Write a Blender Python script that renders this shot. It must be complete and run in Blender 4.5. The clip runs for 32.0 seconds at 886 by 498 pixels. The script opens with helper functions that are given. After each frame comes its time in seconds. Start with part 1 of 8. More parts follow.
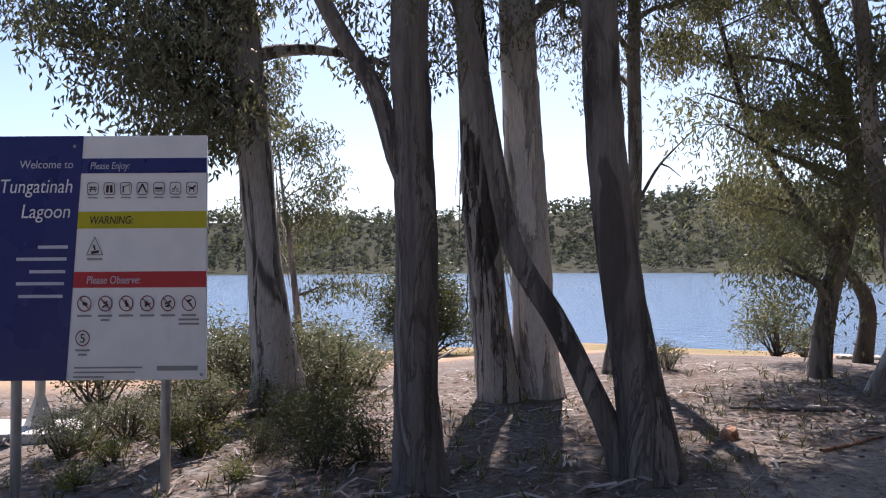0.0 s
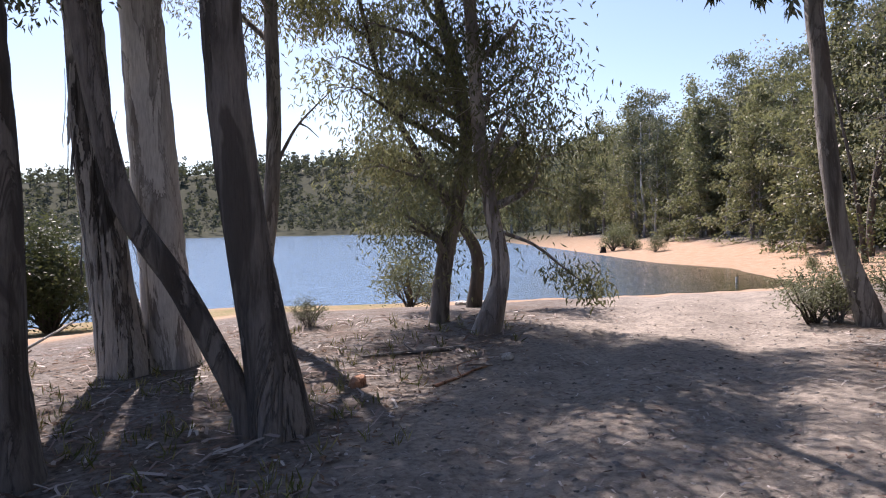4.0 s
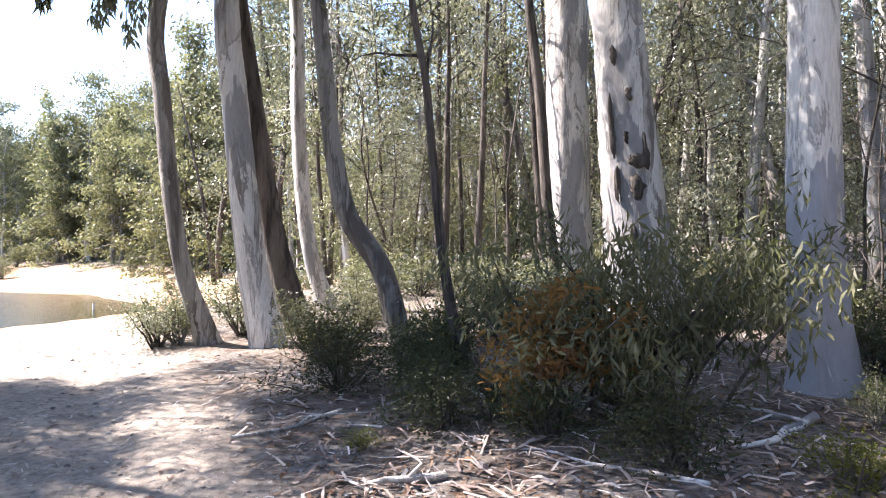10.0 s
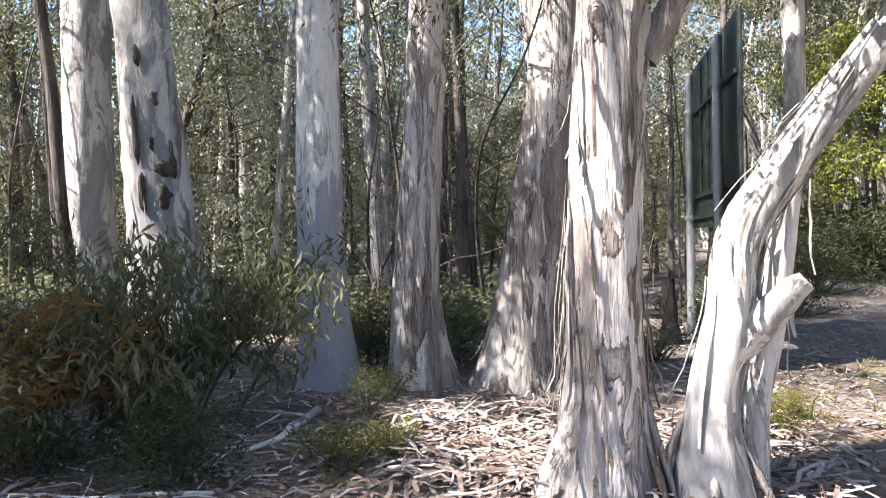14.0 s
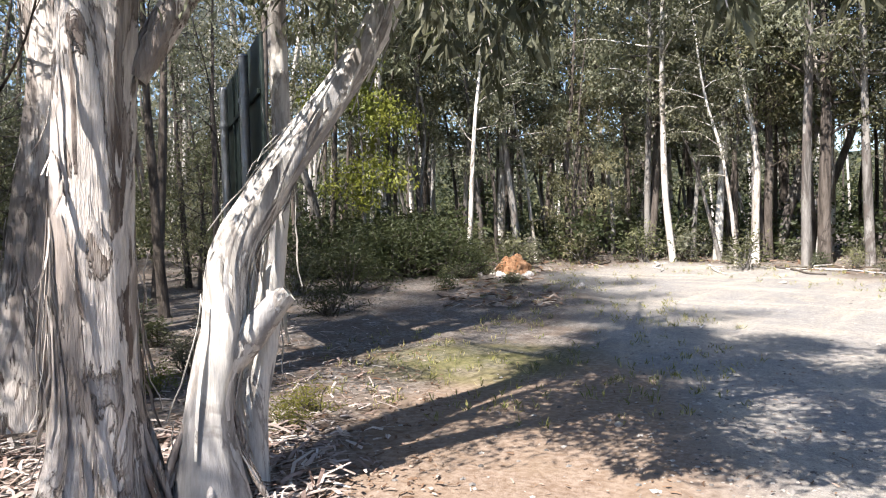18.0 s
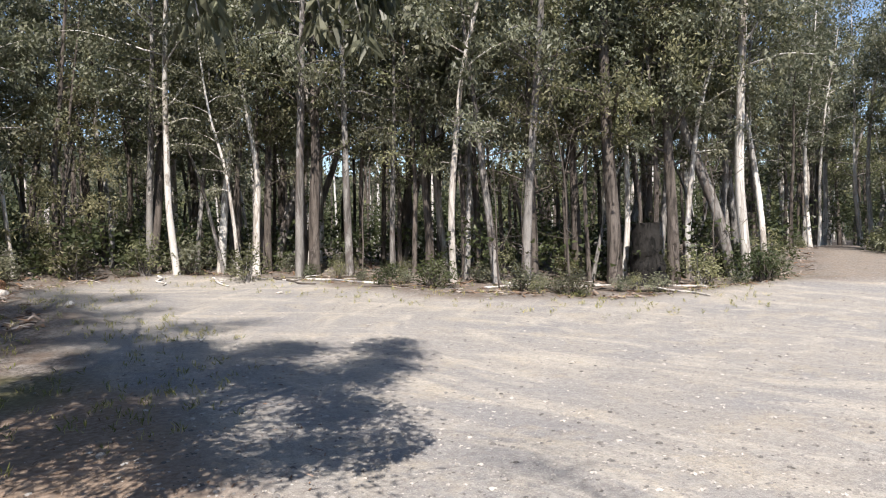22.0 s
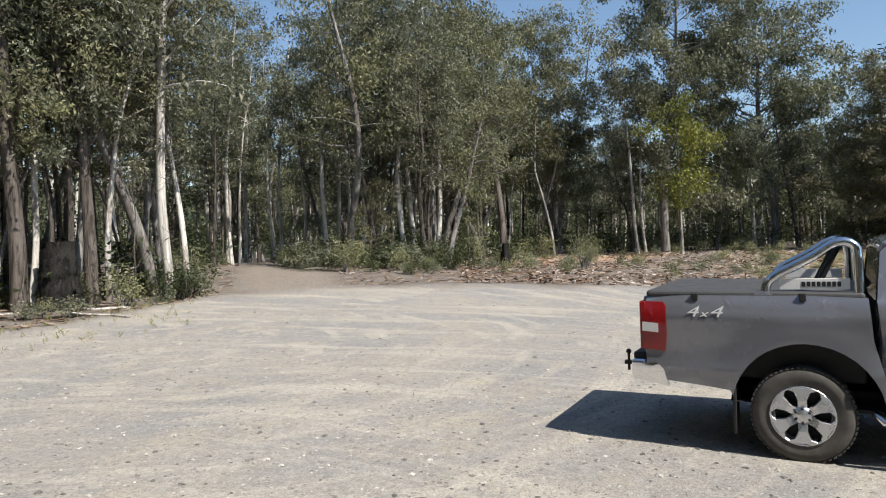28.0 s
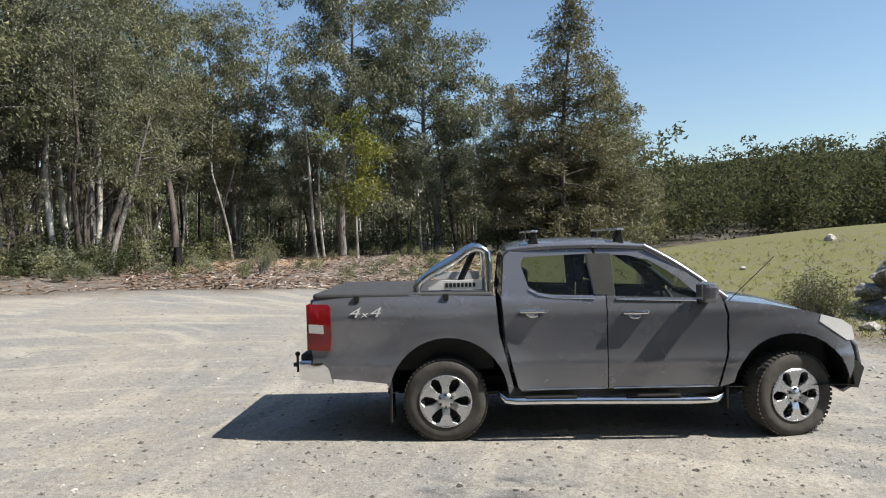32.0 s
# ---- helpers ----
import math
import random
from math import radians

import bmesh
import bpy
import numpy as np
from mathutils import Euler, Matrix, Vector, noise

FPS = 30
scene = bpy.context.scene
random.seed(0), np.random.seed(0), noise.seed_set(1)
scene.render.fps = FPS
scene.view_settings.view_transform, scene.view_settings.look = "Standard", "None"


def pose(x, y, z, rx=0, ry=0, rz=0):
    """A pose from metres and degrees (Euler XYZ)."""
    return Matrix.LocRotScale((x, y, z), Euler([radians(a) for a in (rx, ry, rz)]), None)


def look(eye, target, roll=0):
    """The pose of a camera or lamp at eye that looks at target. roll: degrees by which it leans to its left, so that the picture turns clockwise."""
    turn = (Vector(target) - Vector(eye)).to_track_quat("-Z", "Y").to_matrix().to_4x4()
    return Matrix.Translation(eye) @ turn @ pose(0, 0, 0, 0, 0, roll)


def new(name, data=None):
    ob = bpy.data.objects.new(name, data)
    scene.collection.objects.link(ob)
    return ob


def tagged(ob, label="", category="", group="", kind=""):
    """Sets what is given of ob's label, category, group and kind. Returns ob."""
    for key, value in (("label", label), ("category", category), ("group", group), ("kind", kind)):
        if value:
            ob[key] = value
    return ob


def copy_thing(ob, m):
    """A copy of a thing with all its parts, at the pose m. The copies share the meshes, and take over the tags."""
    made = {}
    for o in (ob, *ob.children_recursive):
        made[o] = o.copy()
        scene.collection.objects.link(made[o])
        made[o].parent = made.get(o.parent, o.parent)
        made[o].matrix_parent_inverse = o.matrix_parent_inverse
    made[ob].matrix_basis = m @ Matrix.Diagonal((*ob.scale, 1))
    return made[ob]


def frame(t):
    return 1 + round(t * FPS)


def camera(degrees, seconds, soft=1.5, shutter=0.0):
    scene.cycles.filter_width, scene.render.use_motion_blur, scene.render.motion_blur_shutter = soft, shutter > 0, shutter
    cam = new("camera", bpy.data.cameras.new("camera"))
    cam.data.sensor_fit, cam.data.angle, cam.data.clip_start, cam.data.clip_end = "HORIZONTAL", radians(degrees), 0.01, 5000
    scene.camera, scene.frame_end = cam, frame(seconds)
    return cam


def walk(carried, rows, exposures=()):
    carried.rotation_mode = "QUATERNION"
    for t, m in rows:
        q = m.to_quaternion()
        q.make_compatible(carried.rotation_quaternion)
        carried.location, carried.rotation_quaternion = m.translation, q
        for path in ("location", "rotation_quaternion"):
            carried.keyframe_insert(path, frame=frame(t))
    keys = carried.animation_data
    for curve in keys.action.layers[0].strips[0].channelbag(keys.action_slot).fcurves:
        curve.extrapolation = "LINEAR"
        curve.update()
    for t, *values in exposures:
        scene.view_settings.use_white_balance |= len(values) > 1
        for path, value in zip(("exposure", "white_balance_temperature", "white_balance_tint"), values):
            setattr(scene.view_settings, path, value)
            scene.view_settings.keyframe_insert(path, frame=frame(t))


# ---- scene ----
# camera: time, place, yaw to the left from +y, pitch, roll
PATH = [
    (0.0, -0.047, 0.185, 1.602, 0.05, 1.72, -0.38),
    (0.5, -0.020, 0.198, 1.603, -4.10, 1.53, -0.25),
    (1.0, 0.020, 0.239, 1.584, -8.73, 0.89, -0.62),
    (1.5, 0.050, 0.296, 1.562, -12.17, -0.08, -0.85),
    (2.0, 0.085, 0.306, 1.556, -15.92, -0.45, -1.21),
    (2.5, 0.120, 0.301, 1.570, -19.15, -0.93, -1.41),
    (3.0, 0.150, 0.294, 1.560, -22.49, -1.24, -1.23),
    (3.5, 0.180, 0.287, 1.548, -25.47, -1.50, -1.31),
    (5.5, 0.300, 0.310, 1.546, -38.87, -2.37, -0.84),
    (6.0, 0.335, 0.358, 1.537, -44.41, -2.25, -0.56),
    (6.5, 0.365, 0.386, 1.543, -49.37, -1.63, -0.35),
    (7.0, 0.390, 0.413, 1.545, -54.00, -1.46, -0.38),
    (7.5, 0.418, 0.409, 1.546, -58.00, -1.32, -0.71),
    (8.0, 0.445, 0.388, 1.539, -62.27, -1.16, -0.55),
    (8.5, 0.474, 0.359, 1.541, -66.12, -1.03, -0.24),
    (9.0, 0.475, 0.306, 1.544, -70.32, -0.79, 0.32),
    (9.5, 0.489, 0.257, 1.553, -74.11, -0.65, 0.13),
    (10.0, 0.475, 0.190, 1.567, -78.13, -0.57, -0.48),
    (10.5, 0.465, 0.110, 1.567, -81.77, -0.41, -0.55),
    (11.0, 0.430, 0.049, 1.581, -85.70, -0.30, 0.05),
    (11.5, 0.410, -0.001, 1.584, -88.21, -0.21, -0.04),
    (12.0, 0.401, -0.030, 1.581, -91.65, -0.05, -0.53),
    (12.5, 0.407, 0.002, 1.594, -95.46, -0.04, -0.79),
    (13.0, 0.460, -0.025, 1.576, -103.24, -0.03, -1.03),
    (13.5, 0.487, -0.032, 1.565, -109.81, -0.04, -0.80),
    (14.0, 0.451, -0.055, 1.576, -114.93, -0.13, -0.70),
    (14.5, 0.455, -0.065, 1.585, -119.35, -0.18, -0.48),
    (16.5, 0.314, -0.140, 1.647, -136.75, -0.78, -1.65),
    (17.0, 0.218, -0.174, 1.658, -141.32, -0.77, -2.03),
    (17.5, 0.158, -0.208, 1.660, -145.81, -0.67, -1.70),
    (18.0, 0.091, -0.260, 1.653, -150.20, -0.59, -1.87),
    (18.5, 0.035, -0.299, 1.656, -154.38, -0.58, -1.54),
    (19.0, -0.045, -0.325, 1.664, -158.51, -0.55, -1.36),
    (19.5, -0.067, -0.334, 1.670, -162.51, -0.45, -1.79),
    (20.0, -0.050, -0.320, 1.659, -167.02, -0.41, -2.89),
    (20.5, -0.055, -0.328, 1.654, -174.02, -0.64, -2.18),
    (21.0, -0.043, -0.352, 1.647, -180.46, -0.72, -1.71),
    (21.5, -0.041, -0.372, 1.643, -185.11, -0.76, -1.62),
    (22.0, -0.033, -0.387, 1.636, -189.78, -0.66, -1.49),
    (22.5, -0.062, -0.409, 1.629, -193.92, -0.60, -2.00),
    (23.0, -0.103, -0.368, 1.627, -198.23, -0.50, -1.66),
    (23.5, -0.172, -0.359, 1.620, -201.81, -0.39, -1.10),
    (24.0, -0.215, -0.348, 1.611, -205.61, -0.22, -1.14),
    (24.5, -0.263, -0.377, 1.602, -209.03, -0.11, -1.54),
    (25.0, -0.298, -0.402, 1.599, -212.80, -0.14, -2.19),
    (25.5, -0.356, -0.443, 1.595, -216.23, -0.17, -2.62),
    (27.5, -0.446, -0.379, 1.616, -230.89, -0.41, -2.05),
    (28.0, -0.415, -0.352, 1.619, -234.71, -0.48, -2.02),
    (28.5, -0.397, -0.329, 1.624, -238.21, -0.59, -2.04),
    (29.0, -0.386, -0.312, 1.628, -242.08, -0.63, -2.26),
    (29.5, -0.403, -0.300, 1.628, -245.59, -0.70, -2.01),
    (30.0, -0.432, -0.294, 1.627, -249.25, -0.77, -2.10),
    (30.5, -0.443, -0.278, 1.625, -252.59, -0.84, -1.91),
    (31.0, -0.412, -0.250, 1.626, -255.81, -0.87, -1.80),
    (31.5, -0.392, -0.229, 1.628, -258.33, -0.96, -1.76),
    (32.0, -0.383, -0.207, 1.628, -260.98, -0.97, -1.55),
]
EXPOSURES = [(0.0, 1.08, 6500, 24), (3.0, 1.05, 6500, 24), (6.0, 1.0, 6500, 24), (7.5, 1.35, 6500, 23), (8.5, 1.65, 6500, 22), (9.5, 2.1, 6500, 20), (11.0, 2.77, 6500, 17), (12.5, 2.73, 6500, 16), (13.5, 2.34, 6500, 15), (14.5, 2.08, 6500, 14), (16.5, 1.62, 6500, 13), (19.0, 1.5, 6500, 13), (21.0, 1.18, 6500, 13), (24.0, 0.74, 6500, 12), (28.0, 0.72, 6500, 8), (32.0, 0.72, 6500, 7)]
cam = camera(66.0, 32.0, 1.1)
walk(cam, [(t, pose(x, y, z, 90 + pitch, 0, yaw) @ pose(0, 0, 0, 0, 0, roll)) for t, x, y, z, yaw, pitch, roll in PATH], EXPOSURES)

# world, sun
SUN_YAW, SUN_EL = -5.0, 51.0
world = bpy.data.worlds.new("world")
scene.world = world
world.use_nodes = True
wt = world.node_tree
sky = wt.nodes.new("ShaderNodeTexSky")
sky.sky_type, sky.sun_disc = "NISHITA", False
sky.sun_elevation, sky.sun_rotation = radians(SUN_EL), radians(-SUN_YAW)
sky.air_density, sky.dust_density, sky.ozone_density = 1.1, 0.6, 3.0
wt.links.new(sky.outputs[0], wt.nodes["Background"].inputs[0])
wt.nodes["Background"].inputs[1].default_value = 0.09
sun = new("sun", bpy.data.lights.new("sun", "SUN"))
sun.data.energy, sun.data.angle, sun.data.color = 5.0, radians(0.53), (1.0, 0.935, 0.85)
sv = Vector((-math.sin(radians(SUN_YAW)) * math.cos(radians(SUN_EL)), math.cos(radians(SUN_YAW)) * math.cos(radians(SUN_EL)), math.sin(radians(SUN_EL))))
sun.matrix_world = look(sv * 60, (0, 0, 0))

rng = np.random.default_rng(7)
rnd = random.Random(11)


# ---- node helpers ----
class Mat:
    """A node material with short helpers."""

    def __init__(self, name, rough=0.8, metal=0.0, spec=0.3):
        self.m = bpy.data.materials.new(name)
        self.m.use_nodes = True
        self.t = self.m.node_tree
        self.b = self.t.nodes["Principled BSDF"]
        self.b.inputs["Roughness"].default_value = rough
        self.b.inputs["Metallic"].default_value = metal
        self.b.inputs["Specular IOR Level"].default_value = spec
        self.pos = None

    def add(self, kind, **values):
        n = self.t.nodes.new(kind)
        for k, v in values.items():
            n.inputs[k].default_value = v
        return n

    def link(self, a, b):
        self.t.links.new(a, b)

    def coords(self, shift=True):
        """Object coordinates, moved by a random amount per object."""
        if self.pos is None:
            tc = self.add("ShaderNodeTexCoord")
            self.pos = tc.outputs["Object"]
            if shift:
                oi = self.add("ShaderNodeObjectInfo")
                mul = self.add("ShaderNodeMath")
                mul.operation = "MULTIPLY"
                mul.inputs[1].default_value = 37.0
                self.link(oi.outputs["Random"], mul.inputs[0])
                va = self.add("ShaderNodeVectorMath")
                self.link(self.pos, va.inputs[0])
                self.link(mul.outputs[0], va.inputs[1])
                self.pos = va.outputs[0]
        return self.pos

    def noise(self, scale, detail=4.0, stretch=(1, 1, 1), rough=0.55, distort=0.0):
        mp = self.add("ShaderNodeMapping")
        mp.inputs["Scale"].default_value = stretch
        self.link(self.coords(), mp.inputs["Vector"])
        n = self.add("ShaderNodeTexNoise", Scale=scale, Detail=detail, Roughness=rough, Distortion=distort)
        self.link(mp.outputs[0], n.inputs["Vector"])
        return n.outputs["Fac"]

    def voronoi(self, scale, stretch=(1, 1, 1), feature="F1"):
        mp = self.add("ShaderNodeMapping")
        mp.inputs["Scale"].default_value = stretch
        self.link(self.coords(), mp.inputs["Vector"])
        n = self.add("ShaderNodeTexVoronoi", Scale=scale)
        n.feature = feature
        self.link(mp.outputs[0], n.inputs["Vector"])
        return n

    def arcs(self, cx, cy, scale):
        """Noise drawn out along circles about a point."""
        s = self.add("ShaderNodeSeparateXYZ")
        self.link(self.coords(), s.inputs[0])
        dx, dy = self.math("SUBTRACT", s.outputs[0], cx), self.math("SUBTRACT", s.outputs[1], cy)
        r = self.math("SQRT", self.math("ADD", self.math("MULTIPLY", dx, dx), self.math("MULTIPLY", dy, dy)))
        c = self.add("ShaderNodeCombineXYZ")
        self.link(r, c.inputs[0])
        self.link(self.math("MULTIPLY", self.math("ARCTAN2", dy, dx), 1.6), c.inputs[1])
        n = self.add("ShaderNodeTexNoise", Scale=scale * 2, Detail=5.0, Roughness=0.6, Distortion=0.35)
        self.link(c.outputs[0], n.inputs["Vector"])
        return n.outputs["Fac"]

    def ramp(self, fac, *stops):
        r = self.add("ShaderNodeValToRGB")
        e = r.color_ramp.elements
        while len(e) < len(stops):
            e.new(0.5)
        for el, (p, c) in zip(e, stops):
            el.position = p
            el.color = (c, c, c, 1) if isinstance(c, (int, float)) else (*c, 1)
        self.link(fac, r.inputs[0])
        return r.outputs[0]

    def mix(self, fac, a, b, blend="MIX"):
        n = self.add("ShaderNodeMix")
        n.data_type, n.blend_type = "RGBA", blend
        for sock, v in ((n.inputs[0], fac), (n.inputs[6], a), (n.inputs[7], b)):
            if isinstance(v, (int, float)):
                sock.default_value = v
            elif isinstance(v, tuple):
                sock.default_value = (*v, 1)
            else:
                self.link(v, sock)
        return n.outputs[2]

    def math(self, op, a, b=0.0):
        n = self.add("ShaderNodeMath")
        n.operation = op
        for i, v in enumerate((a, b)):
            if isinstance(v, (int, float)):
                n.inputs[i].default_value = v
            else:
                self.link(v, n.inputs[i])
        return n.outputs[0]

    def attr(self, name):
        n = self.add("ShaderNodeAttribute")
        n.attribute_name = name
        s = self.add("ShaderNodeSeparateColor")
        self.link(n.outputs["Color"], s.inputs[0])
        return s.outputs

    def color(self, c):
        if isinstance(c, tuple):
            self.b.inputs["Base Color"].default_value = (*c, 1)
        else:
            self.link(c, self.b.inputs["Base Color"])

    def bump(self, h, strength=0.4, dist=0.02):
        n = self.add("ShaderNodeBump", Strength=strength, Distance=dist)
        self.link(h, n.inputs["Height"])
        self.link(n.outputs[0], self.b.inputs["Normal"])

    def roughness(self, s):
        self.link(s, self.b.inputs["Roughness"])


def bark(name, light, mid, dark, patch=1.2, amount=0.5, streak=0.12, relief=0.6, stain=None, tall=0.24, stained=0.55, slate=None):
    """Gum bark: long streaks, bare patches with torn dark edges, stains."""
    m = Mat(name, 0.85, spec=0.2)
    long = m.noise(6.0, 6.0, (1, 1, streak), 0.62, 0.5)
    base = m.ramp(long, (0.38, dark), (0.48, mid), (0.6, m_mid(mid, light)))
    pat = m.noise(patch * 2.0, 6.0, (1, 1, tall), 0.68, 1.0)
    cut = m.ramp(pat, (amount - 0.012, 0.0), (amount + 0.012, 1.0))
    torn = m.ramp(pat, (amount - 0.05, 0.0), (amount - 0.012, 0.75), (amount + 0.004, 0.0))
    smooth = m.mix(m.ramp(m.noise(2.4, 4.0, (1, 1, 0.3)), (0.4, 0.0), (0.62, 0.7)), light, m_mid(mid, light))
    col = m.mix(cut, base, smooth)
    col = m.mix(torn, col, dark)
    if stain:
        st = m.ramp(m.noise(1.3, 4.0, (1, 1, 0.3), 0.6, 1.0), (stained, 0.0), (stained + 0.03, 0.85))
        col = m.mix(st, col, stain)
    if slate:
        # unshed slate-grey bark low on the trunk, with ragged tongues at its upper edge
        tc, sz = m.add("ShaderNodeTexCoord"), m.add("ShaderNodeSeparateXYZ")
        m.link(tc.outputs["Object"], sz.inputs[0])
        edge_ = m.math("ADD", sz.outputs[2], m.math("MULTIPLY", m.math("SUBTRACT", m.noise(5.0, 3.0, (1, 1, 0.12)), 0.5), 4.5))
        grey = m.mix(m.ramp(m.noise(7.0, 5.0, (1, 1, 0.5)), (0.35, 0.0), (0.65, 1.0)), slate, tuple(v * 1.25 for v in slate))
        col = m.mix(m.ramp(m.math("MULTIPLY", edge_, 0.2), (0.398, 1.0), (0.408, 0.0)), col, grey)
    fine = m.noise(60.0, 4.0, (1, 1, 0.12), 0.65)
    col = m.mix(m.ramp(fine, (0.32, 0.4), (0.6, 0.0)), col, dark)
    m.color(col)
    m.bump(m.math("ADD", m.math("MULTIPLY", long, 1.0), m.math("ADD", m.math("MULTIPLY", fine, 0.25), m.math("MULTIPLY", cut, -0.5))), relief, 0.06)
    return m.m


def m_mid(a, b):
    return tuple((x + y) / 2 for x, y in zip(a, b))


def leaf_mat(name, a, b, c, trans=0.4, rough=0.5, spec=0.3):
    m = Mat(name, rough, spec=spec)
    g = m.add("ShaderNodeNewGeometry")
    oi = m.add("ShaderNodeObjectInfo")
    col = m.ramp(g.outputs["Random Per Island"], (0.0, a), (0.55, b), (1.0, c))
    col = m.mix(m.ramp(m.noise(0.55, 3.0), (0.4, 0.0), (0.6, 1.0)), m.mix(0.6, col, a), m.mix(0.5, col, c))
    hue = m.add("ShaderNodeHueSaturation")
    m.link(m.math("ADD", m.math("MULTIPLY", oi.outputs["Random"], 0.04), 0.48), hue.inputs["Hue"])
    m.link(m.math("ADD", m.math("MULTIPLY", oi.outputs["Random"], 0.5), 0.78), hue.inputs["Value"])
    m.link(col, hue.inputs["Color"])
    m.color(hue.outputs[0])
    tr = m.add("ShaderNodeBsdfTranslucent")
    m.link(m.mix(0.6, hue.outputs[0], (0.13, 0.15, 0.05)), tr.inputs["Color"])
    ms = m.add("ShaderNodeMixShader")
    ms.inputs[0].default_value = trans
    m.link(m.b.outputs[0], ms.inputs[1])
    m.link(tr.outputs[0], ms.inputs[2])
    m.link(ms.outputs[0], m.t.nodes["Material Output"].inputs["Surface"])
    return m.m


def plain(name, col, rough=0.6, metal=0.0, vary=0.15, scale=14.0, spec=0.4, bump=0.1):
    """Paint, plastic or metal with slight unevenness."""
    m = Mat(name, rough, metal, spec)
    n = m.noise(scale, 4.0)
    m.color(m.mix(m.ramp(n, (0.3, 0.0), (0.75, 1.0)), tuple(v * (1 - vary) for v in col), tuple(min(1, v * (1 + vary)) for v in col)))
    m.roughness(m.ramp(m.noise(scale * 0.4, 3.0), (0.3, max(0, rough - 0.08)), (0.7, min(1, rough + 0.1))))
    if bump:
        m.bump(n, bump, 0.004)
    return m.m


BARK_DARK = bark("bark_dark", (0.19, 0.165, 0.147), (0.108, 0.092, 0.08), (0.04, 0.034, 0.03), 1.0, 0.62, 0.14, 0.9)
BARK_BROWN = bark("bark_brown", (0.34, 0.31, 0.285), (0.215, 0.195, 0.18), (0.085, 0.075, 0.068), 1.6, 0.58, 0.1, 0.9, (0.1, 0.088, 0.08))
BARK_STREAK = bark("bark_streak", (0.5, 0.48, 0.45), (0.2, 0.185, 0.17), (0.035, 0.03, 0.028), 1.5, 0.46, 0.06, 1.0, (0.045, 0.04, 0.036), 0.1, 0.6)
BARK_GREY = bark("bark_grey", (0.36, 0.345, 0.325), (0.215, 0.203, 0.19), (0.085, 0.078, 0.072), 1.1, 0.55, 0.1, 0.5, (0.13, 0.11, 0.1))
BARK_PALE = bark("bark_pale", (0.72, 0.7, 0.66), (0.46, 0.44, 0.41), (0.2, 0.18, 0.165), 1.1, 0.5, 0.12, 0.35, (0.27, 0.27, 0.28))
BARK_SHAGGY = bark("bark_shaggy", (0.66, 0.61, 0.57), (0.36, 0.32, 0.29), (0.13, 0.1, 0.085), 2.6, 0.46, 0.07, 1.0, (0.27, 0.235, 0.215), 0.17, 0.52)
BARK_SLATE = bark("bark_slate", (0.66, 0.65, 0.62), (0.5, 0.49, 0.47), (0.26, 0.25, 0.24), 0.9, 0.47, 0.3, 0.12, (0.3, 0.31, 0.33), 0.24, 0.6, (0.27, 0.28, 0.31))
BARK_WHITE = bark("bark_white", (0.68, 0.66, 0.62), (0.44, 0.41, 0.37), (0.2, 0.175, 0.15), 0.8, 0.5, 0.12, 0.2)
LEAF_GUM = leaf_mat("leaf_gum", (0.05, 0.056, 0.041), (0.135, 0.142, 0.096), (0.3, 0.305, 0.21), 0.38, 0.45, 0.35)
LEAF_OLIVE = leaf_mat("leaf_olive", (0.06, 0.066, 0.037), (0.145, 0.149, 0.082), (0.32, 0.31, 0.175), 0.38)
LEAF_HILL = leaf_mat("leaf_hill", (0.035, 0.04, 0.026), (0.07, 0.074, 0.04), (0.13, 0.125, 0.062), 0.3, 0.8, 0.1)
# brighter olive for two lake trees, light through the crown put into its colour
LEAF_LAKE_LIT = leaf_mat("leaf_lake_lit", (0.085, 0.09, 0.055), (0.19, 0.19, 0.11), (0.36, 0.345, 0.21), 0.55)
LEAF_GREY = leaf_mat("leaf_grey", (0.055, 0.065, 0.038), (0.105, 0.115, 0.065), (0.2, 0.2, 0.115))
LEAF_YELLOW = leaf_mat("leaf_yellow", (0.1, 0.12, 0.02), (0.17, 0.18, 0.03), (0.24, 0.23, 0.04))
# dark green leaf with the shade under the trees put into its colour
LEAF_DARK_SHADE = leaf_mat("leaf_dark_shade", (0.025, 0.034, 0.016), (0.045, 0.058, 0.025), (0.075, 0.085, 0.035), 0.25)
# hill leaves in flat blue-grey: the haze of distance put into their colour
LEAF_HAZE = leaf_mat("leaf_haze", (0.06, 0.067, 0.066), (0.072, 0.08, 0.077), (0.09, 0.098, 0.09), 0.3, 0.9, 0.05)
LEAF_BANK = leaf_mat("leaf_bank", (0.085, 0.088, 0.045), (0.2, 0.2, 0.1), (0.36, 0.345, 0.2), 0.45)
# pale copy of the gum leaf, backlit sun put into its colour
LEAF_SUNLIT = leaf_mat("leaf_sunlit", (0.1, 0.102, 0.072), (0.26, 0.262, 0.185), (0.53, 0.53, 0.43), 0.55, 0.35, 0.5)
LEAF_RUST = leaf_mat("leaf_rust", (0.14, 0.06, 0.025), (0.26, 0.12, 0.04), (0.4, 0.24, 0.06))
LEAF_BROWN = leaf_mat("leaf_brown", (0.065, 0.06, 0.04), (0.15, 0.134, 0.082), (0.27, 0.235, 0.145), 0.35)

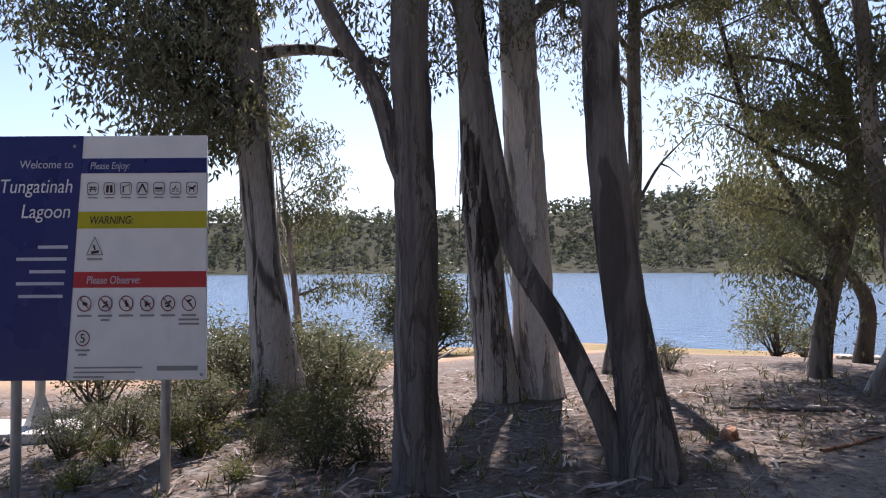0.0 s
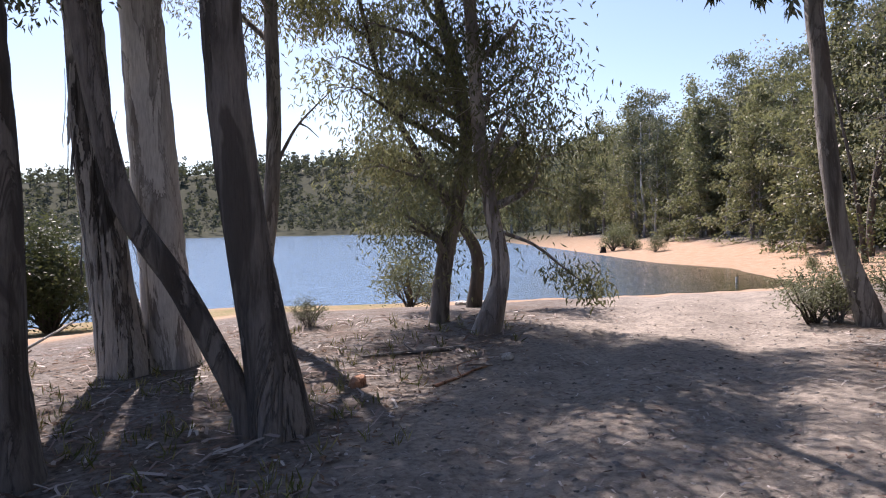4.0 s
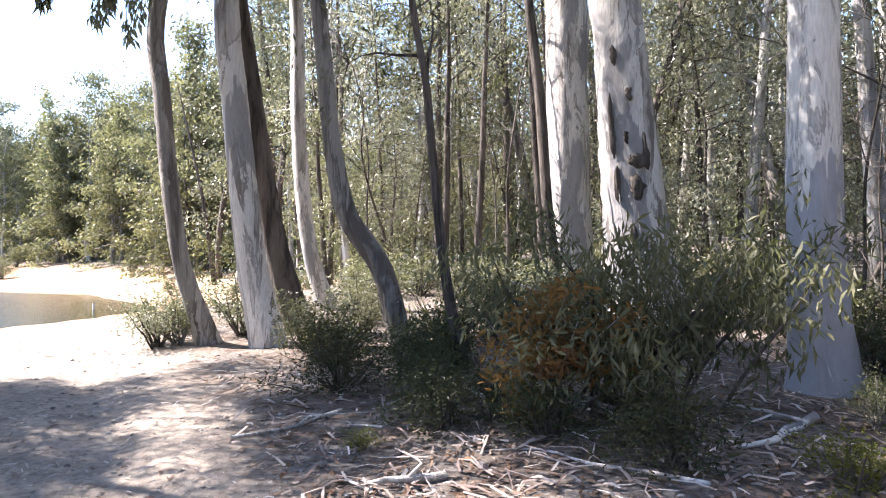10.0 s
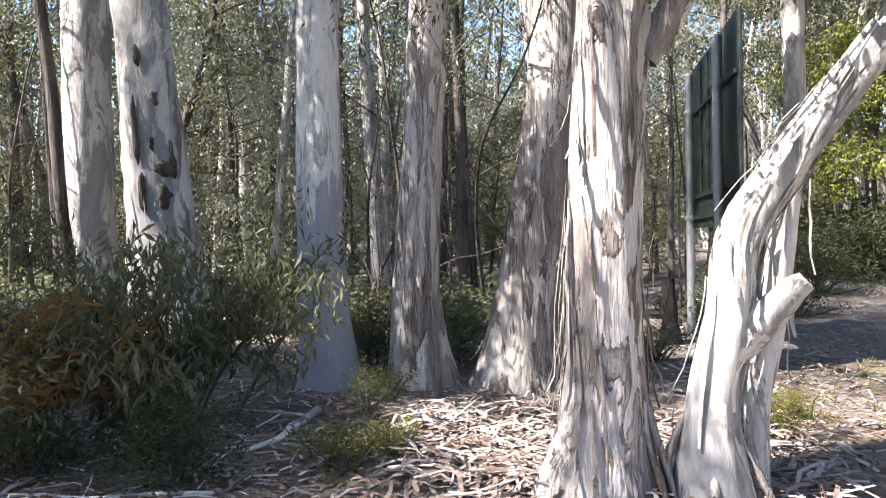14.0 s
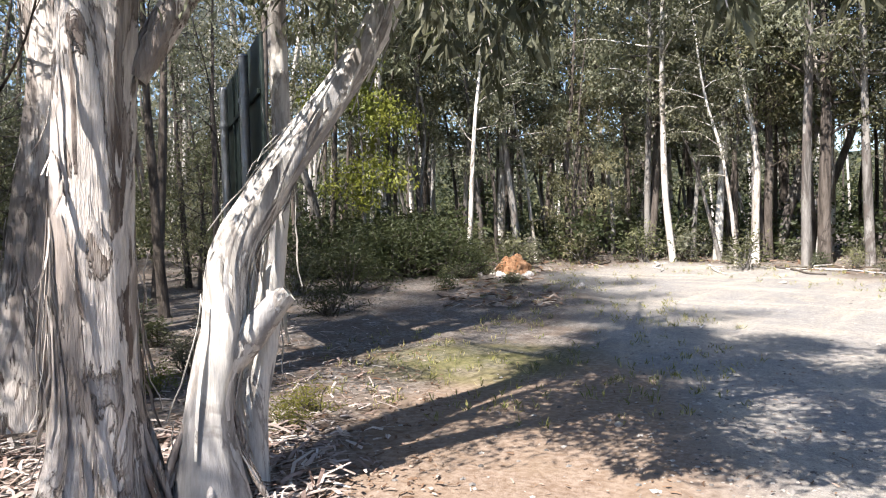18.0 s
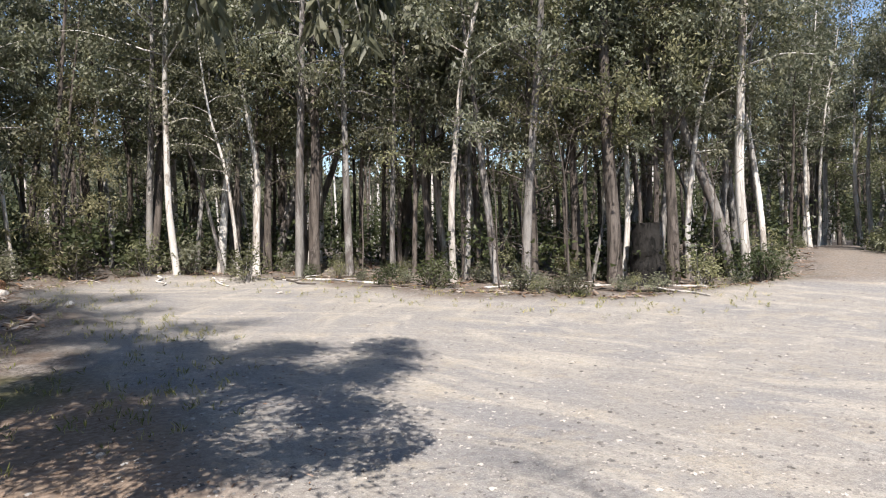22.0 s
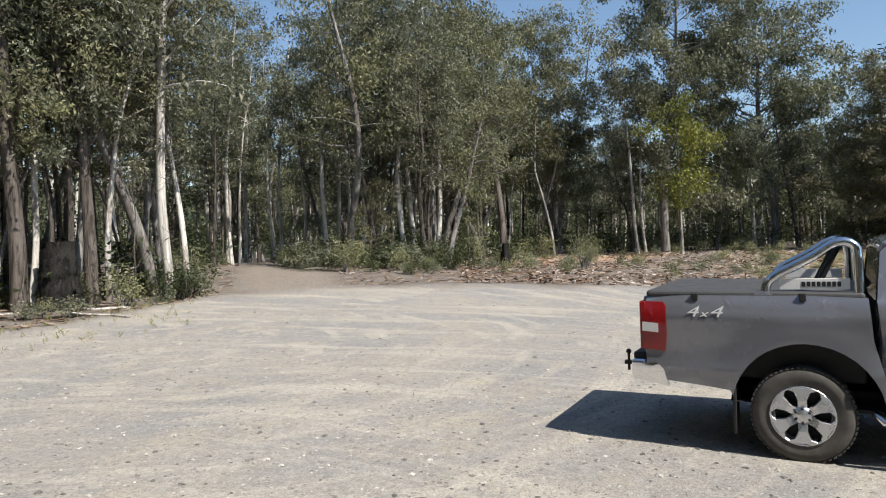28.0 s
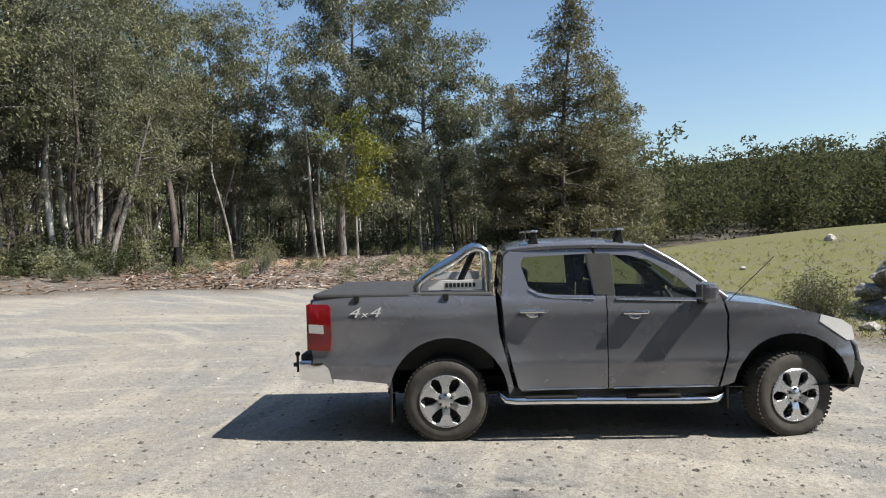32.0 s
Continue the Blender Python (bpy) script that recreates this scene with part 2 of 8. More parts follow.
# ---- terrain ----
WATER = -1.0
LAKE = np.array([(-9, 26), (-7.4, 20.8), (-6.2, 20), (-3, 22), (4.7, 24.3), (9, 22), (15.8, 18.9), (21, 17.2), (24.9, 16.7), (27.2, 20), (31.2, 25.3), (32.4, 31.8),
                 (38, 43.5), (46, 60), (62, 95), (95, 170), (130, 330), (60, 420), (-120, 440), (-330, 400), (-220, 250), (-60, 90), (-16, 40)], float)
LOT = np.array([(-5, 6), (-1.5, 3.2), (1.6, 1.5), (0.6, -4.6), (2.3, -9), (7, -18), (4.7, -22), (1.1, -20.5), (-3, -16.9), (-6.5, -14.6), (-10.1, -15.5), (-12, -16), (-14, -15.6), (-17.4, -12.6), (-19.3, -9.4),
                (-21, -6), (-17, 1.5), (-10, 6)], float)
TRACK = np.array([(-1.5, -3), (0.6, 0.3), (3, 3.2), (5.6, 5.4), (8.4, 7.6), (11.5, 10.5), (15, 13.5), (19, 15.5)], float)
ROAD2 = np.array([(-11.4, -12.2), (-16.5, -18.3), (-20.9, -23.6), (-25.3, -29.1), (-32.6, -33.8), (-43, -36), (-55, -37)], float)


def seg_dist(p, line, closed=False):
    """Distance of points from a polyline."""
    d = np.full(len(p), 1e9)
    n = len(line)
    for i in range(n if closed else n - 1):
        a, b = line[i], line[(i + 1) % n]
        ab = b - a
        s = np.clip(((p - a) @ ab) / (ab @ ab), 0, 1)
        d = np.minimum(d, np.hypot(*(p - a - s[:, None] * ab).T))
    return d


def signed(p, poly):
    """Distance from a closed outline, negative inside it."""
    inside = np.zeros(len(p), bool)
    for i in range(len(poly)):
        (x0, y0), (x1, y1) = poly[i], poly[(i + 1) % len(poly)]
        cross = ((y0 > p[:, 1]) != (y1 > p[:, 1])) & (p[:, 0] < (x1 - x0) * (p[:, 1] - y0) / (y1 - y0 + 1e-12) + x0)
        inside ^= cross
    d = seg_dist(p, poly, True)
    return np.where(inside, -d, d)


def step(v, a, b):
    s = np.clip((v - a) / (b - a), 0, 1)
    return s * s * (3 - 2 * s)


def waves(x, y, f, seed):
    """Smooth pseudo-noise from a few sines, -1 to 1."""
    r = np.random.default_rng(seed)
    out = 0
    for k in range(6):
        a, ph, w = r.uniform(0, 6.28), r.uniform(0, 6.28), f * (0.6 + 0.35 * k)
        out = out + np.sin((x * math.cos(a) + y * math.sin(a)) * w + ph) / (1 + 0.5 * k)
    return out / 2.6


def ground(x, y):
    x, y = np.atleast_1d(np.asarray(x, float)), np.atleast_1d(np.asarray(y, float))
    p = np.stack([x, y], 1)
    r = np.hypot(x, y)
    yaw = np.degrees(np.arctan2(-x, y))
    lake = signed(p, LAKE)
    z = np.clip(x, -14, 20) * 0.021
    near = step(np.hypot((x + 7.2) * 0.8, (y - 0.4) * 0.7), 6.0, 2.6)
    z = z * (1 - near) - 0.25 * near
    # the south rises towards the forest
    z = z + 0.95 * step(r, 9, 30) * step(-y, 0, 14) * step(x + 24, -10, 14) + 0.9 * step(r, 14, 42) * step(-x, 6, 20) * step(-y, -8, 6)
    # grassy rise in the north-west
    z = z + 2.1 * step(np.hypot(x + 38, y - 24), 30, 4)
    # the eastern wood
    z = z + 0.5 * step(x, 6, 30) * step(12 - y, 0, 8)
    z = np.where(lake < 0, WATER + np.maximum(lake * 0.12, -4), WATER + 0.02 + (z - WATER) * step(lake, -0.3, 13.5))
    # distant hills
    far = step(r, 120, 620)
    hill = 44 + 16 * step(-yaw, -5, 20) + 9 * waves(x, y, 0.006, 5)
    z = z + np.where(lake > 0, step(lake, 8, 230) * hill * step(r, 150, 500), 0)
    west = step(np.abs(yaw - 58), 42, 14)
    z = z + np.where(lake > 0, west * 9 * step(r, 70, 170), 0)
    fine = step(r, 60, 20)
    z = z + np.where(lake > 0.2, (1 - near) * fine * (0.035 * waves(x, y, 0.8, 2) + 0.018 * waves(x, y, 2.6, 3)), 0)
    # wheel ruts along the track and the soft edge of the lot
    tr = seg_dist(p, TRACK)
    z = z - 0.05 * np.exp(-((tr - 0.8) / 0.28) ** 2) * step(r, 2, 4)
    z = z + 0.05 * np.exp(-((np.abs(signed(p, LOT)) - 0.2) / 0.5) ** 2) * step(-y, 0, 12)
    return z


def gz(x, y):
    return float(ground(x, y)[0])


def mesh_object(name, verts, faces, mats, parent=None, label="", smooth=True, index=None):
    me = bpy.data.meshes.new(name)
    verts = np.asarray(verts, np.float32)
    faces = np.asarray(faces, np.int32)
    n, k = faces.shape
    me.vertices.add(len(verts))
    me.vertices.foreach_set("co", verts.ravel())
    me.loops.add(n * k)
    me.loops.foreach_set("vertex_index", faces.ravel())
    me.polygons.add(n)
    me.polygons.foreach_set("loop_start", np.arange(0, n * k, k, dtype=np.int32))
    me.polygons.foreach_set("use_smooth", np.full(n, smooth))
    if index is not None:
        me.polygons.foreach_set("material_index", np.asarray(index, np.int32))
    me.update(calc_edges=True)
    for m in mats if isinstance(mats, (list, tuple)) else [mats]:
        me.materials.append(m)
    ob = new(name, me)
    if parent:
        ob.parent = parent
    if label:
        ob["label"] = label
    return ob


def part(name, bm, material, parent, label=""):
    """Links a bmesh as one mesh object under a thing or part."""
    me = bpy.data.meshes.new(name)
    bm.to_mesh(me)
    bm.free()
    me.materials.append(material)
    ob = new(name, me)
    ob.parent = parent
    if label:
        ob["label"] = label
    return ob


def build_ground():
    rad = list(np.arange(0.25, 13, 0.15))
    while rad[-1] < 1500:
        rad.append(rad[-1] * 1.034)
    rad = np.array(rad)
    na = 512
    a = np.linspace(0, 2 * math.pi, na, endpoint=False)
    rr, aa = np.meshgrid(rad, a, indexing="ij")
    x, y = (rr * np.cos(aa)).ravel(), (rr * np.sin(aa)).ravel()
    x, y = np.append(x, 0), np.append(y, 0)
    z = ground(x, y)
    nr = len(rad)
    i, j = np.meshgrid(np.arange(nr - 1), np.arange(na), indexing="ij")
    j2 = (j + 1) % na
    faces = np.stack([i * na + j, (i + 1) * na + j, (i + 1) * na + j2, i * na + j2], -1).reshape(-1, 4)
    c = len(x) - 1
    hub = [(c, k, (k + 1) % na, (k + 1) % na) for k in range(na)]
    ob = mesh_object("ground", np.stack([x, y, z], 1), faces, GROUND)
    bm = bmesh.new()
    bm.from_mesh(ob.data)
    bm.verts.ensure_lookup_table()
    for _, k, k2, _ in hub:
        bm.faces.new((bm.verts[c], bm.verts[k], bm.verts[k2])).smooth = True
    bm.to_mesh(ob.data)
    bm.free()
    p = np.stack([x, y], 1)
    lake, lot, tr = signed(p, LAKE), signed(p, LOT), seg_dist(p, TRACK)
    wob = 0.7 * waves(x, y, 0.9, 8) + 0.35 * waves(x, y, 2.5, 9)
    gravel = step(-lot + wob, -0.5, 0.7)
    # the side road gets less pale dirt, tree shade put into its colour
    dirt = np.maximum(step(1.9 + 0.6 * wob - tr, -0.5, 0.6), 0.45 * step(1.4 - seg_dist(p, ROAD2) + 0.6 * wob, -0.5, 0.6))
    clay = step(9.5 + 1.6 * wob - lake, 0, 3) * step(lake, -1, 0.2)
    clay = np.maximum(clay, step(6.5 + wob - np.hypot((x + 36) * 0.7, y + 17), 0, 2.5))
    clay = np.maximum(clay, 0.4 * step(2.6 + wob - np.hypot(x - 2.0, (y + 6.0) * 0.8), 0, 1.2))
    grass = step(np.hypot(x + 38, y - 24), 34, 27) * step(lake, 1, 6)
    grass = np.maximum(grass, 0.8 * step(4 + wob - np.hypot((x - 4) * 0.5, y - 21), 0, 2))
    grass = np.maximum(grass, 0.7 * step(1.7 + wob - np.hypot(x - 4.0, y + 8.0), 0, 1.2))
    grass = np.maximum(grass, 0.55 * step(wob, 0.2, 0.9) * step(np.abs(lot), 2.4, 0.8) * step(-y, 4, 12))
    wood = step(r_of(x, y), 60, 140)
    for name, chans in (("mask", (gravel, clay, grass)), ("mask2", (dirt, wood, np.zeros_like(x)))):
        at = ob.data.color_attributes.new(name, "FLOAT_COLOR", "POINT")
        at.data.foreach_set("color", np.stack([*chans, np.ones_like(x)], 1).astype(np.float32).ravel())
    return tagged(ob, "ground of gravel, dirt track, bark litter, orange clay and grass", "ground", kind="structure")


def r_of(x, y):
    return np.hypot(x, y)


def ground_mat():
    m = Mat("ground_soil", 0.95, spec=0.1)
    m.coords(False)
    k, k2 = m.attr("mask"), m.attr("mask2")
    big, mid_, fine, grit = m.noise(0.35, 4.0), m.noise(2.2, 5.0), m.noise(16.0, 5.0, rough=0.65), m.noise(90.0, 3.0)
    litter = m.mix(m.ramp(fine, (0.35, 0.0), (0.62, 1.0)), (0.07, 0.06, 0.052), (0.23, 0.21, 0.19))
    litter = m.mix(m.ramp(mid_, (0.42, 0.0), (0.62, 0.7)), litter, (0.12, 0.09, 0.07))
    stones = m.voronoi(38.0)
    gravel = m.mix(m.ramp(big, (0.35, 0.0), (0.6, 1.0)), (0.195, 0.195, 0.2), (0.28, 0.26, 0.23))
    gravel = m.mix(m.ramp(mid_, (0.45, 0.0), (0.65, 0.6)), gravel, (0.225, 0.222, 0.222))
    # wheel marks: pale dusty arcs about two turning places
    for cx, cy, amount in ((-7.5, -12.0, 0.8), (4.0, -2.0, 0.75)):
        arc = m.arcs(cx, cy, 0.85)
        gravel = m.mix(m.math("MULTIPLY", m.ramp(arc, (0.52, 0.0), (0.66, 1.0)), amount), gravel, (0.42, 0.385, 0.325))
        gravel = m.mix(m.math("MULTIPLY", m.ramp(arc, (0.32, 1.0), (0.42, 0.0)), 0.3), gravel, (0.24, 0.235, 0.235))
    gravel = m.mix(m.ramp(m.noise(1.1, 5.0, rough=0.7), (0.52, 0.0), (0.64, 0.45)), gravel, (0.38, 0.325, 0.235))
    gravel = m.mix(m.ramp(stones.outputs["Color"], (0.15, 0.5), (0.75, 0.0)), gravel, (0.16, 0.155, 0.15))
    gravel = m.mix(m.ramp(m.noise(55.0, 4.0, rough=0.7), (0.36, 0.65), (0.5, 0.0)), gravel, (0.14, 0.13, 0.12))
    chips = m.noise(11.0, 6.0, rough=0.85)
    gravel = m.mix(m.ramp(chips, (0.34, 0.55), (0.48, 0.0)), gravel, (0.15, 0.125, 0.12))
    gravel = m.mix(m.ramp(chips, (0.52, 0.0), (0.64, 0.5)), gravel, (0.36, 0.35, 0.315))
    gravel = m.mix(m.ramp(grit, (0.54, 0.0), (0.7, 0.7)), gravel, (0.45, 0.43, 0.39))
    dirt = m.mix(m.ramp(mid_, (0.35, 0.0), (0.65, 1.0)), (0.23, 0.2, 0.17), (0.37, 0.325, 0.275))
    dirt = m.mix(m.ramp(fine, (0.36, 0.7), (0.56, 0.0)), dirt, (0.13, 0.11, 0.095))
    dirt = m.mix(m.ramp(m.noise(40.0, 5.0, rough=0.75), (0.55, 0.0), (0.7, 0.6)), dirt, (0.45, 0.42, 0.38))
    clay = m.mix(m.ramp(mid_, (0.35, 0.0), (0.65, 1.0)), (0.36, 0.235, 0.15), (0.42, 0.32, 0.23))
    clay = m.mix(m.ramp(fine, (0.4, 0.4), (0.62, 0.0)), clay, (0.22, 0.13, 0.08))
    grass = m.mix(m.ramp(fine, (0.35, 0.0), (0.65, 1.0)), (0.085, 0.095, 0.032), (0.2, 0.19, 0.075))
    col = m.mix(k[1], litter, clay)
    col = m.mix(m.math("MULTIPLY", k[2], m.ramp(mid_, (0.35, 0.4), (0.6, 1.0))), col, grass)
    col = m.mix(m.math("MULTIPLY", k2[0], 0.9), col, dirt)
    col = m.mix(k[0], col, gravel)
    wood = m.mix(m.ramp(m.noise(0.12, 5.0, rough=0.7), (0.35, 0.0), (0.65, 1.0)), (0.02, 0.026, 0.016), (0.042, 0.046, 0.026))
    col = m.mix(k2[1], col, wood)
    m.color(col)
    m.bump(m.math("ADD", m.math("MULTIPLY", mid_, 0.6), m.math("ADD", m.math("MULTIPLY", fine, 0.35), m.math("MULTIPLY", grit, 0.12))), 0.7, 0.06)
    return m.m


GROUND = ground_mat()
build_ground()


def build_water():
    m = Mat("lake_water", 0.12, spec=0.5)
    m.coords(False)
    s = m.add("ShaderNodeSeparateXYZ")
    m.link(m.coords(), s.inputs[0])
    # the sheltered inlet is calm and brown, the open lake rippled, with reflected sky blue put into its colour
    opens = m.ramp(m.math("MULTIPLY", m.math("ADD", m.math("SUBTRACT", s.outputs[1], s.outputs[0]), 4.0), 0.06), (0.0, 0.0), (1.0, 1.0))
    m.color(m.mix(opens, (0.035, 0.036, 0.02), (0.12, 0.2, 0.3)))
    m.b.inputs["IOR"].default_value = 1.33
    w = m.noise(2.3, 3.0)
    w2 = m.noise(8.0, 3.0)
    m.bump(m.math("MULTIPLY", m.math("ADD", w, m.math("MULTIPLY", w2, 0.4)), m.ramp(opens, (0.0, 0.12), (1.0, 1.0))), 0.45, 0.25)
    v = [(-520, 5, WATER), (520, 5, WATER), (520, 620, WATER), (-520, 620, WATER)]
    tagged(mesh_object("water", v, [(0, 1, 2, 3)], m.m), "calm lake water with light ripples, blue sky reflection put into its colour", "lake", kind="structure")


build_water()

# ---- trees ----
def spline(pts, seg):
    """A smooth resampling of rows (x, y, z, r) at about seg metres."""
    p = np.asarray(pts, float)
    if len(p) == 2:
        p = np.array([p[0], (p[0] + p[1]) / 2, p[1]])
    q = np.vstack([2 * p[0] - p[1], p, 2 * p[-1] - p[-2]])
    out = []
    for i in range(1, len(q) - 2):
        n = max(1, int(round(np.linalg.norm(q[i + 1, :3] - q[i, :3]) / seg)))
        for s in np.arange(n) / n:
            a, b, c, d = q[i - 1], q[i], q[i + 1], q[i + 2]
            out.append(0.5 * (2 * b + (c - a) * s + (2 * a - 5 * b + 4 * c - d) * s * s + (3 * b - a - 3 * c + d) * s**3))
    out.append(p[-1])
    out = np.array(out)
    out[:, 3] = np.maximum(out[:, 3], 0.004)
    return out


def tube(pts, sides=10, seg=0.25, rough=0.06, flare=0.0, seed=0, ridges=0):
    """A round stem along rows (x, y, z, r): verts and quads."""
    p = spline(pts, seg)
    n = len(p)
    r = np.random.default_rng(seed)
    d = np.gradient(p[:, :3], axis=0)
    d /= np.linalg.norm(d, axis=1)[:, None] + 1e-9
    ref = np.array([0.3, 0.95, 0.1]) if abs(d[:, 2]).mean() > 0.5 else np.array([0.1, 0.2, 1.0])
    u = np.cross(d, ref)
    u /= np.linalg.norm(u, axis=1)[:, None] + 1e-9
    v = np.cross(d, u)
    a = np.linspace(0, 2 * math.pi, sides, endpoint=False)
    length = np.cumsum(np.r_[0, np.linalg.norm(np.diff(p[:, :3], axis=0), axis=1)])
    rad = p[:, 3][:, None] * (1 + rough * r.normal(0, 1, (n, sides)))
    if ridges:
        ph = r.uniform(0, 6.28, 4)
        for k, amp in ((ridges, 0.05), (ridges * 2 + 1, 0.035), (3, 0.05)):
            rad = rad * (1 + amp * np.sin(a[None] * k + ph[k % 4] + 0.7 * np.sin(length[:, None] * 0.9 + ph[1])))
    if flare:
        root = 1 + 0.45 * np.sin(a * 5 + r.uniform(0, 6.28))[None]
        rad = rad * (1 + flare * np.exp(-length[:, None] / 0.28) * root)
    verts = p[:, None, :3] + rad[..., None] * (np.cos(a)[None, :, None] * u[:, None] + np.sin(a)[None, :, None] * v[:, None])
    i, j = np.meshgrid(np.arange(n - 1), np.arange(sides), indexing="ij")
    j2 = (j + 1) % sides
    faces = np.stack([i * sides + j, i * sides + j2, (i + 1) * sides + j2, (i + 1) * sides + j], -1).reshape(-1, 4)
    verts = verts.reshape(-1, 3)
    # closed tip
    tip = len(verts)
    verts = np.vstack([verts, p[-1, :3] + d[-1] * p[-1, 3] * 0.5])
    b = (n - 1) * sides
    cap = np.array([(b + k, b + (k + 1) % sides, tip, tip) for k in range(sides)])
    return verts, faces, cap[:, [0, 1, 2, 2]]


def joined(chunks):
    """Several (verts, quads) as one."""
    vs, fs, o = [], [], 0
    for v, f in chunks:
        vs.append(v)
        fs.append(np.asarray(f) + o)
        o += len(v)
    return np.vstack(vs), np.vstack(fs)


def stem_mesh(name, chunks, mat, parent, label=""):
    v, f = joined([(c[0], c[1]) for c in chunks])
    return mesh_object(name, v, f, mat, parent, label)


def leaf_quads(centres, spread, count, size, width, droop, seed):
    """Hanging leaves about each centre: four-cornered blades."""
    r = np.random.default_rng(seed)
    c = np.repeat(np.asarray(centres, float), count, axis=0)
    s = np.repeat(np.broadcast_to(np.asarray(spread, float), (len(centres),)), count)
    off = r.normal(0, 1, c.shape)
    off *= (r.uniform(0, 1, len(c)) ** 0.45 / (np.linalg.norm(off, axis=1) + 1e-9))[:, None]
    c = c + off * s[:, None] * (1, 1, 0.75)
    d = r.normal(0, 1, c.shape) * (0.65, 0.65, 0.4) - np.array([0, 0, droop])
    d /= np.linalg.norm(d, axis=1)[:, None]
    w = np.cross(d, r.normal(0, 1, c.shape))
    w /= np.linalg.norm(w, axis=1)[:, None]
    ln = size * r.uniform(0.7, 1.3, len(c))[:, None]
    wd = width * r.uniform(0.7, 1.3, len(c))[:, None]
    bend = np.cross(d, w) * ln * 0.12
    v = np.stack([c, c + d * ln * 0.45 + w * wd * 0.5 + bend, c + d * ln, c + d * ln * 0.45 - w * wd * 0.5 + bend], 1).reshape(-1, 3)
    return v, np.arange(len(v)).reshape(-1, 4)


def leaf_tris(centres, spread, count, size, width, droop, seed):
    """Small three-cornered leaves about each centre, for trees farther off."""
    v, f = leaf_quads(centres, spread, count, size, width, droop, seed)
    v = v.reshape(-1, 4, 3)
    v = np.stack([v[:, 0], v[:, 1] + (v[:, 1] - v[:, 3]) * 0.15, v[:, 2] + (v[:, 3] - v[:, 1]) * 0.35], 1).reshape(-1, 3)
    return v, np.arange(len(v)).reshape(-1, 3)


def limb_rows(start, yaw, rise, length, r0, rng_, sag=0.0):
    """A crooked limb from a start point."""
    rows, p, a, e = [], np.array(start, float), yaw, rise
    n = 5
    for k in range(n + 1):
        rows.append((*p, r0 * (1 - 0.8 * k / n)))
        a += rng_.normal(0, 0.28)
        e += rng_.normal(0, 0.16) - sag
        p = p + length / n * np.array([math.cos(a) * math.cos(e), math.sin(a) * math.cos(e), math.sin(e)])
    return np.array(rows)


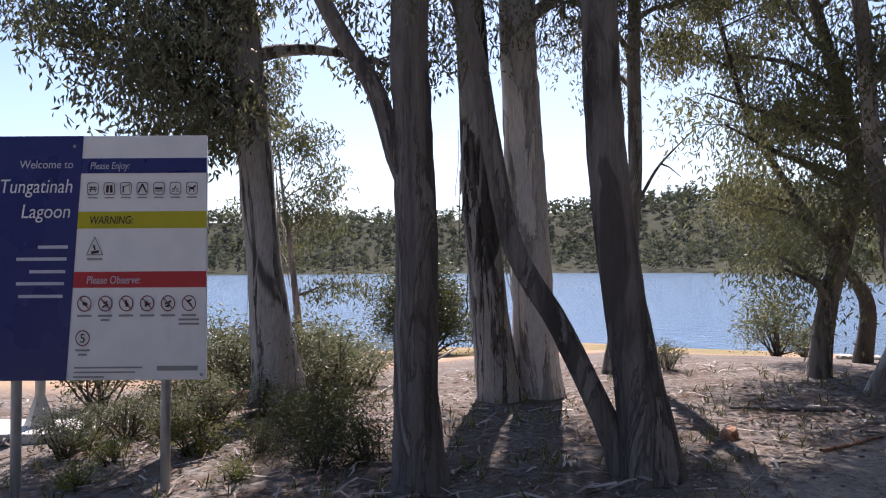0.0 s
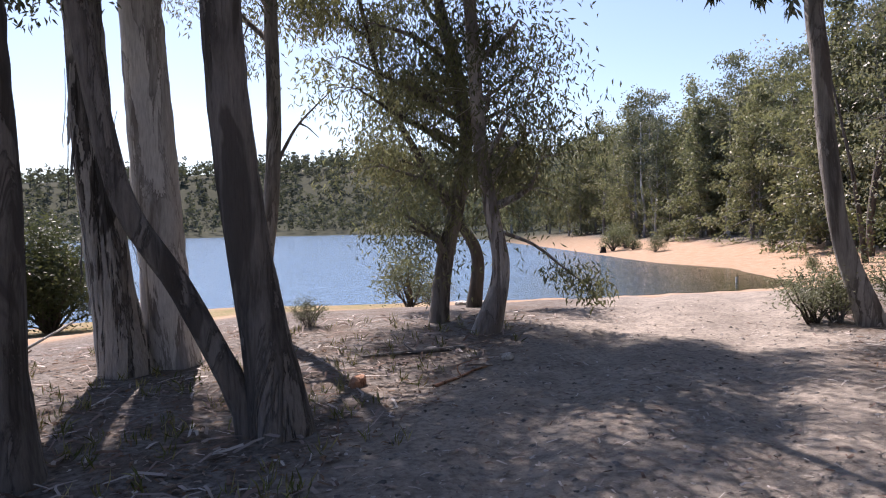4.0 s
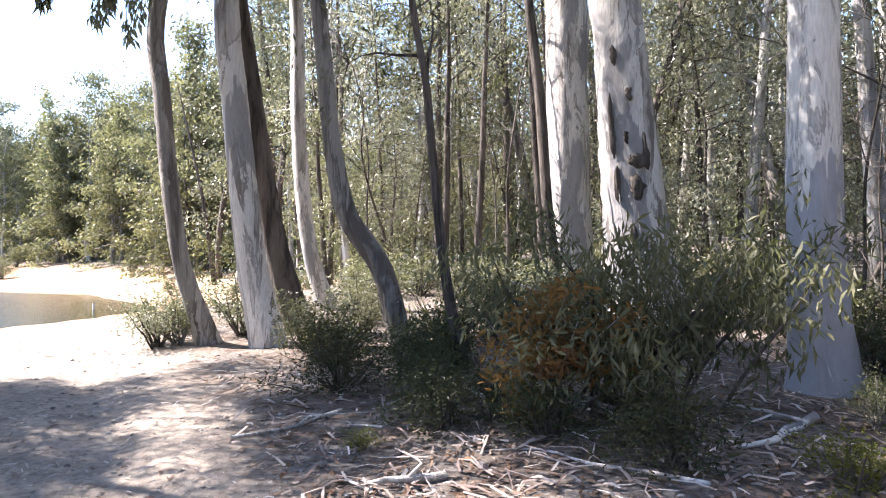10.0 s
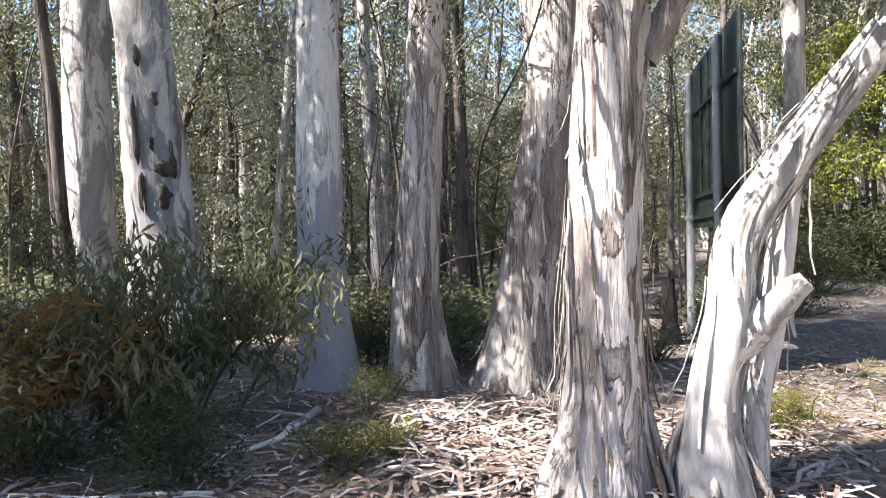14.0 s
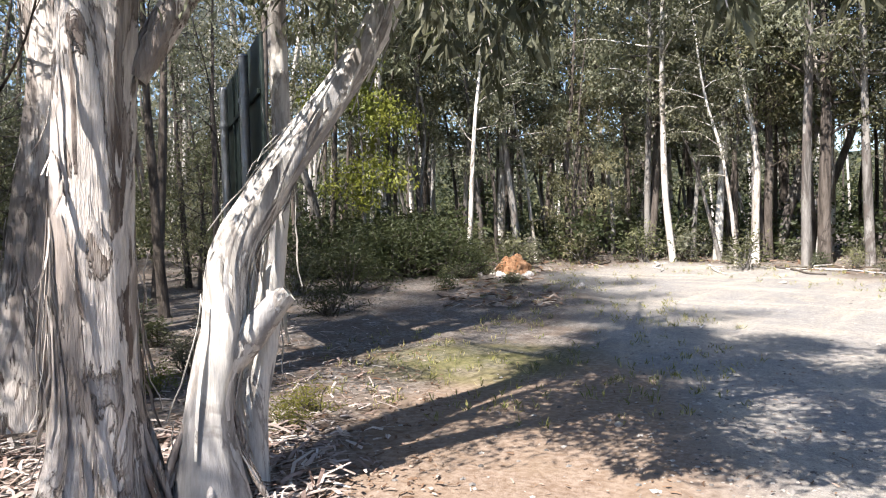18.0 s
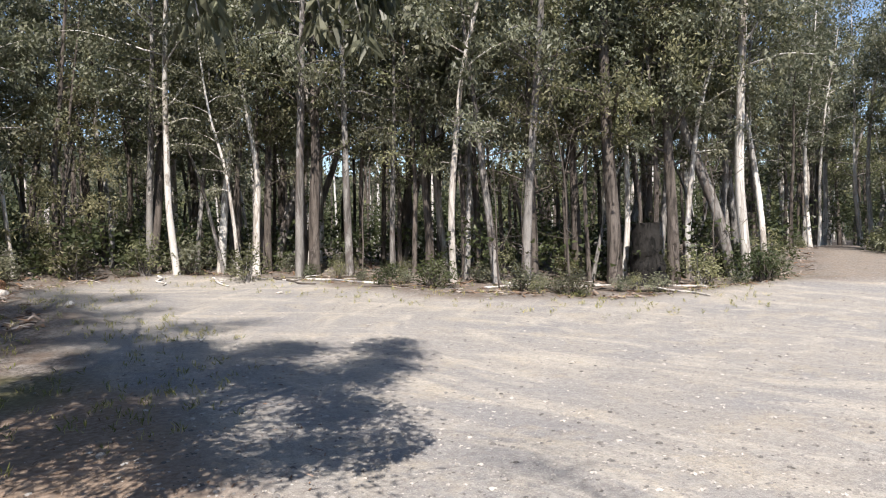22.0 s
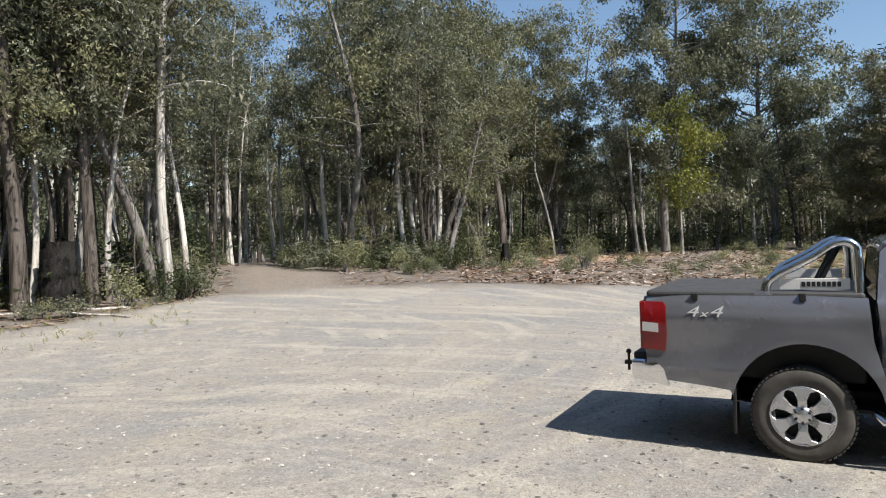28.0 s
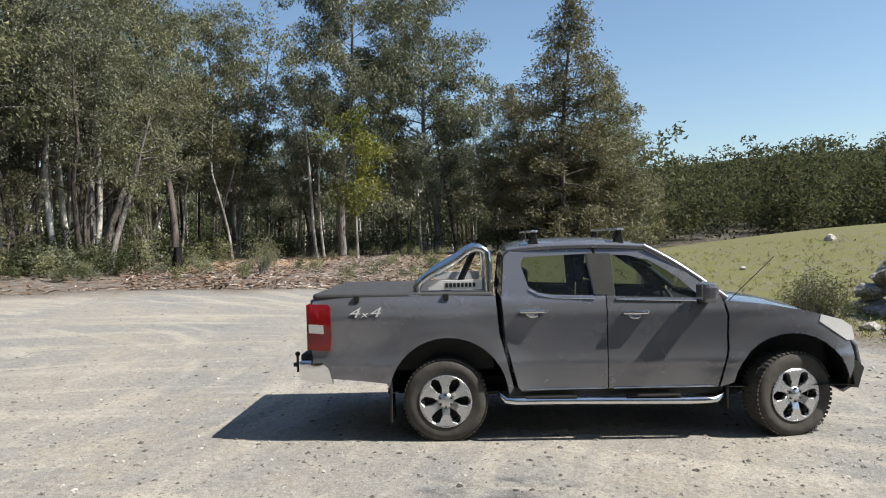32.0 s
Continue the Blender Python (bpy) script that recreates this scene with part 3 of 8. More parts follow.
def gum(stems, bark_mat, leaf, label, top=12.0, low=4.0, limbs=7, reach=2.4, clump=0.75, leaves=140, size=0.1, width=0.025, seed=1, name="eucalyptus_tree", droop=0.9,
        flare=0.25, sides=12, group="", spec=(), ridges=6, lean_up=0.7, twig=4, extra=(), bare=(), ribbons=(), canopy=(), sprays=()):
    """A gum tree: stems as rows (x, y, z, r) that go on to the top, limbs, twigs and leaf clumps."""
    r = np.random.default_rng(seed)
    first = np.array(stems[0][0][:3], float)
    root = new(name)
    root.location = first
    clumps, twigs, spreads = [], [], []
    for si, rows in enumerate(stems):
        rows = np.array(rows, float)
        rows[:, :3] -= first
        # the stem goes on above what is given
        grow = []
        p, rad = rows[-1, :3].copy(), rows[-1, 3]
        d = rows[-1, :3] - rows[-2, :3]
        d /= np.linalg.norm(d)
        h = top - p[2] if si == 0 else (top * 0.85 - p[2])
        n = max(2, int(h / 1.4))
        for k in range(n):
            d = d * (1 - 0.12) + np.array([0, 0, 0.12 * lean_up]) + np.append(r.normal(0, 0.08, 2), 0)
            d /= np.linalg.norm(d)
            p = p + d * h / n
            grow.append((*p, rad * (1 - 0.93 * (k + 1) / n)))
        full = np.vstack([rows, grow])
        full = np.vstack([full[0] - [0, 0, 0.3, -0.01], full])
        stem_mesh("trunk" if si == 0 else "stem", [tube(full, sides, 0.16, 0.022, flare if si == 0 else flare * 0.3, seed + si, ridges)], bark_mat, root)
        line = spline(full, 0.3)
        high = line[line[:, 2] > low]
        for k in range(limbs if si == 0 else limbs // 2):
            i = min(len(high) - 1, int(len(high) * (k + r.uniform(0.1, 0.9)) / limbs))
            s = high[i]
            yaw, ln = k * 2.4 + r.normal(0, 0.5) + seed, reach * r.uniform(0.7, 1.25) * (1 - 0.45 * i / len(high))
            lim = limb_rows(s[:3], yaw, r.uniform(0.35, 0.95), ln, max(0.02, s[3] * 0.5), r, 0.06)
            stem_mesh("limb", [tube(lim, 6, 0.3, 0.04, 0, seed + k)], bark_mat, root)
            for q in range(twig):
                b = lim[r.integers(2, 6)]
                tw = limb_rows(b[:3], yaw + r.normal(0, 1.0), r.normal(0.3, 0.5), ln * r.uniform(0.3, 0.6), 0.014, r, 0.1)
                twigs.append(tube(tw, 4, 0.4, 0.0, 0, 1))
                clumps += [tw[-1, :3], tw[3, :3]]
            clumps += [lim[-1, :3], lim[4, :3]]
        clumps += [line[-1, :3], line[-2, :3]]
    for k, (cx, cy, cz) in enumerate(canopy):
        # a limb that ends in a leafy bough at a given place
        end = np.array((cx, cy, cz)) - first
        s = min(line, key=lambda q: np.linalg.norm(q[:3] - end) + 3 * max(0, q[2] + 0.5 - end[2]))
        mid = (s[:3] + end) / 2 + r.normal(0, 0.15, 3)
        lim = np.array([(*s[:3], max(0.02, s[3] * 0.55)), (*mid, max(0.014, s[3] * 0.35)), (*end, 0.012)])
        stem_mesh("limb", [tube(lim, 6, 0.2, 0.04, 0, seed + k)], bark_mat, root)
        for q in range(twig + 2):
            tw = limb_rows(end if q % 2 else mid, r.uniform(0, 6.28), r.normal(0.1, 0.5), r.uniform(0.4, 0.9), 0.01, r, 0.1)
            twigs.append(tube(tw, 4, 0.4, 0.0, 0, 1))
            clumps += [tw[-1, :3], tw[3, :3]]
    for k, (cx, cy, cz, up) in enumerate(sprays):
        tip = np.array((cx, cy, cz)) - first
        hang = np.array([(*(tip + (0.25 * math.sin(k), 0.2 * math.cos(k), up)), 0.008), (*(tip + (0.06, 0.05, up * 0.6)), 0.006), (*(tip + (0, 0, 0.14)), 0.003)])
        twigs.append(tube(hang, 4, 0.15, 0.0, 0, 1))
        at_ = hang[0, :3] + (hang[2, :3] - hang[0, :3]) * np.linspace(0, 1, 7)[:, None]
        v, f = leaf_quads(at_, np.linspace(0.22, 0.07, 7), 20, 0.14, 0.03, 1.6, seed + 200 + k)
        tagged(mesh_object("hanging_spray", v, f, leaf, root, smooth=False), kind="stuff")
    for rows in extra:
        rows = np.array(rows, float)
        rows[:, :3] -= first
        stem_mesh("limb", [tube(rows, 8, 0.15, 0.03, 0, seed + 9, 3)], bark_mat, root)
        for q in range(5):
            b = rows[-1]
            tw = limb_rows(b[:3], r.uniform(0, 6.28), r.normal(0.4, 0.4), reach * 0.5, 0.02, r, 0.08)
            twigs.append(tube(tw, 4, 0.4, 0.0, 0, 1))
            clumps += [tw[-1, :3], tw[3, :3]]
    for rows in bare:
        rows = np.array(rows, float)
        rows[:, :3] -= first
        stem_mesh("dead_limb", [tube(rows, 8, 0.12, 0.05, 0, seed + 19, 3)], bark_mat, root)
    if spec:
        v, f = leaf_quads(np.array(spec, float) - first, 0.3, 130, size, width, droop, seed + 77)
        mesh_object("hanging_foliage", v, f, leaf, root, smooth=False)
    for si, count in enumerate(ribbons):
        bark_ribbons(root, np.array(stems[si], float) - np.append(first, 0), count, bark_mat, seed + si)
    if twigs:
        tagged(stem_mesh("twigwork", twigs, bark_mat, root), kind="stuff")
    if clumps:
        v, f = leaf_quads(clumps, clump * r.uniform(0.6, 1.25, len(clumps)), leaves, size, width, droop, seed + 5)
        mesh_object("crown", v, f, leaf, root, smooth=False)
    return tagged(root, label, "tree", group)


def bark_ribbons(root, rows, count, mat, seed):
    """Loose strips of bark that peel from a trunk, each a curled blade."""
    r = np.random.default_rng(seed + 300)
    line = spline(rows, 0.1)
    line = line[line[:, 2] < 3.4]
    for k in range(count):
        i = r.integers(0, max(1, len(line) - 8))
        n = int(min(r.integers(4, 12), len(line) - i))
        if n < 3:
            continue
        a, w = r.uniform(0, 6.28), r.uniform(0.005, 0.017)
        seg = line[i : i + n]
        out = np.array([math.cos(a), math.sin(a), 0])
        side = np.array([-math.sin(a), math.cos(a), 0])
        free_end = r.random() < 0.75
        v = []
        for q, p in enumerate(seg):
            f = q / (n - 1)
            lift = 0.006 + (0.09 * (1 - f) ** 2 if free_end else 0.05 * f * f) * r.uniform(0.6, 1.2)
            c = p[:3] + out * (p[3] * 1.04 + lift) + side * 0.05 * math.sin(f * 2 + a)
            ww = w * (0.5 + 0.8 * math.sin(math.pi * min(1, f + 0.15)))
            v += [c - side * ww, c + out * 0.006, c + side * ww]
        f_ = [(3 * q + s, 3 * q + 3 + s, 3 * q + 4 + s, 3 * q + 1 + s) for q in range(n - 1) for s in (0, 1)]
        mesh_object("bark_strip", v, f_, mat, root)


def sapling_type(label, bark_mat, leaf, height, r0, low, limbs, reach, clump, leaves, size, width, seed, lean=0.09, name="eucalyptus_tree", droop=0.7, cone=0.0, sides=8):
    """A wood tree at the origin, to be copied."""
    r = np.random.default_rng(seed)
    rows = [(0, 0, 0, r0)]
    p = np.zeros(3)
    d = np.array([r.normal(0, lean), r.normal(0, lean), 1.0])
    n = 8
    for k in range(n):
        d = d + np.append(r.normal(0, lean, 2), 0.15)
        d /= np.linalg.norm(d)
        p = p + d * height / n
        rows.append((*p, r0 * (1 - 0.92 * (k + 1) / n)))
    root = new(name)
    full = np.vstack([(0, 0, -0.5, r0 * 1.05), rows])
    stem_mesh("trunk", [tube(full, sides, 0.5, 0.03, 0.45, seed, 4)], bark_mat, root)
    line = spline(full, 0.4)
    high = line[line[:, 2] > low]
    clumps, parts, sizes = [], [], []
    for k in range(limbs):
        f = (k + r.uniform(0, 0.9)) / limbs
        s = high[min(len(high) - 1, int(len(high) * f))]
        ln = reach * r.uniform(0.7, 1.2) * ((1.05 - f) if cone else (0.55 + 0.9 * math.sin(math.pi * min(1, 0.2 + 0.75 * f)) * 0.6))
        lim = limb_rows(s[:3], k * 2.4 + r.normal(0, 0.6), r.uniform(0.1, 0.8) - 0.3 * cone, ln, max(0.015, s[3] * 0.4), r, 0.05)
        parts.append(tube(lim, 4, 0.7, 0.0, 0, 1))
        m = max(2, int(ln / (clump * 0.75)) + 1)
        for q in range(m):
            clumps.append(lim[min(5, 2 + int(4 * q / m))][:3] + r.normal(0, 0.25 * clump, 3))
            sizes.append(clump * r.uniform(0.6, 1.2))
    clumps.append(line[-1, :3])
    sizes.append(clump * 0.8)
    tagged(stem_mesh("branchwork", parts, bark_mat, root), kind="stuff")
    v, f = leaf_tris(clumps, np.array(sizes), max(4, int(leaves / len(clumps))), size, width, droop, seed + 3)
    mesh_object("crown", v, f, leaf, root, smooth=False)
    return tagged(root, label, "tree", "trees of the wood")


def shrub(label, leaf, bark_mat, height, radius, stems, leaves, size, width, seed, droop=0.1, name="shrub"):
    """A many-stemmed bush at the origin."""
    r = np.random.default_rng(seed)
    root = new(name)
    parts, clumps = [], []
    for k in range(stems):
        a = r.uniform(0, 6.28)
        lim = limb_rows((r.normal(0, 0.06), r.normal(0, 0.06), -0.03), a, r.uniform(0.7, 1.4), height * r.uniform(0.7, 1.05), 0.012 + 0.008 * height, r, 0.03)
        lim[:, :2] *= radius / max(0.3, height) * 1.1
        parts.append(tube(lim, 4, 0.4, 0.0, 0, 1))
        clumps += [lim[-1, :3], lim[4, :3], lim[3, :3] + r.normal(0, 0.15 * radius, 3)]
    tagged(stem_mesh("stemwork", parts, bark_mat, root), kind="stuff")
    clumps = np.array(clumps)
    clumps[:, 2] = np.maximum(clumps[:, 2], 0.12 * height)
    v, f = (leaf_tris if size > 0.08 else leaf_quads)(clumps, radius * 0.42 * r.uniform(0.6, 1.2, len(clumps)), max(4, int(leaves / len(clumps))), size, width, droop, seed + 3)
    v[:, 2] = np.maximum(v[:, 2], 0.01)
    mesh_object("foliage", v, f, leaf, root, smooth=False)
    return tagged(root, label, "shrub", "shrubs of the wood")


def place(proto, spots):
    """Copies a thing to rows (x, y, yaw, scale); the thing itself takes the first row."""
    for k, (x, y, yaw, s) in enumerate(spots):
        m = Matrix.LocRotScale((x, y, gz(x, y) - 0.03), Euler((0, 0, yaw)), (s, s, s * rnd.uniform(0.92, 1.08)))
        if k == 0:
            proto.matrix_basis = m
        else:
            c = copy_thing(proto, m)
            c.matrix_basis = m


def shade_boughs(x0, x1, y0, y1, z0, z1, n, seed):
    """Places of n leafy branches spread over a stretch of the canopy above the view, added to cast shade below."""
    r = random.Random(seed)
    k = max(1, int(math.sqrt(n * (x1 - x0) / (y1 - y0)) + 0.5))
    rows = -(-n // k)
    return [(x0 + (x1 - x0) * (i % k + r.uniform(0.1, 0.9)) / k, y0 + (y1 - y0) * (i // k + r.uniform(0.1, 0.9)) / rows, r.uniform(z0, z1)) for i in range(n)]


# ---- the trees near the camera ----

# canopy places above 6 m are out of view, added for their shade below
gum([[(-0.23, 5.33, -0.00, 0.209), (-0.26, 5.33, 0.69, 0.170), (-0.25, 5.33, 1.72, 0.164), (-0.28, 5.33, 2.77, 0.148), (-0.29, 5.33, 3.65, 0.142)]],
    BARK_BROWN, LEAF_GUM, 'dark grey-brown gum trunk with a forking limb, in shade', top=8.5, low=4.0, limbs=8, seed=3, reach=3.0, size=0.075, width=0.02, leaves=240, clump=0.6,
    extra=[[(-0.27, 5.33, 2.15, 0.09), (-0.40, 5.33, 2.47, 0.081), (-0.56, 5.31, 2.98, 0.074), (-0.82, 5.28, 3.41, 0.068), (-1.08, 5.23, 3.91, 0.061)]])

gum([[(-1.97, 8.16, 0.34, 0.290), (-2.11, 8.12, 1.60, 0.197), (-2.21, 8.09, 2.77, 0.193), (-2.29, 8.07, 3.76, 0.184), (-2.40, 8.04, 4.80, 0.178)]],
    BARK_STREAK, LEAF_GUM, 'pale grey gum with black streaked bark and a heavy limb', ribbons=(16,), top=9.0, low=3.4, limbs=11, seed=4, canopy=[(-3.0, 7.6, 4.4), (-3.6, 7.8, 4.0), (-2.6, 7.4, 4.8), (-3.8, 8.2, 4.8), (-4.4, 8.0, 4.2), (-3.2, 8.6, 3.7), (-4.8, 8.6, 4.6), (-2.9, 8.0, 3.6)] + shade_boughs(-4.2, 0.2, 9.2, 12.2, 7.6, 9.4, 10, 6), reach=2.6, leaves=120, size=0.11, width=0.034, clump=0.6,
    extra=[[(-2.32, 8.06, 3.62, 0.111), (-2.56, 7.99, 4.16, 0.107), (-2.89, 7.88, 4.62, 0.095), (-3.24, 7.74, 5.17, 0.083)]])

gum([[(0.63, 8.50, 0.01, 0.280), (0.51, 8.51, 1.05, 0.227), (0.39, 8.52, 2.39, 0.208), (0.33, 8.52, 3.83, 0.194), (0.27, 8.52, 4.91, 0.181)]],
    BARK_STREAK, LEAF_GUM, 'shaggy gum tree with dark fissured bark', ribbons=(20,), top=10.0, low=4.2, limbs=9, seed=5, reach=2.4)

gum([[(1.12, 8.77, 0.02, 0.325), (1.09, 8.78, 1.03, 0.263), (1.02, 8.79, 2.41, 0.250), (0.95, 8.79, 3.90, 0.230), (0.91, 8.80, 5.02, 0.224)]],
    BARK_PALE, LEAF_GUM, 'smooth pale grey gum tree with a straight trunk', top=10.0, low=4.2, limbs=9, seed=6, reach=2.4, size=0.13, width=0.036, canopy=shade_boughs(-1.2, 3.6, 9.6, 14.0, 7.8, 9.6, 18, 5))

gum([[(1.50, 5.35, 0.03, 0.229), (1.39, 5.38, 0.86, 0.177), (1.27, 5.42, 1.84, 0.159), (1.19, 5.43, 2.88, 0.146), (1.17, 5.44, 3.56, 0.138)], [(1.27, 5.42, 0.21, 0.099), (0.87, 5.50, 1.12, 0.088), (0.51, 5.55, 1.76, 0.084), (0.33, 5.57, 2.64, 0.077), (0.23, 5.57, 3.27, 0.074), (0.04, 5.58, 3.94, 0.068)]],
    BARK_BROWN, LEAF_GUM, 'dark gum tree with a thin stem leaning from its foot', top=8.5, low=4.0, limbs=8, seed=7, reach=3.0, size=0.075, width=0.02, leaves=240, clump=0.6)

gum([[(2.36, 10.14, 0.05, 0.137), (2.62, 10.07, 1.57, 0.119), (2.74, 10.04, 3.02, 0.108), (2.74, 10.04, 4.68, 0.100), (2.75, 10.04, 5.56, 0.094)]],
    BARK_GREY, LEAF_GUM, 'slender pale-grey gum with a bare forked twig', bare=[[(2.72, 10.05, 2.4, 0.03), (2.86, 10.02, 2.72, 0.026), (3.08, 9.95, 3.1, 0.018), (3.5, 9.8, 3.55, 0.008)], [(3.08, 9.95, 3.1, 0.016), (3.2, 9.95, 3.05, 0.01), (3.35, 9.9, 2.9, 0.005)]], top=9.0, low=3.8, limbs=8, seed=8, canopy=[(2.2, 9.2, 7.4), (3.4, 9.4, 7.8), (2.8, 10.4, 8.6), (1.8, 10.2, 9.0), (3.6, 10.6, 9.2)], reach=1.8, leaves=150, size=0.1, width=0.025, sides=10)

gum([[(4.98, 9.41, 0.10, 0.159), (5.08, 9.35, 1.03, 0.126), (5.29, 9.24, 2.06, 0.118), (5.40, 9.18, 3.10, 0.104), (5.22, 9.29, 4.24, 0.090)]],
    BARK_BROWN, LEAF_LAKE_LIT, 'dark leaning gum with an olive crown by the lake', top=8.5, low=4.0, limbs=8, seed=9, canopy=[(4.3, 9.8, 2.5), (4.5, 9.2, 3.1), (4.5, 9.9, 1.9), (4.6, 9.1, 2.3), (4.9, 9.4, 3.6), (4.2, 9.2, 3.7), (4.9, 9.7, 4.3), (3.7, 9.2, 3.5), (3.6, 9.5, 4.0), (3.8, 9.1, 4.4), (4.9, 9.1, 4.5), (4.5, 9.4, 1.6)], reach=2.1, leaves=60, size=0.1, width=0.027, clump=0.65, sides=10)

gum([[(4.99, 8.05, 0.10, 0.197), (5.18, 7.94, 0.93, 0.125), (5.08, 8.00, 1.79, 0.104), (4.96, 8.07, 2.78, 0.098), (4.89, 8.11, 4.37, 0.087)]],
    BARK_SHAGGY, LEAF_LAKE_LIT, 'crooked pale-patched gum on a root mound', spec=[(6.15, 7.5, 0.72), (6.35, 7.42, 0.62), (5.95, 7.62, 0.95), (6.3, 7.5, 0.85)], bare=[[(5.12, 7.98, 1.5, 0.03), (5.6, 7.8, 1.3, 0.022), (5.95, 7.65, 1.0, 0.016), (6.15, 7.5, 0.8, 0.01)]], top=9.0, low=4.2, limbs=8, seed=10, canopy=[(5.2, 8.2, 3.6), (5.2, 7.7, 3.0), (5.6, 7.8, 2.8), (5.6, 7.6, 2.4), (5.6, 8.1, 3.6), (5.2, 8.1, 4.3), (5.3, 7.6, 4.2), (5.8, 8.1, 3.3), (5.4, 8.0, 2.4), (5.1, 8.6, 4.2)], reach=2.1, leaves=60, size=0.1, width=0.027, clump=0.65, sides=10)

gum([[(6.68, 11.20, 0.14, 0.147), (6.75, 11.16, 0.80, 0.127), (6.69, 11.19, 1.20, 0.117), (6.44, 11.34, 1.69, 0.088)]],
    BARK_DARK, LEAF_OLIVE, 'small dark gum tree near the water', top=10.0, low=1.6, limbs=10, seed=12, canopy=shade_boughs(4.4, 8.8, 8.4, 12.4, 7.2, 9.0, 11, 7), reach=1.7, leaves=200, size=0.12, width=0.034, clump=0.6, sides=8)

gum([[(9.01, 5.29, 0.19, 0.171), (8.84, 5.56, 1.22, 0.123), (8.77, 5.68, 2.24, 0.116), (8.72, 5.77, 3.58, 0.110), (8.69, 5.81, 4.64, 0.105)]],
    BARK_GREY, LEAF_GUM, 'slim grey gum leaning over the track', leaves=200, size=0.13, width=0.038, top=9.5, low=5.0, limbs=5, seed=13, canopy=shade_boughs(5.1, 9.2, 4.6, 9.5, 7.2, 9.0, 15, 1) + shade_boughs(4.5, 5.8, 4.8, 6.6, 7.4, 8.6, 3, 8) + [(6.6, 5.8, 7.8), (6.0, 5.0, 8.0), (7.6, 5.2, 8.2), (8.6, 5.4, 8.0), (6.8, 6.4, 8.6), (7.4, 6.0, 6.8), (6.3, 4.6, 7.0), (7.3, 4.9, 7.2), (8.2, 4.6, 7.0), (5.6, 5.2, 7.4), (7.0, 5.6, 7.8), (8.0, 5.8, 7.6), (7.0, 7.0, 7.4), (6.5, 6.5, 6.5), (8.0, 8.0, 8.5), (7.5, 5.9, 6.1), (6.2, 7.8, 8.5), (7.2, 8.4, 9.2)], reach=1.7, clump=0.75, sides=10,
    sprays=[(5.69, 5.24, 3.80, 0.8), (5.71, 4.91, 3.62, 0.8), (6.44, 4.95, 3.70, 0.8), (6.77, 4.84, 3.62, 0.8), (6.35, 4.74, 3.82, 0.8)])

gum([[(8.86, 4.33, 0.19, 0.242), (8.78, 4.50, 1.24, 0.196), (8.73, 4.61, 2.40, 0.182), (8.68, 4.69, 3.51, 0.170), (8.65, 4.76, 4.43, 0.167)]],
    BARK_PALE, LEAF_GUM, 'pale-sided gum leaning over the track', leaves=70, top=10.5, low=5.2, limbs=6, seed=14, reach=1.5, clump=0.6)

gum([[(10.13, 4.43, 0.21, 0.247), (10.01, 4.70, 1.28, 0.180), (9.92, 4.91, 2.59, 0.165), (9.83, 5.09, 4.09, 0.160), (9.79, 5.18, 4.79, 0.154)]],
    BARK_DARK, LEAF_GUM, 'dark gum leaning beside a pale one', leaves=160, top=10.2, low=5.4, limbs=5, seed=15, canopy=[(9.0, 7.5, 8.2), (9.5, 6.5, 7.2), (10.4, 7.4, 8.6), (8.4, 7.0, 7.6), (9.8, 8.4, 9.4)], reach=1.6, clump=0.7)

gum([[(12.36, 4.84, 0.26, 0.179), (12.25, 5.13, 1.23, 0.149), (12.19, 5.28, 2.50, 0.139), (12.17, 5.34, 4.19, 0.132), (12.17, 5.33, 5.42, 0.124)]],
    BARK_PALE, LEAF_GUM, 'slim white-barked gum tree', leaves=130, top=14.0, low=6.0, limbs=9, seed=16, reach=2.4, sides=10)

gum([[(9.02, 2.55, 0.19, 0.168), (8.96, 2.78, 1.20, 0.145), (8.83, 3.20, 1.93, 0.138), (8.77, 3.37, 2.81, 0.119), (8.72, 3.49, 4.22, 0.108)]],
    BARK_GREY, LEAF_GUM, 'smooth grey gum with a strongly bent trunk', leaves=170, size=0.13, width=0.036, top=8.5, low=4.8, limbs=6, seed=17, reach=1.4, clump=0.7, canopy=shade_boughs(6.0, 7.6, 0.2, 2.4, 6.8, 8.2, 8, 2))

gum([[(7.72, 1.49, 0.16, 0.082), (7.68, 1.68, 1.19, 0.058), (7.66, 1.80, 2.38, 0.049), (7.64, 1.87, 3.28, 0.041), (7.60, 2.01, 4.21, 0.037)]],
    BARK_DARK, LEAF_GUM, 'thin dark sapling with a forked stem', top=6.5, low=2.6, limbs=6, seed=18, reach=1.2, leaves=20, sides=8)

gum([[(13.41, 0.73, 0.85, 0.121), (13.40, 0.89, 2.15, 0.101), (13.39, 1.01, 4.04, 0.098), (13.38, 1.17, 5.55, 0.090), (13.37, 1.28, 6.44, 0.086)]],
    BARK_DARK, LEAF_GUM, 'thin dark-barked gum tree', top=12.0, low=5.5, limbs=9, seed=19, reach=2.2, leaves=90, sides=8)

gum([[(14.42, 0.49, 0.34, 0.518), (14.42, 0.52, 1.97, 0.402), (14.42, 0.56, 4.23, 0.409), (14.42, 0.57, 6.57, 0.415)]],
    BARK_PALE, LEAF_GUM, 'big white gum with a smooth thick trunk', top=20.0, low=8.0, limbs=14, seed=20, reach=4.5, leaves=150, clump=1.0, sides=18)

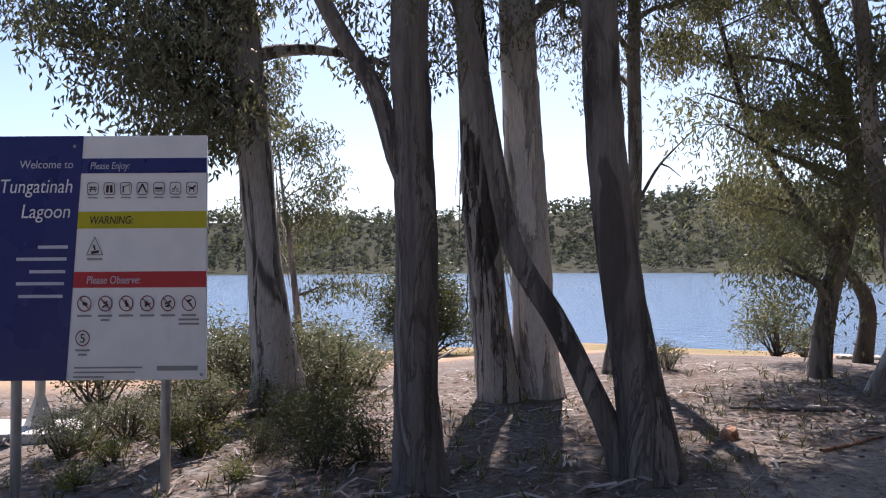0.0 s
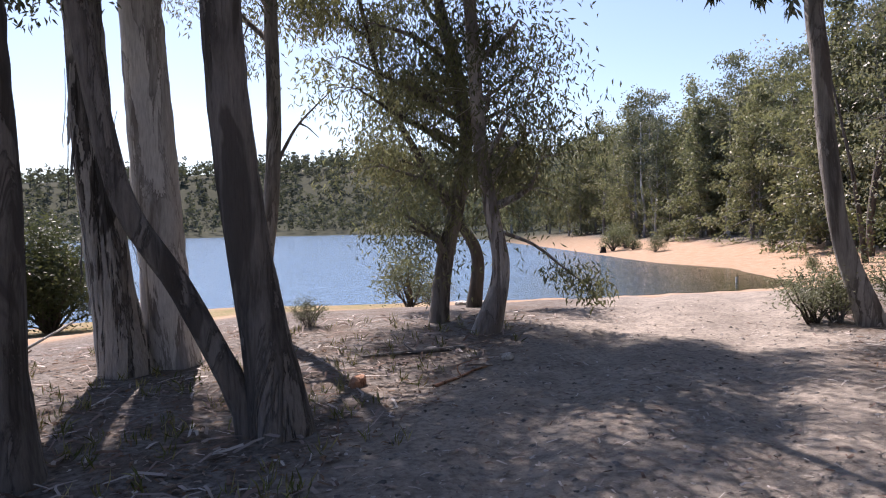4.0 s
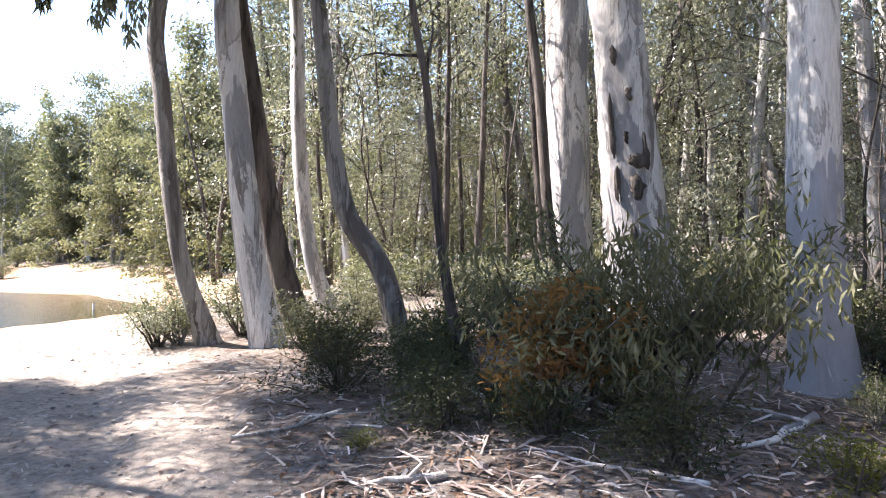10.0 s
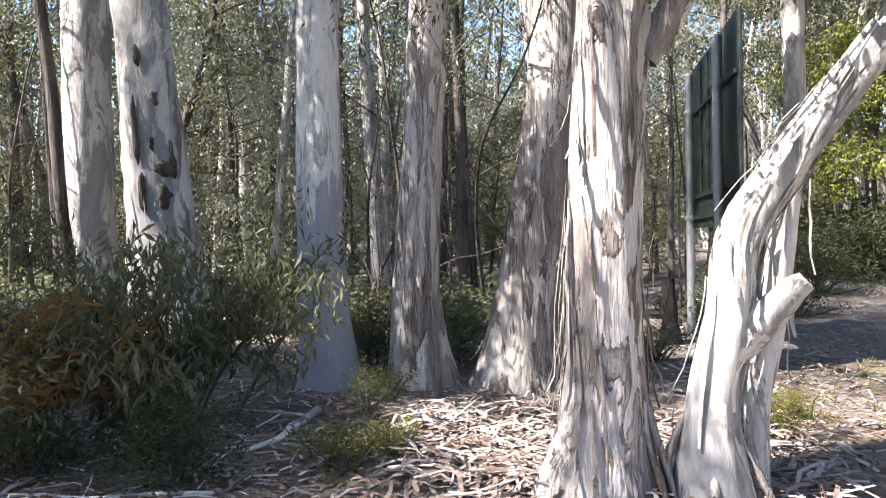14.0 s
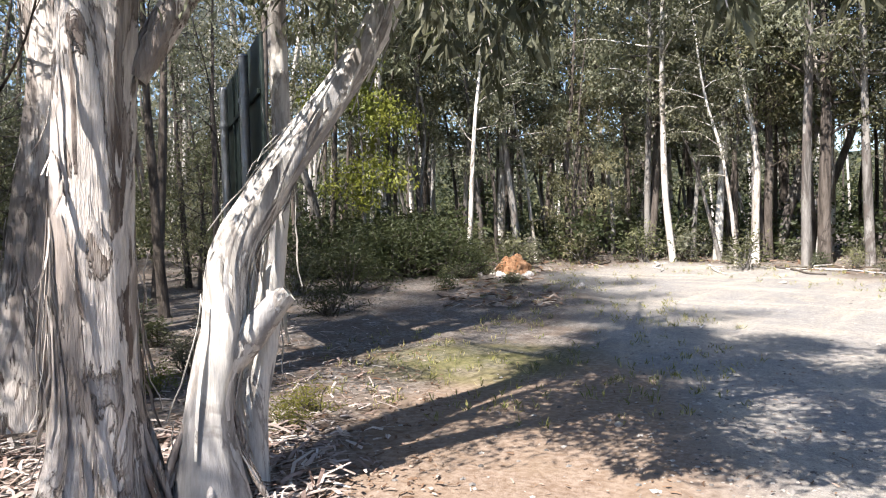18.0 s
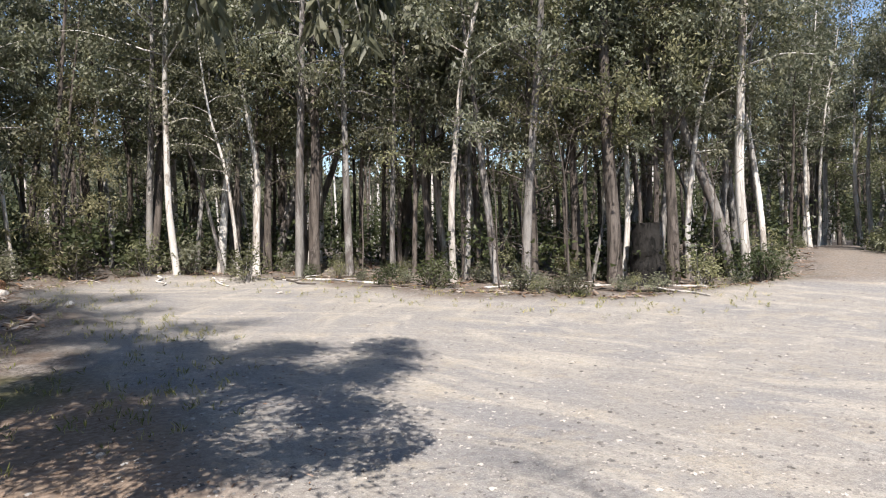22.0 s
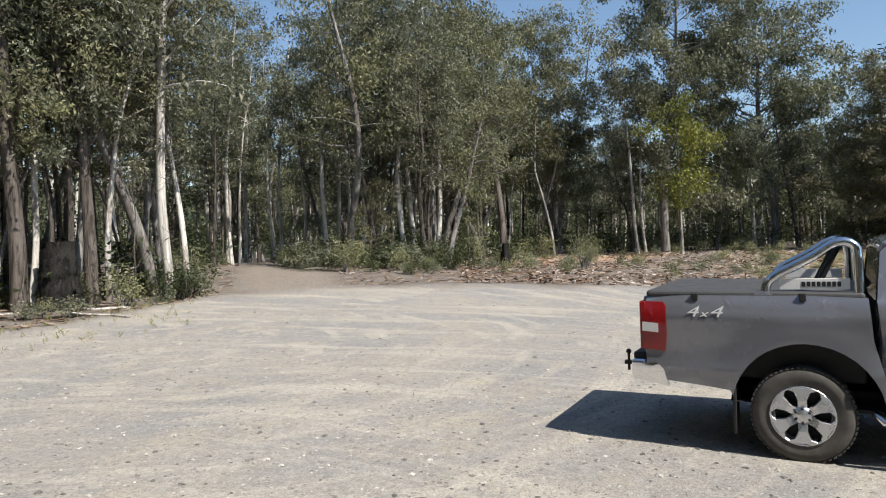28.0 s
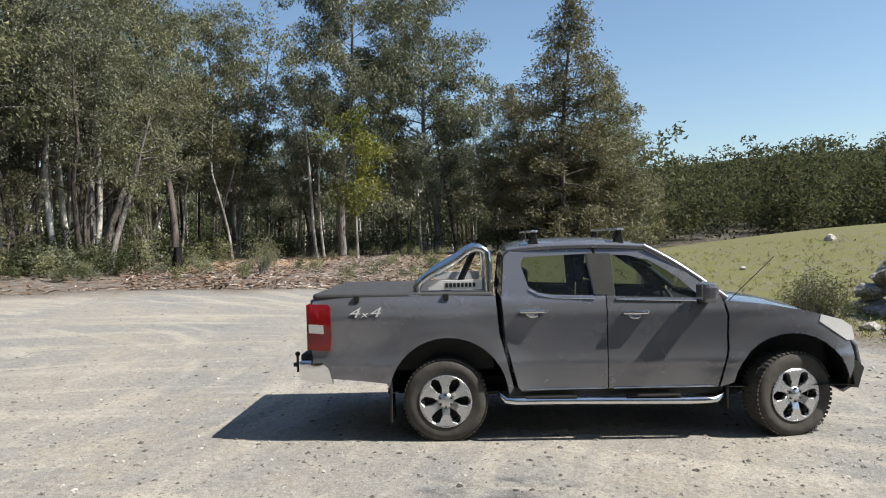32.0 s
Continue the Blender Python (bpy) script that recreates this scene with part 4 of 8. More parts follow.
scarred = gum([[(11.40, -0.72, 0.31, 0.644), (11.41, -0.58, 1.71, 0.504), (11.42, -0.46, 3.12, 0.448), (11.42, -0.34, 4.56, 0.398), (11.43, -0.21, 5.50, 0.390)]],
    BARK_PALE, LEAF_GUM, 'big pale gum with dark bark scars low down', ribbons=(14,), top=19.0, low=8.0, limbs=14, seed=21, reach=4.5, leaves=150, clump=1.0, sides=18)

gum([[(7.28, -1.94, 0.15, 0.316), (7.29, -1.88, 1.22, 0.255), (7.30, -1.86, 2.33, 0.234), (7.30, -1.86, 3.46, 0.217), (7.30, -1.87, 4.05, 0.217)]],
    BARK_SLATE, LEAF_GUM, 'smooth pale gum with slate-grey bark on its lower trunk', ribbons=(3,), top=16.0, low=6.0, limbs=8, seed=22, reach=3.0, sides=18)

gum([[(6.99, -2.85, 0.15, 0.351), (7.02, -2.79, 0.90, 0.266), (7.00, -2.81, 1.80, 0.231), (6.98, -2.88, 2.94, 0.213), (6.96, -2.92, 4.14, 0.205)]],
    BARK_SHAGGY, LEAF_GUM, 'shaggy gum with sunlit peeling bark', ribbons=(34,), top=16.0, low=6.5, limbs=11, seed=23, reach=3.2, leaves=200, clump=0.9, sides=18)

gum([[(6.53, -3.71, 0.14, 0.421), (6.48, -3.80, 1.00, 0.304), (6.41, -3.90, 1.91, 0.270), (6.34, -4.01, 2.93, 0.252), (6.29, -4.08, 4.12, 0.234)]],
    BARK_SHAGGY, LEAF_GUM, 'leaning gum with shaggy flared foot', ribbons=(34,), top=15.5, low=6.5, limbs=12, seed=24, canopy=[(9.0, -3.0, 10.0), (8.0, -4.0, 9.5), (7.2, -5.0, 9.0), (9.8, -2.2, 11.0), (8.6, -5.0, 11.0), (6.6, -6.0, 9.5), (10.5, -4.0, 12.0), (7.6, -6.6, 11.0)], reach=3.2, leaves=220, clump=0.9, sides=18,
    extra=[[(6.32, -4.04, 2.93, 0.140), (6.40, -3.93, 3.46, 0.125), (6.45, -3.84, 4.13, 0.105), (6.47, -3.82, 4.50, 0.101)]])

gum([[(3.71, -2.56, 0.08, 0.322), (3.68, -2.59, 0.72, 0.227), (3.68, -2.59, 1.54, 0.210), (3.66, -2.62, 2.36, 0.207), (3.63, -2.65, 3.04, 0.209)]],
    BARK_SHAGGY, LEAF_GUM, 'thick white gum with loose ribbons of bark', ribbons=(45,), top=14.0, low=6.5, limbs=12, seed=25, canopy=shade_boughs(3.6, 4.4, 2.1, 2.9, 7.0, 7.6, 2, 3), reach=2.4, leaves=170, clump=0.7, sides=22, flare=0.7,
    extra=[[(3.53, -2.77, 2.65, 0.099), (3.44, -2.87, 2.85, 0.093), (3.34, -2.97, 3.09, 0.088), (3.20, -3.10, 3.36, 0.083)]])

gum([[(3.29, -3.04, 0.06, 0.219), (3.30, -3.03, 0.66, 0.137), (3.23, -3.10, 1.18, 0.122), (3.19, -3.14, 1.60, 0.122), (3.00, -3.29, 2.01, 0.106), (2.79, -3.46, 2.39, 0.097), (2.45, -3.66, 2.95, 0.087), (1.93, -3.67, 3.79, 0.077), (1.34, -3.61, 4.70, 0.064)], [(3.44, -3.47, 0.06, 0.128), (3.41, -3.49, 0.65, 0.101), (3.35, -3.55, 1.00, 0.088), (3.28, -3.60, 1.60, 0.077), (3.23, -3.65, 2.23, 0.060), (3.23, -3.65, 3.14, 0.059)]],
    BARK_PALE, LEAF_GUM, 'white gum leaning low over the gravel with a broken stub', ribbons=(40, 12), top=7.6, low=5.6, limbs=2, seed=26, reach=1.4, leaves=210, size=0.12, width=0.034, sides=20, lean_up=0.9, clump=0.6,
    canopy=shade_boughs(-0.4, 3.6, -5.2, -3.6, 7.2, 8.2, 5, 4) + [(1.0, -2.6, 4.3), (0.7, -2.8, 4.4), (0.2, -2.9, 4.5), (-0.1, -3.0, 4.8), (0.5, -3.4, 4.9), (1.2, -4.0, 5.2), (0.4, -4.3, 5.6), (1.0, -4.8, 6.2), (1.7, -4.6, 6.4), (2.3, -4.4, 6.0), (1.5, -5.4, 7.0),
            (2.3, -5.5, 7.2), (3.0, -5.0, 7.0), (2.6, -3.4, 5.0), (1.8, -3.2, 4.6), (3.4, -4.2, 6.5), (0.9, -5.6, 6.6), (3.2, -6.2, 8.0), (4.2, -5.4, 8.2)],
    sprays=[(1.36, -2.98, 2.29, 0.9), (1.53, -2.89, 2.4, 0.8), (1.08, -3.09, 2.55, 0.7), (0.44, -3.24, 2.42, 0.9), (-0.05, -3.3, 2.43, 0.9), (-0.22, -3.38, 2.42, 0.9), (0.4, -3.36, 2.5, 0.9), (1.2, -3.1, 2.4, 0.9), (0.8, -3.2, 2.6, 0.8),
            (0.15, -3.4, 2.55, 0.8), (1.3, -3.2, 2.62, 0.7), (0.6, -3.5, 2.7, 0.8), (-0.3, -3.4, 2.6, 0.7)],
    bare=[[(3.23, -3.10, 0.99, 0.113), (3.11, -3.21, 1.16, 0.100), (2.98, -3.32, 1.34, 0.074), (2.94, -3.35, 1.38, 0.057)]])

gum([[(-4.0, 19.0, -0.9, 0.12), (-4.1, 19.0, 0.6, 0.1), (-4.3, 19.1, 2.2, 0.07)]], BARK_GREY, LEAF_GREY, "small gum tree with light grey-green leaves by the lake", top=7.0, low=1.4, limbs=11, reach=2.0, clump=0.7, leaves=60, size=0.16, width=0.045, seed=31, sides=8)


def bark_scars(root, rows, scars):
    """Dark torn scars on a trunk: ragged patches at (height, bearing in degrees, half width, half height)."""
    rows = np.array(rows, float)
    r = np.random.default_rng(71)
    for z, ang, w, h in scars:
        v, n = [], 8
        for i in range(n):
            zz = z + h * (2 * i / (n - 1) - 1)
            c = [np.interp(zz, rows[:, 2], rows[:, q]) for q in (0, 1, 3)]
            half = w * math.sqrt(max(0.04, 1 - (2 * i / (n - 1) - 1) ** 2)) * r.uniform(0.6, 1.25)
            off = r.normal(0, 0.12 * w)
            for j in range(6):
                a = math.radians(ang) + (half * (2 * j / 5 - 1) + off) / c[2]
                rad = c[2] * 1.05 + (0.03 if 0 < i < n - 1 and 0 < j < 5 else -0.03) + r.normal(0, 0.008)
                v.append((c[0] + rad * math.cos(a), c[1] + rad * math.sin(a), zz))
        f = [(6 * i + j, 6 * i + j + 1, 6 * i + j + 7, 6 * i + j + 6) for i in range(n - 1) for j in range(5)]
        mesh_object("bark_scar", np.array(v) - rows[0, :3], f, BARK_DARK, root, "dark torn scar in the bark")


bark_scars(scarred, [(11.40, -0.72, 0.31, 0.644), (11.41, -0.58, 1.71, 0.504), (11.42, -0.46, 3.12, 0.448), (11.42, -0.34, 4.56, 0.398), (11.43, -0.21, 5.50, 0.390)],
           [(4.35, 160, 0.05, 0.16), (3.75, 185, 0.06, 0.12), (3.1, 172, 0.05, 0.1), (2.75, 190, 0.16, 0.12), (2.35, 182, 0.12, 0.2), (2.4, 150, 0.05, 0.3), (3.3, 146, 0.04, 0.5), (1.6, 170, 0.06, 0.25), (2.9, 205, 0.05, 0.3)])
# ---- the woods ----
TYPES = [
    sapling_type("tall slender white-trunked gum in the wood", BARK_WHITE, LEAF_GUM, 16, 0.15, 6.4, 22, 2.4, 0.62, 4300, 0.17, 0.08, 101),
    sapling_type("dark-trunked gum with a thin grey-green crown", BARK_DARK, LEAF_GUM, 15, 0.19, 4.6, 28, 2.6, 0.64, 5600, 0.17, 0.08, 102),
    sapling_type("grey-trunked gum with an olive crown", BARK_GREY, LEAF_OLIVE, 14, 0.17, 4.4, 28, 2.6, 0.64, 5600, 0.17, 0.08, 103),
    sapling_type("thin dark pole-like gum", BARK_DARK, LEAF_GUM, 12, 0.09, 4.8, 16, 1.8, 0.6, 3400, 0.16, 0.08, 104, 0.07, "gum_pole"),
    sapling_type("thin pale crooked gum pole", BARK_GREY, LEAF_OLIVE, 10, 0.085, 5.2, 13, 1.7, 0.55, 2400, 0.16, 0.08, 105, 0.1, "gum_pole"),
    sapling_type("bushy young tree leafy to the ground", BARK_DARK, LEAF_OLIVE, 5.5, 0.07, 0.7, 28, 1.5, 0.42, 4400, 0.13, 0.06, 106, 0.08, "young_tree"),
]
FRONT = [
    sapling_type("crooked white-barked gum at the edge of the wood", BARK_WHITE, LEAF_GUM, 14, 0.1, 3.8, 24, 2.2, 0.5, 5600, 0.15, 0.06, 121, 0.07, sides=10),
    sapling_type("grey streaked gum at the edge of the wood", BARK_GREY, LEAF_GUM, 14, 0.13, 3.6, 26, 2.3, 0.52, 6200, 0.15, 0.06, 122, 0.05, sides=10),
    sapling_type("stout dark-barked gum at the edge of the wood", BARK_DARK, LEAF_OLIVE, 14, 0.19, 3.4, 28, 2.5, 0.54, 6800, 0.15, 0.06, 123, 0.05, sides=10),
    sapling_type("thin bare white gum stem beside the side road", BARK_WHITE, LEAF_GUM, 13, 0.1, 6.0, 14, 2.0, 0.5, 2800, 0.17, 0.075, 124, 0.05),
]
BIG = sapling_type("broad tall gum with a dense green crown", BARK_GREY, LEAF_GUM, 17, 0.26, 3.2, 64, 5.0, 0.8, 42000, 0.22, 0.1, 107)
CONE = sapling_type("dense dark conical tree with drooping brown-green needles", BARK_DARK, LEAF_BROWN, 16, 0.24, 0.8, 130, 6.3, 0.7, 42000, 0.25, 0.075, 108, 0.03, "conical_tree", 0.5, 1.0)
GOLD = sapling_type("young gum with a bright yellow-green crown", BARK_GREY, LEAF_YELLOW, 8, 0.1, 2.0, 18, 1.8, 0.75, 4500, 0.2, 0.09, 109, 0.05, "young_tree")
BANK = sapling_type("round-crowned olive-green gum on the lake bank", BARK_GREY, LEAF_BANK, 14.0, 0.2, 1.6, 36, 3.2, 0.9, 5200, 0.3, 0.16, 110, 0.09, "gum_tree")
BANK_TALL = sapling_type("tall gum with an open tufted crown on the lake bank", BARK_PALE, LEAF_GUM, 15, 0.2, 6.0, 22, 2.6, 0.85, 2800, 0.3, 0.16, 111, 0.09, "gum_tree")
BANK_CONE = sapling_type("dense pointed olive-green tree on the lake bank", BARK_GREY, LEAF_BANK, 15.5, 0.2, 0.8, 54, 4.2, 0.85, 6000, 0.3, 0.16, 116, 0.05, "pointed_tree", 0.5, 1.0)
NEAR = [
    sapling_type("slim grey gum close in the eastern wood", BARK_GREY, LEAF_SUNLIT, 9.5, 0.14, 3.4, 18, 2.2, 0.7, 4300, 0.11, 0.045, 112),
    sapling_type("slim dark gum close in the eastern wood", BARK_DARK, LEAF_SUNLIT, 9, 0.11, 3.2, 18, 2.0, 0.7, 4000, 0.11, 0.045, 113),
    sapling_type("slim white gum close in the eastern wood", BARK_PALE, LEAF_SUNLIT, 10.5, 0.13, 3.8, 15, 2.2, 0.7, 3600, 0.11, 0.045, 114),
    sapling_type("thin bushy sapling close in the eastern wood", BARK_DARK, LEAF_SUNLIT, 5, 0.05, 0.6, 26, 1.3, 0.5, 5200, 0.085, 0.036, 115, 0.09, "young_tree"),
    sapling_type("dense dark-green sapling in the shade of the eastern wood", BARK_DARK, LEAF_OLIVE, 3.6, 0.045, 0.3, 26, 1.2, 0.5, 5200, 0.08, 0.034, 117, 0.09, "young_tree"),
    sapling_type("thin dark bare-stemmed pole in the eastern wood", BARK_DARK, LEAF_SUNLIT, 11, 0.1, 4.5, 9, 1.7, 0.7, 1400, 0.11, 0.05, 118, 0.05, "gum_pole"),
]


def polar(yaw, r):
    a = radians(yaw)
    return -r * math.sin(a), r * math.cos(a)


EDGE = [(-58, 42), (-64, 26), (-70, 16), (-85, 15.5), (-110, 10.5), (-125, 11), (-135, 14), (-141, 19), (-150, 22), (-160, 23), (-170, 23), (-182, 21.8), (-192, 20), (-202, 20), (-209, 20.5), (-215.5, 22), (-217, 36),
        (-224, 41), (-227.5, 41), (-228.5, 30), (-236, 29.5), (-240, 35), (-245, 46), (-252, 44), (-262, 42), (-270, 42), (-275, 46)]


def edge(yaw):
    return float(np.interp(-yaw, [-a for a, _ in EDGE], [b for _, b in EDGE]))


def free(x, y, shore=3.0):
    p = np.array([[x, y]])
    return signed(p, LAKE)[0] > shore and seg_dist(p, ROAD2)[0] > 2.3


spots, close, deep, under = [[] for _ in TYPES], [[] for _ in NEAR], [], []
yaw = -60.0
while yaw > -275:
    e0 = edge(yaw)
    for row in range(14):
        rr = e0 + row * (2.2 if yaw > -141 else 2.7) * (1 + 0.09 * row) + rnd.uniform(0, 2.4)
        x, y = polar(yaw + rnd.uniform(-2.2, 2.2), rr)
        if free(x, y):
            east_near = rr < 21.5 and yaw > -143
            if row < 4 and (rnd.random() < 0.8 or east_near):
                k = rnd.choices(range(6), (4.5, 5, 6, 6, 4, 1))[0]
                if east_near:
                    close[rnd.choices(range(6), (3, 3, 4, 2, 2, 8))[0]].append((x, y, rnd.uniform(0, 6.28), rnd.uniform(0.85, 1.2)))
                    continue
                under.append((x, y))
                spots[k].append((x, y, rnd.uniform(0, 6.28), rnd.uniform(0.85, 1.15) * (0.62 if yaw < -243 else 1)))
            else:
                deep.append((x, y))
            if row > 2 and rnd.random() < 0.95:
                deep.append((x + rnd.uniform(-1.5, 1.5), y + rnd.uniform(-1.5, 1.5)))
    yaw -= 57.3 * 2.4 / e0
# more poles along the front of the southern wood
for k in range(95):
    a = rnd.uniform(-140, -242)
    x, y = polar(a, edge(a) + rnd.random() ** 1.3 * 11)
    if free(x, y):
        spots[rnd.choices((0, 3, 4), (0.5, 5, 2))[0]].append((x, y, rnd.uniform(0, 6.28), rnd.uniform(0.7, 1.1)))
for a, d, k, sc in ((-229, 29.5, 1, 0.75), (-230.5, 30.5, 3, 0.9), (-228.6, 28.8, 5, 0.6), (-231.6, 31, 0, 0.85), (-233.3, 29.5, 1, 0.7), (-235, 30, 2, 0.75), (-237, 31, 5, 0.6), (-234, 32, 2, 0.85)):
    spots[k].append((*polar(a, d), a, sc))
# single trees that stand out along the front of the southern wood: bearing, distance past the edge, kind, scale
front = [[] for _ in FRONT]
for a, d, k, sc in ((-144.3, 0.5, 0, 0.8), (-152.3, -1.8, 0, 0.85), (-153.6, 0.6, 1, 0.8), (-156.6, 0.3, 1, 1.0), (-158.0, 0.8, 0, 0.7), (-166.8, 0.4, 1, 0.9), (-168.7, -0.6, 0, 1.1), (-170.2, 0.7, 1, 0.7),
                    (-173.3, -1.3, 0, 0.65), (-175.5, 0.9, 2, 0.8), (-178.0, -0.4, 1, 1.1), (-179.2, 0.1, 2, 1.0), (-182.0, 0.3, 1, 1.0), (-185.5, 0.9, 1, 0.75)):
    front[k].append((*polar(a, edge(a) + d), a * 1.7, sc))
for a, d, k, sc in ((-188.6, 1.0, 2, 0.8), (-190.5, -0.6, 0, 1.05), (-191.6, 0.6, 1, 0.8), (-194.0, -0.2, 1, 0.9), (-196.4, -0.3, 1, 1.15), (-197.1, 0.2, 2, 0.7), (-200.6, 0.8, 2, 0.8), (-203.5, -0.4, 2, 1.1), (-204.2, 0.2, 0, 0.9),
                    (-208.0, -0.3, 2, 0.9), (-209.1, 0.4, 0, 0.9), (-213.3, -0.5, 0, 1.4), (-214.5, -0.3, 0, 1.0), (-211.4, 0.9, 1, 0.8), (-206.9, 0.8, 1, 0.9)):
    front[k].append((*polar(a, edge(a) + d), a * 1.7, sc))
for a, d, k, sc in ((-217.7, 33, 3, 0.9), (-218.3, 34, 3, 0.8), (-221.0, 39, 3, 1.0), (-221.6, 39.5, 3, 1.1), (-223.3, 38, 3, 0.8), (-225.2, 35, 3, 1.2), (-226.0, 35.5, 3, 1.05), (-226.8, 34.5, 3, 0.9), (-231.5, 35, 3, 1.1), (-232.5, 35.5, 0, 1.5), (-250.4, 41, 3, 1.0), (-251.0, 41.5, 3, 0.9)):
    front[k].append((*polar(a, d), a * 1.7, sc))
# the thicket of the eastern wood
for k in range(84):
    a = rnd.uniform(-66, -139)
    x, y = polar(a, edge(a) + 0.5 + rnd.random() * 13)
    if free(x, y):
        close[rnd.choice((3, 4, 4, 5, 5, 5, 2))].append((x, y, rnd.uniform(0, 6.28), rnd.uniform(0.75, 1.3)))
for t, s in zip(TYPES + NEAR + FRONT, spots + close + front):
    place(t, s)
# the far bank
bank = []
for k in range(150):
    a = rnd.uniform(-24, -63)
    r0 = np.interp(-a, [24, 32, 38, 45, 52, 58, 64], [185, 140, 105, 72, 56, 46, 34])
    x, y = polar(a, r0 * (1 + rnd.random() ** 1.6 * 0.7))
    if free(x, y, 6.5):
        bank.append((x, y, rnd.uniform(0, 6.28), rnd.uniform(0.62, 1.02)))
place(BANK, bank[::4] + bank[1::4])
place(BANK_CONE, bank[2::4])
place(BANK_TALL, bank[3::4])
place(BIG, [(*polar(-252.5, 43), 0.3, 1.0), (*polar(-260.3, 45), 1.7, 0.97), (*polar(-244, 47), 2.9, 0.85), (*polar(-238, 46), 4.0, 0.85), (*polar(-229, 40), 4.6, 0.85)])
place(CONE, [(*polar(-270.8, 42), 0.0, 1.0), (*polar(-274.0, 43), 2.0, 0.72), (*polar(-268.0, 44), 4.0, 0.7)])
for a, d, s in ((-215, 52, 1.2), (-216, 55, 1.25), (-217, 50, 1.15), (-219, 54, 1.25), (-214, 58, 1.3), (-217, 60, 1.3), (-221, 49, 1.2), (-223, 52, 1.3), (-220, 56, 1.3), (-225, 46, 1.2), (-227, 50, 1.3), (-210, 52, 1.3), (-222, 62, 1.4), (-215, 64, 1.4), (-224, 58, 1.3), (-229, 55, 1.3)):
    s *= 0.8
    m = Matrix.LocRotScale((*polar(a, d), gz(*polar(a, d)) - 0.05), Euler((0, 0, a)), (s, s, s))
    copy_thing(TYPES[2], m).matrix_basis = m
place(GOLD, [(*polar(-253.7, 39), 0.0, 1.0), (*polar(-144, 20), 2.0, 0.75)])


def bare_sapling(height, seed):
    """A dead crooked sapling with bare forking twigs."""
    r = np.random.default_rng(seed)
    root = new("dead_sapling")
    stem = limb_rows((0, 0, -0.1), r.uniform(0, 6.28), 1.5, height, 0.014 + 0.0035 * height, r, 0.0)
    stem_mesh("stem", [tube(stem, 6, 0.3, 0.04, 0.2, seed)], BARK_DARK, root)
    line, twigs = spline(stem, 0.3), []
    for k in range(13):
        s = line[int(len(line) * r.uniform(0.25, 0.98))]
        lim = limb_rows(s[:3], k * 2.4, r.uniform(0.2, 1.0), height * r.uniform(0.15, 0.34), max(0.006, s[3] * 0.5), r, -0.03)
        stem_mesh("bare_limb", [tube(lim, 5, 0.3, 0.03, 0, k)], BARK_DARK, root)
        for q in range(3):
            b = lim[r.integers(2, 6)]
            twigs.append(tube(limb_rows(b[:3], r.uniform(0, 6.28), r.uniform(0, 1.0), height * r.uniform(0.06, 0.14), 0.005, r), 4, 0.4, 0.0, 0, 1))
    tagged(stem_mesh("twigwork", twigs, BARK_DARK, root), kind="stuff")
    return tagged(root, "dead crooked sapling with bare dark twigs", "tree", "dead saplings")


for k, h in enumerate((4.2, 5.5, 6.5)):
    rows_ = []
    for q in range(9):
        a = rnd.uniform(-66, -136) if q < 6 else rnd.uniform(-150, -236)
        rows_.append((*polar(a, edge(a) - 1.6 + rnd.random() * 4.5), rnd.uniform(0, 6.28), rnd.uniform(0.8, 1.2)))
    place(bare_sapling(h, 400 + k), rows_)


